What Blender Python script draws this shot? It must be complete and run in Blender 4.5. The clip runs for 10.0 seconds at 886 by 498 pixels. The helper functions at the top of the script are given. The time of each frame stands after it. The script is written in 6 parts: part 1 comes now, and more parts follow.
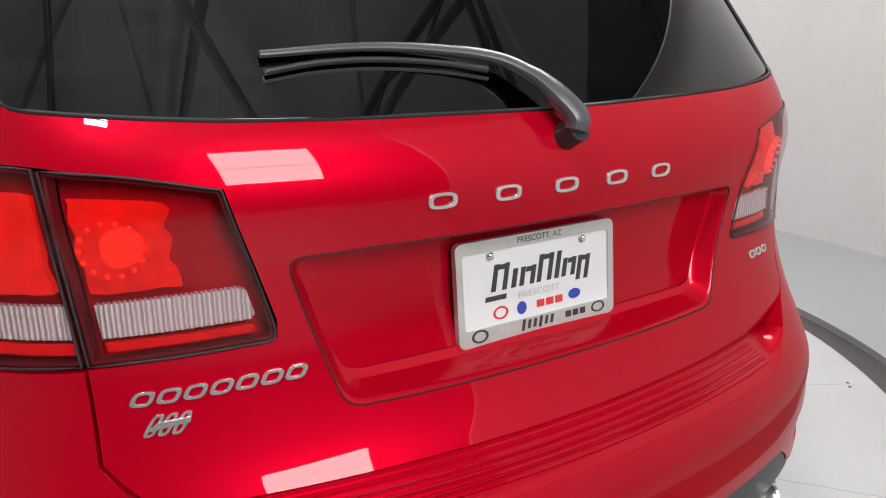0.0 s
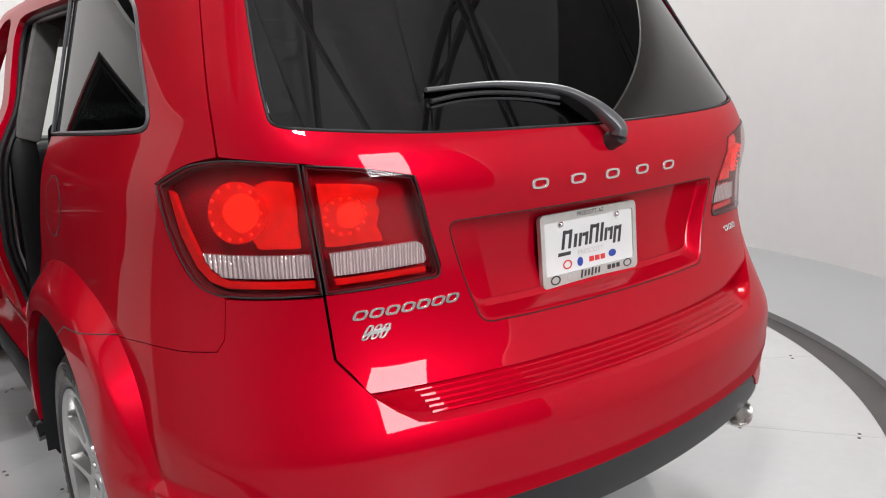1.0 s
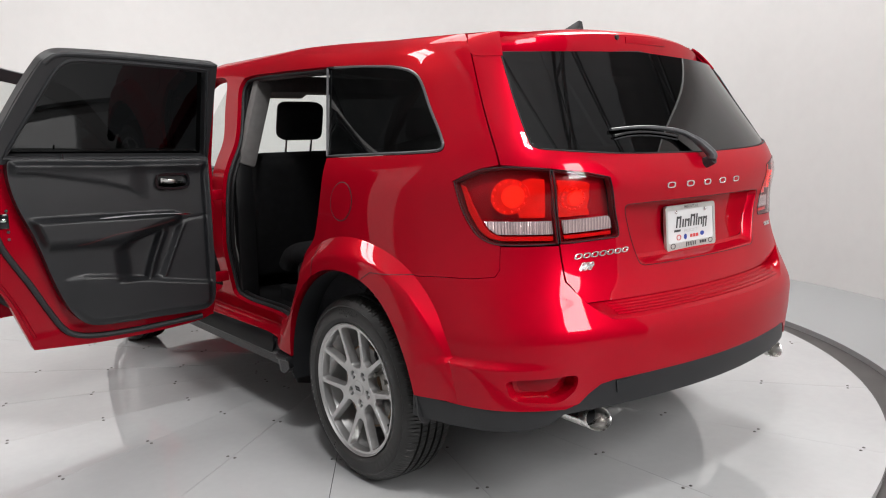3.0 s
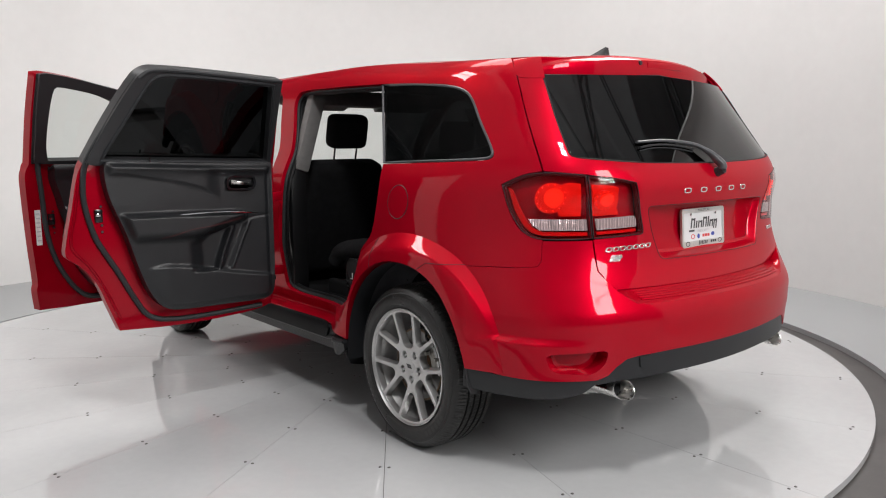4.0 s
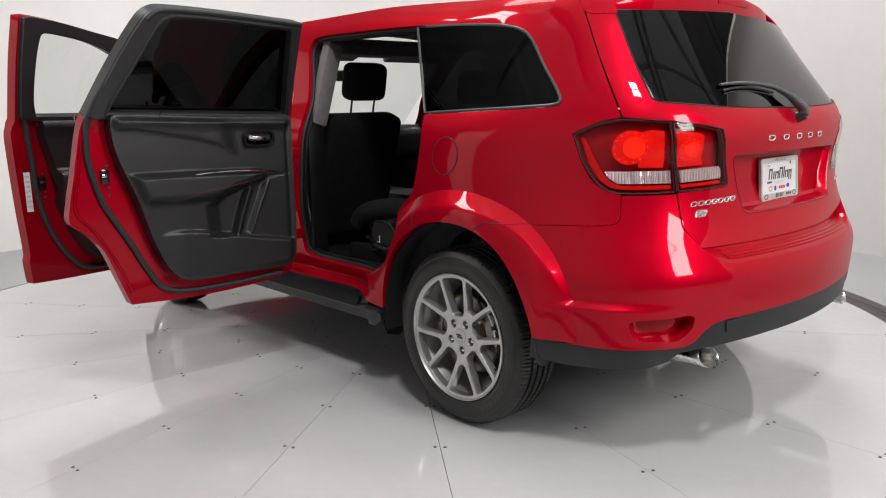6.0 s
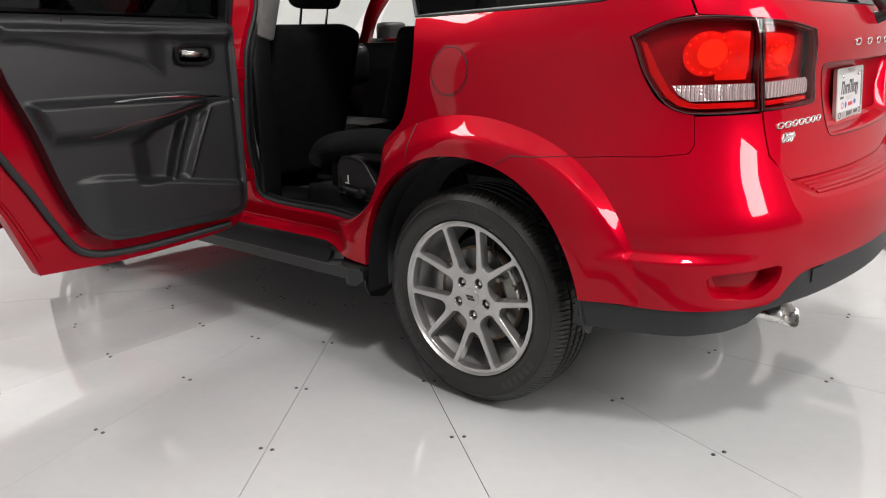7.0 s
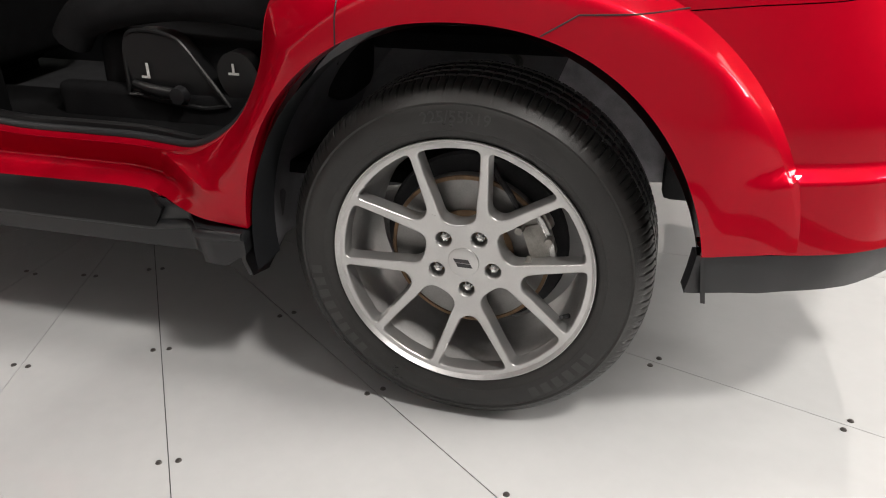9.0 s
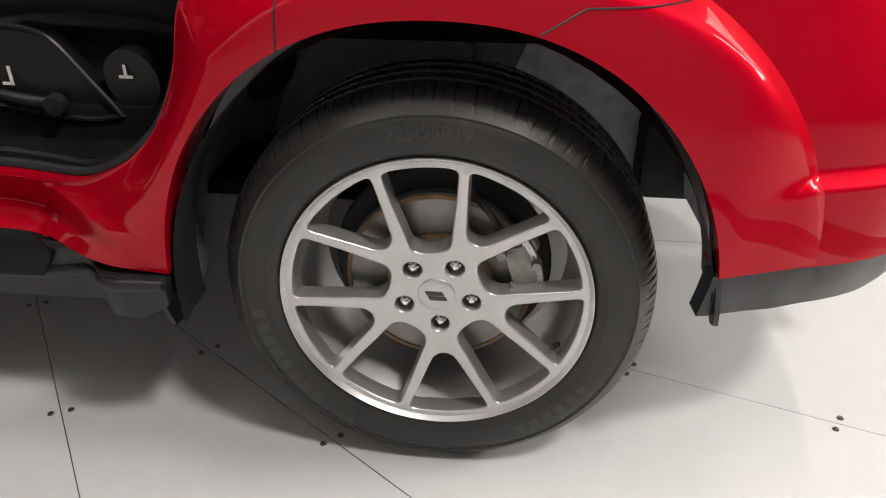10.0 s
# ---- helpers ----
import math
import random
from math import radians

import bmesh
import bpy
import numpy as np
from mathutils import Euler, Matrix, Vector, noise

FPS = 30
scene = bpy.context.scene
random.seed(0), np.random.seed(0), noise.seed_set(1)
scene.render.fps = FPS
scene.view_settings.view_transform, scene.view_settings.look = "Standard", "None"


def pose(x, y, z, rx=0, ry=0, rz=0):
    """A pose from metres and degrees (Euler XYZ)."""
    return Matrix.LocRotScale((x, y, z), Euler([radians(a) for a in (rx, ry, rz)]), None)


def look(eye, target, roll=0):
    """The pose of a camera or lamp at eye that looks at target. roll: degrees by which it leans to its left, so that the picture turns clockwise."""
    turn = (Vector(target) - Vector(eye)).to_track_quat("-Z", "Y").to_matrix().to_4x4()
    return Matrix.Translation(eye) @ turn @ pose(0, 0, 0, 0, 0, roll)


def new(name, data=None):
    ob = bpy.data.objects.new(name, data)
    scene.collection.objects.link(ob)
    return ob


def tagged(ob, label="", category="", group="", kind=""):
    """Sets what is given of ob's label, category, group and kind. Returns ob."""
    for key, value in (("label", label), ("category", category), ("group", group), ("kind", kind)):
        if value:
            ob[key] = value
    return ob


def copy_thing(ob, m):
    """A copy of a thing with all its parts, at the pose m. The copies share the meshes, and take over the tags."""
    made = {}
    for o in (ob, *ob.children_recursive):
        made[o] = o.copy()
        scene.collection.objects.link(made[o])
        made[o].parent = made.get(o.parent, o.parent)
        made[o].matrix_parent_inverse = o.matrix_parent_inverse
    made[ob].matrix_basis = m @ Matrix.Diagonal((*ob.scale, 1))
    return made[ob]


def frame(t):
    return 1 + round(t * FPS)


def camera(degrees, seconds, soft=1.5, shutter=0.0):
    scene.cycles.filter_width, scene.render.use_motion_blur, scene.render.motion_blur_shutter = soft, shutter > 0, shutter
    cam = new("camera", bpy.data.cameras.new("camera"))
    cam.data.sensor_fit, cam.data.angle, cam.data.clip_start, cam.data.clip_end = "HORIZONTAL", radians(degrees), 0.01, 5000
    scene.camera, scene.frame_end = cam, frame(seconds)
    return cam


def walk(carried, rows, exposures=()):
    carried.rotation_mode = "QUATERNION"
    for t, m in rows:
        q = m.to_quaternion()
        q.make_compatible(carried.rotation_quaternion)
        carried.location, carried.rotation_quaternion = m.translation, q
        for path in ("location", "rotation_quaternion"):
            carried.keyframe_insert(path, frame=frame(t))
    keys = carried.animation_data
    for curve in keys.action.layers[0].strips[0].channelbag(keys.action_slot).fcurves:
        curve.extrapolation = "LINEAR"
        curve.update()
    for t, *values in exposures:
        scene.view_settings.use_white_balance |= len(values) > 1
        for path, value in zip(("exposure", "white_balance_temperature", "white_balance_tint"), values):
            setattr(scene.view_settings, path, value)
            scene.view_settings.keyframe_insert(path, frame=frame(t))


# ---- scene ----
cam = camera(59.7, 10.0, soft=1.1)
PATH = [
    (0, (-0.747, -1.767, 1.356), (0.277, -0.126, 0.845), -1.2),
    (0.5, (-1.016, -1.958, 1.376), (0.063, -0.345, 0.891), -1.8),
    (1, (-1.302, -2.038, 1.363), (-0.135, -0.47, 0.941), -2.2),
    (1.5, (-1.593, -2.169, 1.362), (-0.375, -0.626, 0.991), -1.7),
    (2, (-1.876, -2.333, 1.38), (-0.649, -0.79, 1.041), -1.8),
    (2.5, (-2.202, -2.403, 1.358), (-0.96, -0.868, 1.042), -1.6),
    (3, (-2.509, -2.48, 1.349), (-1.262, -0.945, 1.053), -1.3),
    (4.5, (-3.024, -2.738, 1.337), (-1.768, -1.203, 1.079), -0.3),
    (5, (-3.035, -2.726, 1.33), (-1.773, -1.198, 1.06), -0.4),
    (5.5, (-3.036, -2.552, 1.301), (-1.752, -1.048, 1.004), -0.7),
    (5.7, (-3.045, -2.422, 1.295), (-1.747, -0.935, 0.974), -0.9),
    (6.8, (-2.856, -1.655, 1.245), (-1.443, -0.33, 0.749), -1.5),
    (7, (-2.822, -1.518, 1.211), (-1.367, -0.255, 0.674), -1.6),
    (7.5, (-2.711, -1.158, 1.186), (-1.176, -0.063, 0.519), -1.7),
    (8, (-2.531, -0.836, 1.147), (-0.927, 0.085, 0.385), -1.4),
    (8.5, (-2.387, -0.562, 1.106), (-0.723, 0.17, 0.271), -0.8),
    (9, (-2.239, -0.34, 1.09), (-0.533, 0.163, 0.176), -0.9),
    (9.5, (-2.083, -0.213, 1.105), (-0.374, 0.115, 0.12), -0.7),
    (10, (-2.011, -0.123, 1.104), (-0.303, 0.059, 0.078), -0.1),
]
walk(cam, [(t, look(eye, target, roll)) for t, eye, target, roll in PATH], ((0.0, -0.10, 6400, 10), (1.5, 0.0, 6400, 10), (3.0, -0.05, 6450, 10), (4.5, -0.15, 6450, 10), (5.5, -0.12, 6500, 10), (7.0, 0.13, 6600, 10), (8.5, 0.38, 6800, 10), (10.0, 0.56, 6900, 10)))

# ---- world and light ----
world = bpy.data.worlds.new("studio_hall")
scene.world = world
world.use_nodes = True
world.node_tree.nodes["Background"].inputs[0].default_value = (0.95, 0.97, 1.0, 1)
world.node_tree.nodes["Background"].inputs[1].default_value = 0.02
scene.view_settings.exposure = 0.0


def area(name, at, to, wide, high, watts, colour=(1.0, 0.985, 0.975)):
    lamp = bpy.data.lights.new(name, "AREA")
    lamp.shape, lamp.size, lamp.size_y, lamp.energy, lamp.color = "RECTANGLE", wide, high, watts, colour
    ob = new(name, lamp)
    ob.matrix_world = look(at, to)
    return ob


CENTRE = (-0.063, 1.40)
# place, aim, width, height, watts of each soft box; the first two follow paint highlights
SOFTBOXES = [
    ((-0.45, -4.9, 3.2), (-0.5, -0.6, 0.7), 1.4, 2.0, 190),
    ((-3.0, 3.6, 5.2), (-1.2, 0.6, 0.3), 0.9, 0.9, 60),
    # placed to light tyre and arch; also gives the flare's ridge highlight
    ((-2.7, -2.4, 5.1), (-1.0, -0.2, 0.2), 0.6, 0.6, 150),
    # the last three are unseen, added to light floor and wall
    ((3.3, 1.0, 5.0), (1.4, 1.0, 0.6), 1.9, 1.5, 160),
    ((-0.1, 2.2, 5.2), (-0.1, 2.1, 0.5), 2.4, 1.6, 55),
    ((-2.7, 0.6, 4.3), (-4.6, 3.6, 3.2), 1.5, 1.2, 100),
]

# ---- materials ----


def material(name, base, rough=0.5, metal=0.0, coat=0.0, coat_rough=0.03, scale=0.0, vary=0.0, bump=0.0, bump_scale=200.0, spec=0.5, rough_vary=0.0):
    """A surface with large soft variation, fine grain and, where wanted, a bump."""
    m = bpy.data.materials.new(name)
    m.use_nodes = True
    nt = m.node_tree
    b = nt.nodes["Principled BSDF"]
    b.inputs["Base Color"].default_value = (*base, 1)
    b.inputs["Roughness"].default_value = rough
    b.inputs["Metallic"].default_value = metal
    b.inputs["Coat Weight"].default_value = coat
    b.inputs["Coat Roughness"].default_value = coat_rough
    b.inputs["Specular IOR Level"].default_value = spec
    if scale:
        co = nt.nodes.new("ShaderNodeTexCoord")
        big, fine = nt.nodes.new("ShaderNodeTexNoise"), nt.nodes.new("ShaderNodeTexNoise")
        for n, f, d in ((big, scale, 5), (fine, scale * 14, 3)):
            n.inputs["Scale"].default_value, n.inputs["Detail"].default_value = f, d
            nt.links.new(co.outputs["Object"], n.inputs["Vector"])
        add = nt.nodes.new("ShaderNodeMath")
        add.operation = "MULTIPLY_ADD"
        add.inputs[1].default_value = 0.35
        nt.links.new(fine.outputs["Fac"], add.inputs[0])
        nt.links.new(big.outputs["Fac"], add.inputs[2])
        ramp = nt.nodes.new("ShaderNodeMapRange")
        ramp.inputs["From Min"].default_value, ramp.inputs["From Max"].default_value = 0.45, 0.9
        ramp.inputs["To Min"].default_value, ramp.inputs["To Max"].default_value = 1 - vary, 1 + vary
        nt.links.new(add.outputs[0], ramp.inputs["Value"])
        mix = nt.nodes.new("ShaderNodeMix")
        mix.data_type, mix.blend_type = "RGBA", "MULTIPLY"
        mix.inputs[0].default_value = 1.0
        mix.inputs[6].default_value = (*base, 1)
        nt.links.new(ramp.outputs[0], mix.inputs[7])
        nt.links.new(mix.outputs[2], b.inputs["Base Color"])
        if rough_vary:
            rr = nt.nodes.new("ShaderNodeMapRange")
            rr.inputs["From Min"].default_value, rr.inputs["From Max"].default_value = 0.45, 0.9
            rr.inputs["To Min"].default_value, rr.inputs["To Max"].default_value = max(0.02, rough - rough_vary), rough + rough_vary
            nt.links.new(add.outputs[0], rr.inputs["Value"])
            nt.links.new(rr.outputs[0], b.inputs["Roughness"])
    if bump:
        co = nt.nodes.new("ShaderNodeTexCoord")
        n = nt.nodes.new("ShaderNodeTexNoise")
        n.inputs["Scale"].default_value, n.inputs["Detail"].default_value = bump_scale, 4
        nt.links.new(co.outputs["Object"], n.inputs["Vector"])
        bp = nt.nodes.new("ShaderNodeBump")
        bp.inputs["Strength"].default_value, bp.inputs["Distance"].default_value = bump, 0.002
        nt.links.new(n.outputs["Fac"], bp.inputs["Height"])
        nt.links.new(bp.outputs[0], b.inputs["Normal"])
    return m


def pane(name, tint, gloss_rough=0.02, ior=1.5, body=(0, 0, 0), body_share=0.0, sheen=1.7):
    """Thin glass: a tinted clear sheet, glossy by Fresnel."""
    m = bpy.data.materials.new(name)
    m.use_nodes = True
    nt = m.node_tree
    nt.nodes.clear()
    out = nt.nodes.new("ShaderNodeOutputMaterial")
    clear, gloss, solid = nt.nodes.new("ShaderNodeBsdfTransparent"), nt.nodes.new("ShaderNodeBsdfGlossy"), nt.nodes.new("ShaderNodeBsdfDiffuse")
    clear.inputs[0].default_value = (*tint, 1)
    solid.inputs[0].default_value = (*body, 1)
    gloss.inputs["Roughness"].default_value = gloss_rough
    lw, power, fr = nt.nodes.new("ShaderNodeLayerWeight"), nt.nodes.new("ShaderNodeMath"), nt.nodes.new("ShaderNodeMapRange")
    lw.inputs[0].default_value = 0.5
    power.operation, power.inputs[1].default_value = "POWER", 5.0
    f0 = ((ior - 1) / (ior + 1)) ** 2 * sheen
    fr.inputs["To Min"].default_value = f0
    nt.links.new(lw.outputs["Facing"], power.inputs[0])
    nt.links.new(power.outputs[0], fr.inputs["Value"])
    a, b = nt.nodes.new("ShaderNodeMixShader"), nt.nodes.new("ShaderNodeMixShader")
    a.inputs[0].default_value = body_share
    nt.links.new(clear.outputs[0], a.inputs[1])
    nt.links.new(solid.outputs[0], a.inputs[2])
    nt.links.new(fr.outputs[0], b.inputs[0])
    nt.links.new(a.outputs[0], b.inputs[1])
    nt.links.new(gloss.outputs[0], b.inputs[2])
    nt.links.new(b.outputs[0], out.inputs[0])
    return m


def glow(name, colour, strength):
    m = bpy.data.materials.new(name)
    m.use_nodes = True
    b = m.node_tree.nodes["Principled BSDF"]
    b.inputs["Base Color"].default_value = (0.8, 0.8, 0.8, 1)
    b.inputs["Emission Color"].default_value = (*colour, 1)
    b.inputs["Emission Strength"].default_value = strength
    return m


RED = material("red_car_paint", (0.39, 0.0006, 0.012), 0.40, 0.40, 0.45, 0.010, 6.0, 0.03, spec=0.04)
DARK_EDGE = material("dark_red_seam", (0.03, 0.001, 0.002), 0.5, scale=20.0, vary=0.1)
# the body red made darker, its coat rougher: door shells, hinges, reflector, rail
RED_DULL = material("darker_red_paint", (0.28, 0.0008, 0.009), 0.4, 0.4, 0.4, 0.03, 6.0, 0.06, spec=0.05)
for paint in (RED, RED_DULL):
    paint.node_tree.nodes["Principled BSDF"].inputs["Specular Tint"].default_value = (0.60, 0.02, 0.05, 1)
CLADDING = material("dark_grey_moulded_plastic", (0.014, 0.0145, 0.016), 0.38, 0, 0, 0.03, 8.0, 0.12, 0.2, 900, spec=0.4)
BLACK = material("black_plastic", (0.011, 0.011, 0.0125), 0.42, 0, 0, 0.03, 10.0, 0.15, 0.15, 700)
GLOSSY_BLACK = material("gloss_black_plastic", (0.008, 0.008, 0.009), 0.12, scale=5.0, vary=0.1)
STEP_BLACK = material("ribbed_black_step_rubber", (0.004, 0.004, 0.0045), 0.6, scale=14.0, vary=0.2, bump=0.3, bump_scale=300, spec=0.2)
TRIM = material("black_door_trim", (0.010, 0.0104, 0.0118), 0.34, 0, 0, 0.03, 12.0, 0.12, 0.25, 1100, spec=0.42)
GREY_TRIM = material("satin_grey_window_trim", (0.055, 0.055, 0.06), 0.35, 0, 0, 0.03, 20.0, 0.1)
RUBBER = material("black_rubber_seal", (0.010, 0.011, 0.013), 0.6, 0, 0, 0.03, 20.0, 0.15)
LINER = material("black_felt_liner", (0.030, 0.030, 0.032), 0.9, 0, 0, 0.03, 15.0, 0.3, 0.5, 300, spec=0.2)
CARPET = material("black_cabin_carpet", (0.006, 0.006, 0.0065), 0.95, scale=20.0, vary=0.25, bump=0.5, bump_scale=900, spec=0.1)
CLOTH = material("black_seat_cloth", (0.011, 0.011, 0.0118), 0.9, 0, 0, 0.03, 25.0, 0.2, 0.6, 1500, spec=0.1)
HEADLINER = material("grey_headliner_cloth", (0.17, 0.165, 0.16), 0.9, 0, 0, 0.03, 25.0, 0.1, 0.3, 900, spec=0.2)
TYRE = material("tyre_rubber", (0.019, 0.0184, 0.0178), 0.38, 0, 0, 0.03, 9.0, 0.3, 0.25, 500, rough_vary=0.12, spec=0.38)
TYRE_MARK = material("tyre_raised_marking", (0.028, 0.0275, 0.027), 0.5, scale=9.0, vary=0.2)
ALLOY = material("silver_painted_alloy", (0.52, 0.515, 0.51), 0.34, 0.85, 0.3, 0.15, 14.0, 0.05)
ALLOY_DARK = material("silver_alloy_barrel", (0.55, 0.545, 0.54), 0.40, 0.8, 0.2, 0.2, 14.0, 0.12)
CHROME = material("chrome", (0.80, 0.80, 0.80), 0.08, 1.0)
SILVER = material("bright_silver_badge", (0.62, 0.61, 0.60), 0.22, 0.8)
STEEL = material("brushed_exhaust_steel", (0.80, 0.78, 0.76), 0.28, 1.0, scale=30.0, vary=0.12, rough_vary=0.08)
DISC = material("grey_brake_disc", (0.22, 0.215, 0.21), 0.4, 0.8, scale=20.0, vary=0.2, rough_vary=0.1)
RUST = material("rusty_iron", (0.20, 0.125, 0.07), 0.75, 0.2, scale=30.0, vary=0.4)
CASTING = material("grey_cast_metal", (0.26, 0.25, 0.23), 0.55, 0.6, scale=40.0, vary=0.35)
TINTED = pane("privacy_glass", (0.006, 0.0065, 0.007), 0.015)
DOOR_TINT = pane("tinted_door_glass", (0.006, 0.0065, 0.007), 0.015, sheen=1.0)
INNER_TINT = pane("tinted_glass_inside", (0.006, 0.0065, 0.007), 0.02, sheen=0.6)
CLEAR = pane("clear_window_glass", (0.80, 0.84, 0.82), 0.015)
LENS = pane("clear_lamp_lens", (0.98, 0.88, 0.88), 0.015, 1.45, sheen=0.7)
# emission added to reflector and core keeps their red bright behind the lens
LAMP_RED = material("glowing_red_reflector", (0.27, 0.002, 0.003), 0.3, 0.0, 0.1, 0.06, 45.0, 0.45, 0.3, 260, spec=0.06)
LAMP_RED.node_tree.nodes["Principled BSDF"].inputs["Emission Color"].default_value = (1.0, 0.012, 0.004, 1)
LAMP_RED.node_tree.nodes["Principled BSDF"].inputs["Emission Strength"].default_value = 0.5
LAMP_CORE = material("glowing_red_core", (0.85, 0.004, 0.003), 0.25, 0.0, 0.1, 0.06, 60.0, 0.25, 0.3, 220, spec=0.06)
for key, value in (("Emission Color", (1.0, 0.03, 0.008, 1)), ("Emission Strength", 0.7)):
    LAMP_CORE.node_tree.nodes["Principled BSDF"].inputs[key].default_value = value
LAMP_DARK = material("lamp_smoked_red", (0.27, 0.002, 0.008), 0.2, 0.0, 0.0, 0.05, 3.0, 0.3, spec=0.1)
LAMP_BAND = material("lamp_red_band", (0.50, 0.003, 0.004), 0.3, 0.0, 0.1, 0.08, 60.0, 0.15, spec=0.06)
LAMP_WHITE = material("lamp_clear_prism", (0.72, 0.70, 0.70), 0.14, 0.6, 0.5, 0.05, 90.0, 0.06, 0.15, 240)


def prismatic(m, scale):
    """Adds fine upright prism bands to a lens material."""
    nt = m.node_tree
    shader = nt.nodes["Principled BSDF"]
    tc, wave, ramp, lift = (nt.nodes.new("ShaderNode" + k) for k in ("TexCoord", "TexWave", "ValToRGB", "Bump"))
    wave.inputs["Scale"].default_value, wave.inputs["Distortion"].default_value, wave.inputs["Detail Scale"].default_value = scale, 1.0, 2.0
    ramp.color_ramp.elements[0].color, ramp.color_ramp.elements[1].color = (0.50, 0.49, 0.49, 1), (0.95, 0.88, 0.88, 1)
    lift.inputs["Strength"].default_value, lift.inputs["Distance"].default_value = 0.9, 0.003
    nt.links.new(tc.outputs["Object"], wave.inputs["Vector"])
    nt.links.new(wave.outputs["Color"], ramp.inputs[0])
    nt.links.new(ramp.outputs[0], shader.inputs["Base Color"])
    nt.links.new(wave.outputs["Fac"], lift.inputs["Height"])
    nt.links.new(lift.outputs[0], shader.inputs["Normal"])


prismatic(LAMP_WHITE, 55.0)
PLATE_WHITE = material("white_plate", (0.60, 0.605, 0.61), 0.3, scale=20.0, vary=0.02)
PLATE_FRAME = material("satin_grey_frame", (0.50, 0.50, 0.48), 0.35, 0.5, scale=30.0, vary=0.06)
INK = material("dark_print", (0.03, 0.03, 0.033), 0.4, scale=40.0, vary=0.1)
INK_GREY = material("grey_print", (0.42, 0.42, 0.43), 0.4, scale=40.0, vary=0.1)
INK_RED = material("red_print", (0.55, 0.03, 0.03), 0.4, scale=40.0, vary=0.1)
INK_BLUE = material("blue_print", (0.02, 0.05, 0.30), 0.4, scale=40.0, vary=0.1)
FELT = material("grey_felt_arch_panel", (0.44, 0.43, 0.46), 0.95, 0, 0, 0.03, 30.0, 0.25, 0.5, 400, spec=0.2)
INNER_BLACK = material("black_cabin_plastic", (0.008, 0.008, 0.0086), 0.40, scale=10.0, vary=0.15, spec=0.3)
ARCH_BLACK = material("dark_moulded_arch_liner", (0.11, 0.108, 0.118), 0.6, 0, 0, 0.03, 18.0, 0.2, 0.2, 250)
LABEL = material("white_sticker", (0.62, 0.62, 0.60), 0.5, scale=60.0, vary=0.2)
FLOOR = material("pale_grey_epoxy_panel", (0.475, 0.478, 0.48), 0.045, 0, 0, 0.03, 1.6, 0.05, 0.012, 30, 0.7, 0.025)
APRON = material("grey_painted_concrete", (0.31, 0.318, 0.322), 0.40, 0, 0, 0.03, 1.2, 0.05, 0.0, 60, 0.5, 0.05)
PIT = material("charcoal_painted_ring", (0.055, 0.050, 0.048), 0.5, 0, 0, 0.03, 5.0, 0.15, 0.1, 80)
WALL = material("white_painted_curved_wall", (0.68, 0.675, 0.665), 0.6, 0, 0, 0.03, 0.7, 0.04, 0.03, 60)
# wall_4's grey is raised as side fill; DARK_HALL stands in for an unlit hall
FILL_GREY = material("grey_fill_wall", (0.40, 0.40, 0.40), 0.6, 0, 0, 0.03, 0.7, 0.03)
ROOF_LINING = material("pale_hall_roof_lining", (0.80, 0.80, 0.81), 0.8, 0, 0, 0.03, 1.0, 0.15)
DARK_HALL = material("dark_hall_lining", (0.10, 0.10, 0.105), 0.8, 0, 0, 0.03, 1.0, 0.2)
TRUSS = material("dark_steel_truss", (0.45, 0.45, 0.46), 0.5, 0.3, scale=6.0, vary=0.1)
SCREW = material("dull_screw_head", (0.13, 0.12, 0.115), 0.4, 0.8, scale=90.0, vary=0.3)
# added glow on the unseen roof, to brighten its reflection in the glass
ROOF_GLOW = glow("roof_glow_panel", (0.95, 0.97, 1.0), 0.20)
SOFT_WHITE = glow("softbox_diffuser", (1.0, 0.97, 0.93), 5.0)

# ---- mesh helpers ----


def link(name, me, mat, parent=None, label="", m=None):
    ob = new(name, me)
    if mat and not me.materials:
        me.materials.append(mat)
    if parent:
        ob.parent = parent
    if m is not None:
        ob.matrix_local = m
    if label:
        tagged(ob, label)
    return ob


def part(name, bm, mat, parent, label="", smooth=True, m=None):
    me = bpy.data.meshes.new(name)
    bmesh.ops.recalc_face_normals(bm, faces=bm.faces)
    bm.to_mesh(me)
    bm.free()
    if smooth:
        me.shade_smooth()
        me.set_sharp_from_angle(angle=radians(38))
    return link(name, me, mat, parent, label, m)


def raw(name, verts, faces, mat, parent, label="", normals=None, m=None):
    me = bpy.data.meshes.new(name)
    me.from_pydata([tuple(v) for v in verts], [], [tuple(f) for f in faces])
    me.shade_smooth()
    if normals is not None:
        me.normals_split_custom_set_from_vertices([tuple(v) for v in normals])
    else:
        me.set_sharp_from_angle(angle=radians(38))
    me.update()
    return link(name, me, mat, parent, label, m)


def box(bm, centre, size, bevel=0.0, m=None, seg=2):
    made = bmesh.ops.create_cube(bm, size=1.0)["verts"]
    bmesh.ops.scale(bm, vec=size, verts=made)
    if bevel:
        es = list({e for v in made for e in v.link_edges})
        made = list({v for f in bmesh.ops.bevel(bm, geom=es, offset=bevel, segments=seg, affect="EDGES", profile=0.6)["faces"] for v in f.verts} | {v for v in made if v.is_valid})
    bmesh.ops.transform(bm, matrix=(m or Matrix()) @ Matrix.Translation(centre) if m else Matrix.Translation(centre), verts=made)
    return made


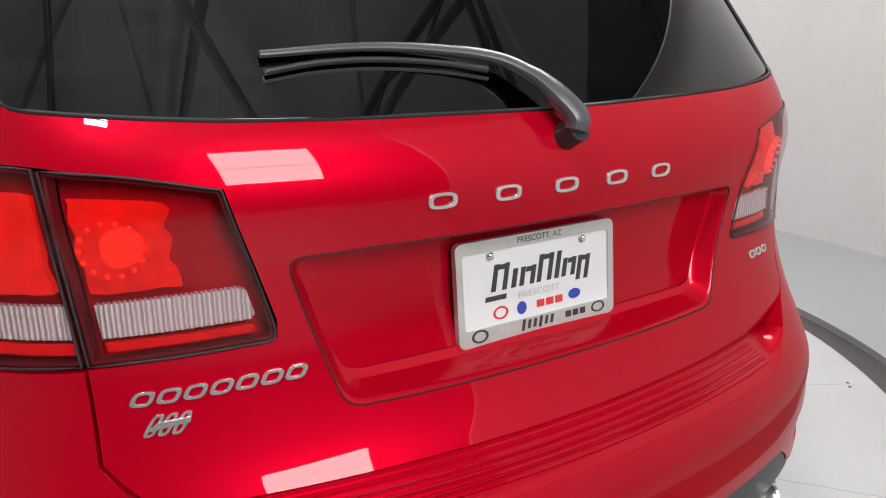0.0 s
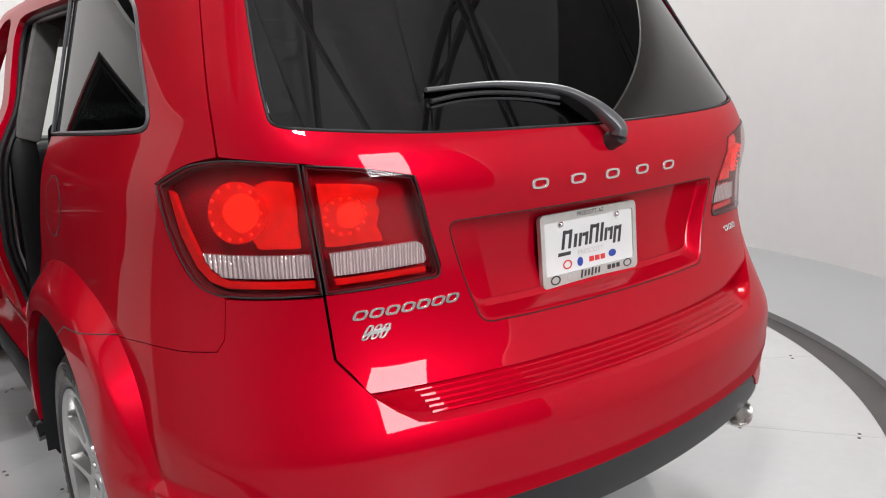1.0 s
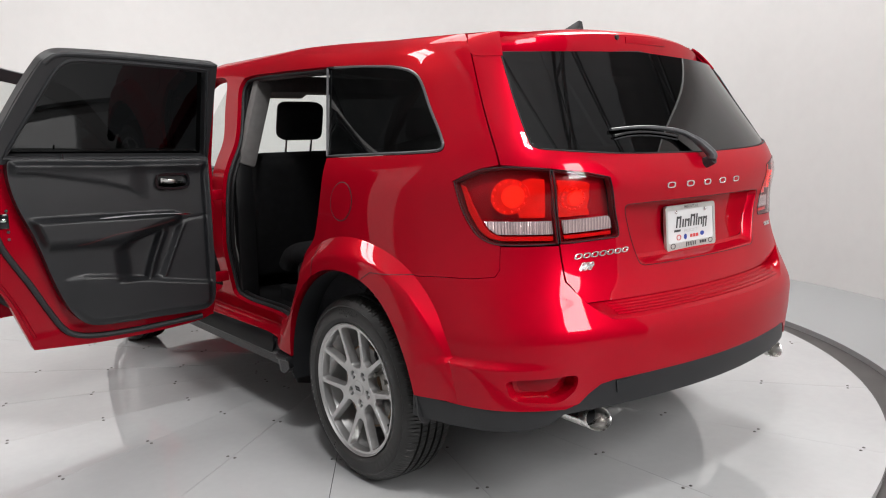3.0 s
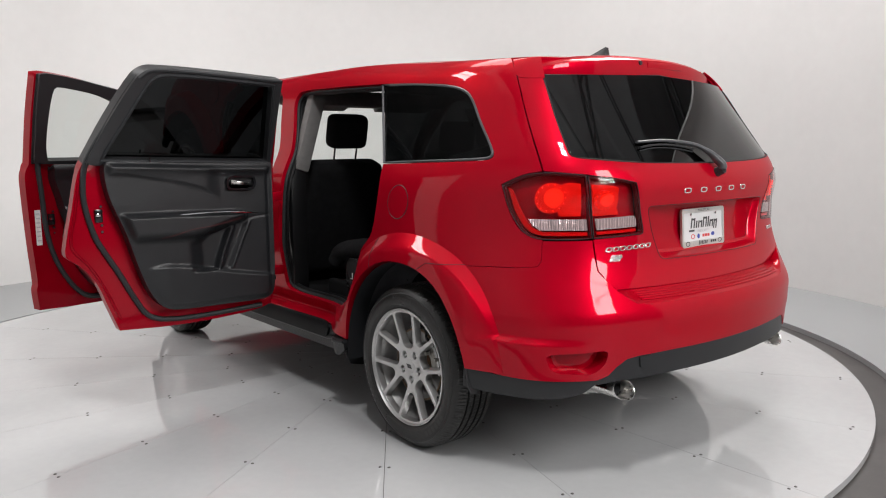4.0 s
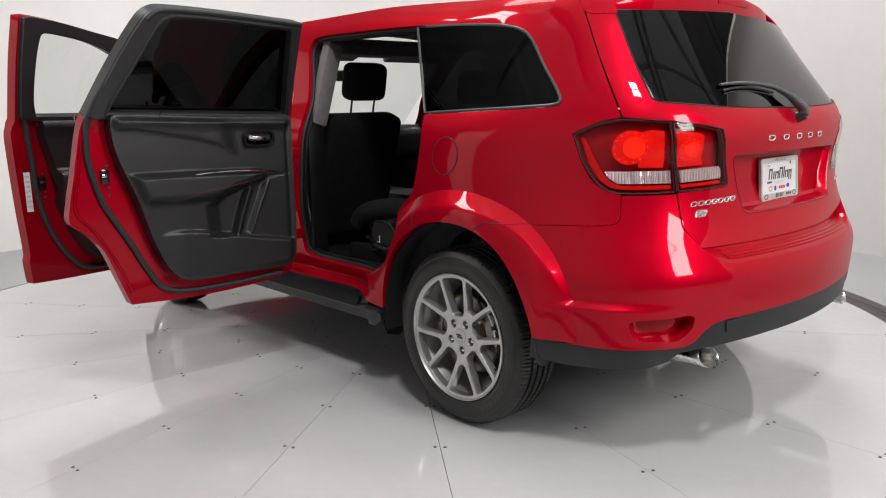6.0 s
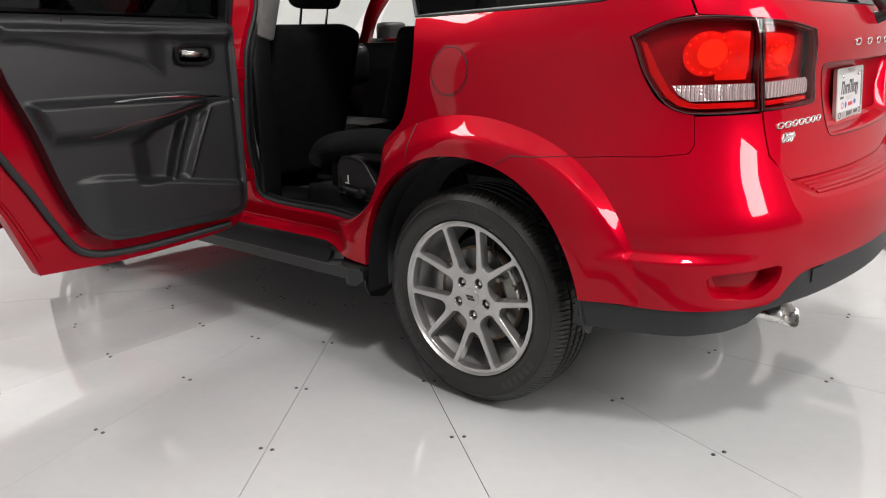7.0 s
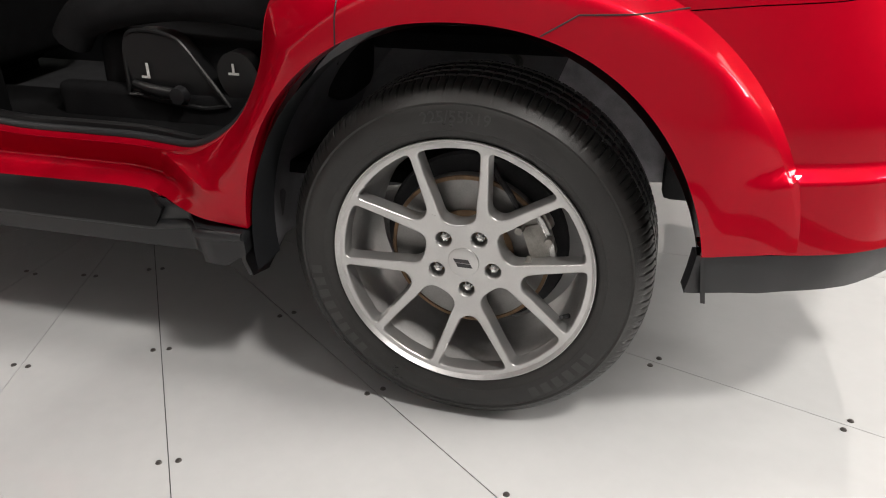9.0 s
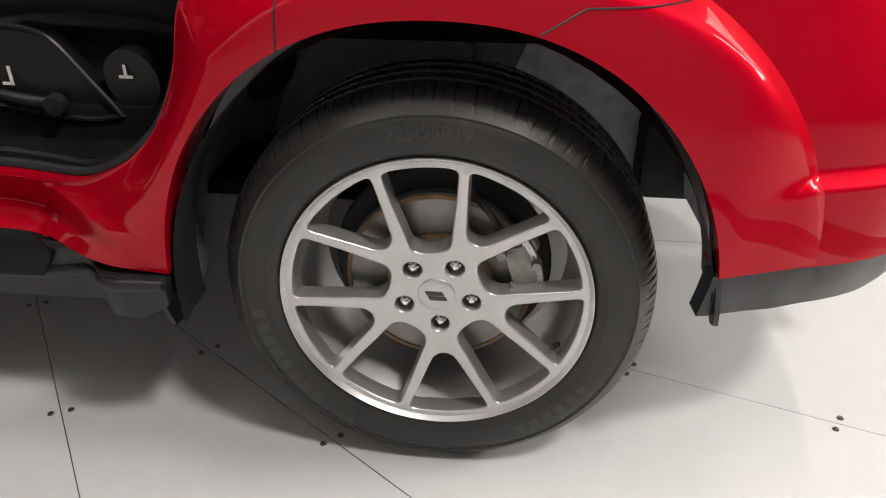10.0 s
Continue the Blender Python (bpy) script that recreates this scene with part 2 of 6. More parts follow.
def boxed(name, centre, size, mat, parent=None, bevel=0.004, label="", m=None):
    bm = bmesh.new()
    box(bm, (0, 0, 0), size, bevel)
    return part(name, bm, mat, parent, label, m=Matrix.Translation(centre) @ (m or Matrix()))


def spline(points, per=6, closed=True):
    """A smooth line through points; a point with a third entry is a corner."""
    pts = [np.array(p[:2], float) for p in points]
    corner = [len(p) > 2 for p in points]
    n, out = len(pts), []
    for i in range(n if closed else n - 1):
        a, b = pts[i], pts[(i + 1) % n]
        before = pts[(i - 1) % n] if (closed or i) and not corner[i] else None
        after = pts[(i + 2) % n] if (closed or i + 2 < n) and not corner[(i + 1) % n] else None
        span = np.linalg.norm(b - a)
        ta = (b - before) / (np.linalg.norm(a - before) + span) * span if before is not None else (b - a)
        tb = (after - a) / (np.linalg.norm(after - b) + span) * span if after is not None else (b - a)
        straight = before is None and after is None
        for k in range(1 if straight else per):
            t = k / per if not straight else 0
            out.append((2 * t**3 - 3 * t**2 + 1) * a + (t**3 - 2 * t**2 + t) * ta + (3 * t**2 - 2 * t**3) * b + (t**3 - t**2) * tb)
    if not closed:
        out.append(pts[-1])
    return [tuple(p) for p in out]


def fill(outer, holes=(), step=0.03):
    """A flat sheet inside outer and outside holes, cut on a grid: points and faces."""
    bm = bmesh.new()
    if holes:
        edges = []
        for loop in (outer, *holes):
            vs = [bm.verts.new((p[0], p[1], 0)) for p in loop]
            edges += [bm.edges.new((vs[i], vs[(i + 1) % len(vs)])) for i in range(len(vs))]
        bmesh.ops.triangle_fill(bm, use_beauty=True, use_dissolve=False, edges=edges)
    else:
        bm.faces.new([bm.verts.new((p[0], p[1], 0)) for p in outer])
    lo, hi = np.min(outer, 0), np.max(outer, 0)
    for ax in (0, 1):
        for c in np.arange(math.ceil(lo[ax] / step) * step, hi[ax], step):
            co, no = Vector((0, 0, 0)), Vector((0, 0, 0))
            co[ax], no[ax] = c, 1
            bmesh.ops.bisect_plane(bm, geom=bm.verts[:] + bm.edges[:] + bm.faces[:], plane_co=co, plane_no=no, dist=1e-5)
    bm.normal_update()
    for f in bm.faces:
        if f.normal.z < 0:
            f.normal_flip()
    bm.verts.index_update()
    p = np.array([v.co[:2] for v in bm.verts])
    faces = [[v.index for v in f.verts] for f in bm.faces]
    rim = []
    for e in bm.edges:
        if len(e.link_loops) == 1:
            l = e.link_loops[0]
            rim.append((l.vert.index, l.link_loop_next.vert.index))
    bm.free()
    return p, faces, rim


def shell(name, sheet, place, mat, parent, depth=0.012, label="", flip=False, m=None, back=False):
    """Lays a flat sheet on a surface: place(p) gives points and outward normals. A flange of that depth runs round its edges."""
    p, faces, rim = sheet
    at, nor = place(p)
    n = len(p)
    order = (lambda f: f[::-1]) if flip else (lambda f: f)
    verts, nors = [at], [nor]
    fs = [order(f) for f in faces]
    if depth:
        ids = sorted({i for e in rim for i in e})
        where = {v: k for k, v in enumerate(ids)}
        k = len(ids)
        verts += [at[ids], at[ids] - nor[ids] * min(0.0015, depth / 3), at[ids] - nor[ids] * depth]
        zero = np.zeros((k, 3))
        nors += [nor[ids], zero, zero]
        for a, b in rim:
            q = [n + where[b], n + where[a], n + k + where[a], n + k + where[b]]
            fs.append(order(q))
            q = [n + k + where[b], n + k + where[a], n + 2 * k + where[a], n + 2 * k + where[b]]
            fs.append(order(q))
        if back:
            verts.append(at - nor * depth)
            nors.append(-nor)
            o = n + 3 * k
            fs += [[v + o for v in order(f)[::-1]] for f in faces]
    return raw(name, np.concatenate(verts), fs, mat, parent, label, np.concatenate(nors), m)


def tube(points, radius, sides=10, closed=False, flat=1.0):
    """A bmesh tube along points; radius may be a list; flat squashes it across."""
    pts = [Vector(p) for p in points]
    n = len(pts)
    rad = radius if hasattr(radius, "__len__") else [radius] * n
    bm, rings, side = bmesh.new(), [], None
    for i, p in enumerate(pts):
        d = (pts[(i + 1) % n] if closed or i + 1 < n else p) - (pts[i - 1] if closed or i else p)
        d.normalize()
        side = (side - d * side.dot(d)).normalized() if side else d.orthogonal().normalized()
        up = d.cross(side)
        rings.append([bm.verts.new(p + float(rad[i]) * (math.cos(a) * side + flat * math.sin(a) * up)) for a in (2 * math.pi * k / sides for k in range(sides))])
    for i in range(n if closed else n - 1):
        a, b = rings[i], rings[(i + 1) % n]
        for k in range(sides):
            bm.faces.new((a[k], a[(k + 1) % sides], b[(k + 1) % sides], b[k]))
    if not closed:
        bm.faces.new(rings[0][::-1])
        bm.faces.new(rings[-1])
    return bm


def revolve(profile, n=96, closed=False, shape=None):
    """A bmesh turned about the x axis from (x, r) points. shape(i, k) may give a change of r."""
    bm, rings = bmesh.new(), []
    for k in range(n):
        a = 2 * math.pi * k / n
        ring = []
        for i, (x, r) in enumerate(profile):
            r = r + (shape(i, k) if shape else 0)
            ring.append(bm.verts.new((x, -r * math.sin(a), r * math.cos(a))))
        rings.append(ring)
    c = len(profile)
    for k in range(n):
        a, b = rings[k], rings[(k + 1) % n]
        for i in range(c if closed else c - 1):
            bm.faces.new((a[i], a[(i + 1) % c], b[(i + 1) % c], b[i]))
    return bm


def letters(text, size, depth=0.0):
    """The text in the built-in font as a mesh, centred, in the x-y plane."""
    cu = bpy.data.curves.new("writing", "FONT")
    cu.body, cu.size, cu.extrude, cu.align_x, cu.align_y = text, size, depth, "CENTER", "CENTER"
    ob = bpy.data.objects.new("writing", cu)
    scene.collection.objects.link(ob)
    me = bpy.data.meshes.new_from_object(ob.evaluated_get(bpy.context.evaluated_depsgraph_get()))
    bpy.data.objects.remove(ob)
    return me


# ---- body surface ----
ZK = [0.20, 0.32, 0.42, 0.52, 0.62, 0.70, 0.76, 0.84, 0.95, 1.08, 1.18, 1.26, 1.32, 1.45, 1.58, 1.64, 1.675, 1.70]
WK = [0.90, 0.925, 0.938, 0.945, 0.950, 0.950, 0.950, 0.950, 0.948, 0.940, 0.922, 0.885, 0.850, 0.803, 0.755, 0.728, 0.698, 0.640]
YK = [-0.88, -0.95, -0.985, -1.00, -1.01, -1.01, -0.985, -0.94, -0.908, -0.905, -0.918, -0.888, -0.838, -0.745, -0.660, -0.610, -0.570, -0.53]
MK = [9, 9, 10, 10, 10, 10, 10, 9, 8, 8, 8, 8, 8.5, 9, 9, 9, 9, 9]
LK = [0.50, 0.48, 0.45, 0.45, 0.48, 0.52, 0.60, 0.70, 0.84, 0.92, 0.90, 0.76, 0.62, 0.56, 0.52, 0.50, 0.50, 0.50]
CK = [0.24, 0.24, 0.24, 0.24, 0.24, 0.24, 0.24, 0.21, 0.19, 0.19, 0.18, 0.16, 0.14, 0.16, 0.18, 0.20, 0.20, 0.20]
U1, Y1 = 1.6, 0.2


def smooth_table(zk, vk, z):
    """Cubic (Catmull-Rom, uneven steps) curve through the keys."""
    zk, vk = np.asarray(zk, float), np.asarray(vk, float)
    m = np.gradient(vk, zk)
    i = np.clip(np.searchsorted(zk, z) - 1, 0, len(zk) - 2)
    h = zk[i + 1] - zk[i]
    t = np.clip((z - zk[i]) / h, 0, 1)
    return ((2 * t**3 - 3 * t**2 + 1) * vk[i] + (t**3 - 2 * t**2 + t) * h * m[i] + (3 * t**2 - 2 * t**3) * vk[i + 1] + (t**3 - t**2) * h * m[i + 1])


ZG = np.linspace(0.20, 1.70, 301)
UG = np.linspace(0.0, U1, 401)
XT, YT = np.zeros((301, 401)), np.zeros((301, 401))
for row, zz in enumerate(ZG):
    w, yr, mm, ll, cc = (float(smooth_table(ZK, k, zz)) for k in (WK, YK, MK, LK, CK))
    a = np.sin(np.linspace(0, math.pi / 2, 4000))
    px = w * a
    py = yr + cc * px**2 + ll * (1 - np.sqrt(np.maximum(0, 1 - a**mm)))
    px, py = np.append(px, w), np.append(py, max(Y1, py[-1] + 0.001))
    arc = np.append(0, np.cumsum(np.hypot(np.diff(px), np.diff(py))))
    XT[row], YT[row] = np.interp(UG * arc[-1] / U1, arc, px), np.interp(UG * arc[-1] / U1, arc, py)

# soften the table over height, so that reflections run smoothly
kernel = np.exp(-0.5 * (np.arange(-10, 11) / 2.4) ** 2)
kernel /= kernel.sum()
for table in (XT, YT):
    first, last = table[1] - table[0], table[-1] - table[-2]
    far = np.arange(1, 11)[:, None]
    padded = np.concatenate([table[0] - first * far[::-1], table, table[-1] + last * far])
    table[:] = sum(w * padded[k:k + 301] for k, w in enumerate(kernel))


def smoothstep(a, b, v):
    t = np.clip((v - a) / (b - a), 0, 1)
    return t * t * (3 - 2 * t)


def flare(y, z):
    """How far the wheel-arch flare stands proud of the side."""
    r = np.hypot(y, z - 0.37)
    edge = 0.60 + 0.02 * smoothstep(0.1, 0.5, -y)
    return 0.058 * (1 - smoothstep(edge - 0.06, edge + 0.004, r)) * smoothstep(-0.60, -0.40, y)


def skin(u, z, flared=True):
    """Points of the body's left half (u > 0) or right half, u metres round from the rear's middle, at height z."""
    u, z = np.asarray(u, float), np.asarray(z, float)
    s, v = np.sign(u), np.abs(u)
    y_far = Y1 + np.maximum(v - U1, 0)
    warp = 0.060 * smoothstep(-0.4, 0.9, y_far) * smoothstep(1.28, 1.62, z) * (v > U1 - 0.9)
    fi = np.maximum((z - warp - 0.20) / 1.5 * 300, 0)
    fj = np.clip(v / U1 * 400, 0, 399.999)
    i, j = np.minimum(fi.astype(int), 299), fj.astype(int)
    a, b = fi - i, fj - j

    def at(t):
        return (t[i, j] * (1 - b) + t[i, j + 1] * b) * (1 - a) + (t[i + 1, j] * (1 - b) + t[i + 1, j + 1] * b) * a
    x, y = at(XT), at(YT)
    y = np.where(v > U1, y_far, y)
    x = x * (1 - 0.05 * smoothstep(1.6, 3.6, y)) + (flare(y, z) if flared else 0)
    x = x + flare(y - 2.89, z)
    x = x + 0.022 * (1 - smoothstep(0.598, 0.612, z)) * smoothstep(-0.92, -0.66, y) * (1 - smoothstep(-0.58, -0.46, y))
    x = x - 0.050 * smoothstep(0.47, 0.80, y) * (1 - smoothstep(2.3, 2.42, y)) * smoothstep(0.425, 0.470, z) * (1 - smoothstep(0.56, 0.85, z))
    x = x - 0.024 * smoothstep(0.50, 0.80, y) * (1 - smoothstep(2.3, 2.42, y)) * smoothstep(0.425, 0.470, z) * (1 - smoothstep(0.47, 0.575, z))
    x = np.where(s < 0, x * 1.022, x)
    return np.stack([-s * x, y, z], -1)


def u_of_y(y, z):
    """Where round the left side the point at y lies."""
    us = np.linspace(0, 5, 2500)
    q = skin(us, np.full(2500, z))
    return float(np.interp(y, q[:, 1], us))

# ---- studio ----


def disc_mesh(name, r_in, r_out, z, mat, centre, n=180, hole_at=None, hole_r=0.0, drop=0.0, category="floor", label=""):
    """A flat ring; the inner edge may be a circle round another middle; drop turns its edges down."""
    bm = bmesh.new()
    c2 = hole_at or centre
    loops = []
    for k in range(n):
        a = 2 * math.pi * k / n
        d = Vector((math.cos(a), math.sin(a), 0))
        loops.append([bm.verts.new(Vector((*centre, z - drop)) + r_out * d), bm.verts.new(Vector((*centre, z)) + r_out * d),
                      bm.verts.new(Vector((*c2, z)) + r_in * d), bm.verts.new(Vector((*c2, z - drop)) + r_in * d)])
    for k in range(n):
        a, b = loops[k], loops[(k + 1) % n]
        for i in range(3):
            bm.faces.new((a[i], a[i + 1], b[i + 1], b[i]))
    ob = part(name, bm, mat, None)
    return tagged(ob, label, category, kind="structure")


SECTORS = 20
disc_mesh("ground", 3.14, 14.0, 0.0, APRON, (-0.15, 1.50), drop=0.06, label="smooth pale grey painted concrete floor round the turntable", category="floor")
disc_mesh("trim", 2.60, 3.30, -0.035, PIT, (-0.15, 1.50), drop=0.02, label="charcoal sunken ring round the turntable edge", category="floor ring")
disc_mesh("floor_under", 0.02, 3.5, -0.12, PIT, CENTRE, label="dark pit under the turntable panels", category="floor")

turntable = tagged(new("floor"), "pale grey glossy round turntable of wedge panels", "turntable", kind="structure")


RIM = (-0.17, 1.585, 3.03)


def wedge(turn, gap_low, gap_high):
    """One panel of the turntable, from its hub to the rim, with the half gaps at its two seams."""
    half = math.pi / SECTORS
    dx, dy = RIM[0] - CENTRE[0], RIM[1] - CENTRE[1]
    bm, ring = bmesh.new(), []
    steps = 10
    for share in (0.0, 0.33, 0.66, 1.0):
        row = []
        for k in range(steps):
            a = -half + 2 * half * k / (steps - 1)
            c, s = math.cos(a + turn), math.sin(a + turn)
            along = dx * c + dy * s
            r = 0.30 + share * (along + math.sqrt(RIM[2] ** 2 - dx * dx - dy * dy + along * along) - 0.30)
            g = (gap_low if k == 0 else -gap_high if k == steps - 1 else 0.0) / r
            row.append(bm.verts.new((r * math.cos(a + g), r * math.sin(a + g), 0)))
        ring.append(row)
    for i in range(3):
        for k in range(steps - 1):
            bm.faces.new((ring[i][k], ring[i + 1][k], ring[i + 1][k + 1], ring[i][k + 1]))
    bm.normal_update()
    ex = bmesh.ops.extrude_face_region(bm, geom=bm.faces[:])
    bmesh.ops.translate(bm, vec=(0, 0, -0.03), verts=[v for v in ex["geom"] if isinstance(v, bmesh.types.BMVert)])
    return bm


def screw_head():
    bm = bmesh.new()
    bmesh.ops.create_cone(bm, cap_ends=True, segments=10, radius1=0.0075, radius2=0.0058, depth=0.003)
    bmesh.ops.create_cone(bm, cap_ends=True, segments=6, radius1=0.003, radius2=0.003, depth=0.0045)
    return bm


SEAM_GAPS = (0.0006, 0.0010, 0.0012, 0.0008, 0.0008)
for i in range(SECTORS):
    turn = 198.0 + (i + 0.5) * 360 / SECTORS
    part("panel", wedge(radians(turn), SEAM_GAPS[i % 5], SEAM_GAPS[(i + 1) % 5]), FLOOR, turntable, m=pose(*CENTRE, 0, 0, 0, turn))
hub_bm = bmesh.new()
bmesh.ops.create_cone(hub_bm, cap_ends=True, segments=48, radius1=0.297, radius2=0.297, depth=0.03)
part("centre_plate", hub_bm, FLOOR, turntable, m=pose(*CENTRE, -0.015))
screw_me = None
for i in range(SECTORS):
    a = radians(198.0 + i * 360 / SECTORS)
    for r in (0.594, 1.041, 1.466, 1.885, 2.306, 2.725):
        for s in (-1, 1):
            rr = r + s * 0.004
            x, y = CENTRE[0] + rr * math.cos(a) - s * 0.019 * math.sin(a), CENTRE[1] + rr * math.sin(a) + s * 0.019 * math.cos(a)
            if screw_me is None:
                first = part("screw", screw_head(), SCREW, turntable, m=pose(x, y, 0.0008))
                screw_me = first.data
            else:
                link("screw", screw_me, None, turntable, m=pose(x, y, 0.0008))


def curved_wall():
    """The wall that curves round the turntable, open behind the camera, with a cove at its top."""
    cx, cy, r = -0.20, 1.75, 4.42
    bm, cols = bmesh.new(), []
    prof = [(0.0, 0.0), (0.0, 0.02), (0.0, 1.2), (0.0, 2.2), (0.0, 3.0), (0.02, 3.16), (0.05, 3.24), (0.11, 3.29)]
    angles = np.radians(np.linspace(-80, 168, 180))
    for a in angles:
        cols.append([bm.verts.new((cx + (r - d) * math.cos(a), cy + (r - d) * math.sin(a), z)) for d, z in prof])
    for i in range(len(cols) - 1):
        for k in range(len(prof) - 1):
            bm.faces.new((cols[i][k], cols[i + 1][k], cols[i + 1][k + 1], cols[i][k + 1]))
    bmesh.ops.recalc_face_normals(bm, faces=bm.faces)
    bmesh.ops.solidify(bm, geom=bm.faces[:], thickness=-0.08)
    return bm


tagged(part("wall_1", curved_wall(), WALL, None), "white smooth curved studio wall with a coved top", "wall", kind="structure")


def hall():
    # unseen surroundings: dark walls for reflections, grey wall_4 and pale roof for fill
    for name, c, s in (("wall_2", (0, -9.0, 3.0), (24, 0.2, 6)), ("wall_3", (0, 12.0, 3.0), (24, 0.2, 6)), ("wall_4", (-7.5, 1.5, 3.0), (0.2, 22, 6)), ("wall_5", (10.0, 1.5, 3.0), (0.2, 22, 6)), ("ceiling", (0, 1.5, 6.1), (24, 22, 0.2))):
        bm = bmesh.new()
        box(bm, c, s)
        tagged(part(name, bm, {"wall_4": FILL_GREY, "ceiling": ROOF_LINING}.get(name, DARK_HALL), None), {"wall_4": "unseen grey fill ", "ceiling": "unseen pale hall "}.get(name, "unseen dark hall ") + ("roof lining" if name == "ceiling" else "wall"), "ceiling" if name == "ceiling" else "wall", kind="structure")


hall()


# made-up glowing panels that lift the roof's reflection
for x in (-3.2, 0.0, 3.2):
    for y in (-6.05, -4.15, -2.25, -0.35, 1.55):
        bm = bmesh.new()
        box(bm, (x, y, 5.985), (3.12, 1.82, 0.02))
        tagged(part("skylight", bm, ROOF_GLOW, None), "dim glowing panel added under the unseen hall roof", "skylight", kind="structure")


def roof_beam(at, length, turn):
    beam = tagged(new("roof_beam"), "dark steel lattice beam under the pale roof", "beam", "roof beams")
    beam.matrix_world = pose(*at, 0, 0, turn)
    for z in (-0.14, 0.14):
        boxed("chord", (0, 0, z), (length, 0.07, 0.05), TRUSS, beam, 0.004)
    web = []
    k = int(length / 0.5)
    for i in range(k + 1):
        web.append((-length / 2 + i * length / k, 0, 0.13 if i % 2 else -0.13))
    part("web", tube(web, 0.02, 6), TRUSS, beam)
    return beam


ROOF_TURN = 38.0
beam = roof_beam((-0.9, -4.6, 5.7), 14, ROOF_TURN)
for i in range(1, 5):
    copy_thing(beam, pose(-0.9 - 1.9 * i * math.sin(radians(ROOF_TURN)), -4.6 + 1.9 * i * math.cos(radians(ROOF_TURN)), 5.7, 0, 0, ROOF_TURN))
for i in range(-2, 3):
    copy_thing(beam, pose(2.6 * i * math.cos(radians(ROOF_TURN)) - 1.2, 2.6 * i * math.sin(radians(ROOF_TURN)) - 1.0, 5.4, 0, 0, ROOF_TURN + 90))


def softbox(at, to, wide, high, watts):
    """A hung soft box: black case, white diffuser split by bars, and its light."""
    ob = tagged(new("studio_softbox"), "unseen hung rectangular studio softbox with a white split diffuser", "studio light", "soft boxes")
    ob.matrix_world = look(at, to)
    d = 0.16
    for n, c, s in (("case_side", (-wide / 2 - 0.02, 0, d / 2), (0.03, high + 0.07, d)), ("case_side", (wide / 2 + 0.02, 0, d / 2), (0.03, high + 0.07, d)),
                    ("case_side", (0, -high / 2 - 0.02, d / 2), (wide, 0.03, d)), ("case_side", (0, high / 2 + 0.02, d / 2), (wide, 0.03, d)), ("case_back", (0, 0, d), (wide + 0.07, high + 0.07, 0.02))):
        boxed(n, c, s, BLACK, ob, 0.003)
    for k in (-1, 1):
        boxed("diffuser", (0, k * (high / 4 + 0.015), 0.05), (wide, high / 2 - 0.03, 0.006), SOFT_WHITE, ob, 0.0)
    boxed("bar", (0, 0, 0.045), (wide, 0.06, 0.03), BLACK, ob, 0.002)
    top = ob.matrix_world.inverted() @ Vector((at[0], at[1], 6.0))
    part("hanger", tube([(0, 0, d), tuple(top)], 0.015, 8), BLACK, ob, "black hanging rod")
    p = ob.matrix_world @ Vector((0, 0, 0.03))
    lamp = area("softbox_lamp", p, to, wide, high, watts)
    return ob


for row in SOFTBOXES:
    softbox(*row)

# ---- car body ----
car = tagged(new("car"), "glossy red five-door crossover car with its driver-side doors wide open", "car")


def on_skin(offset=0.0, side=1, push=None, flared=True, e=0.016):
    """Lays (u, z) points on the body, offset outwards; side -1 is the car's other side."""
    def f(p):
        u, z = p[:, 0] * side, p[:, 1]
        du, dz = skin(u + e, z, flared) - skin(u - e, z, flared), skin(u, z + e, flared) - skin(u, z - e, flared)
        n = np.cross(dz, du)
        n /= np.linalg.norm(n, axis=1)[:, None]
        at = skin(u, z, flared) + n * offset
        if push:
            at = at + push(p)
        return at, n
    return f


def glazed(loop, axis, side=1, offset=0.0):
    """Lays (u, z) points on a smooth pane fitted to the body inside the loop; axis: 0 for a side pane, 1 for a rear one."""
    q = skin(np.array(loop)[:, 0] * side, np.array(loop)[:, 1], False)
    s = 1 - axis
    c = q[:, s].mean() if axis == 0 else 0.0

    def basis(a, z):
        a, z = a - c, z - 1.45
        return np.stack([np.ones_like(a), z, a * a, z * z, a * a * z, a**4 if axis else a], -1)

    def slope(a, z):
        a, z = a - c, z - 1.45
        o = np.zeros_like(a)
        return np.stack([o, o, 2 * a, o, 2 * a * z, 4 * a**3 if axis else o + 1], -1), np.stack([o, o + 1, o, 2 * z, a * a, o], -1)
    k = np.linalg.lstsq(basis(q[:, s], q[:, 2]), q[:, axis], rcond=None)[0]

    def f(p):
        at = skin(p[:, 0] * side, p[:, 1], False)
        at[:, axis] = basis(at[:, s], at[:, 2]) @ k
        da, dz = slope(at[:, s], at[:, 2])
        n = np.zeros_like(at)
        n[:, axis], n[:, s], n[:, 2] = 1, -(da @ k), -(dz @ k)
        n *= (-1 if axis or side > 0 else 1) / np.linalg.norm(n, axis=1)[:, None]
        return at + n * offset, n
    return f


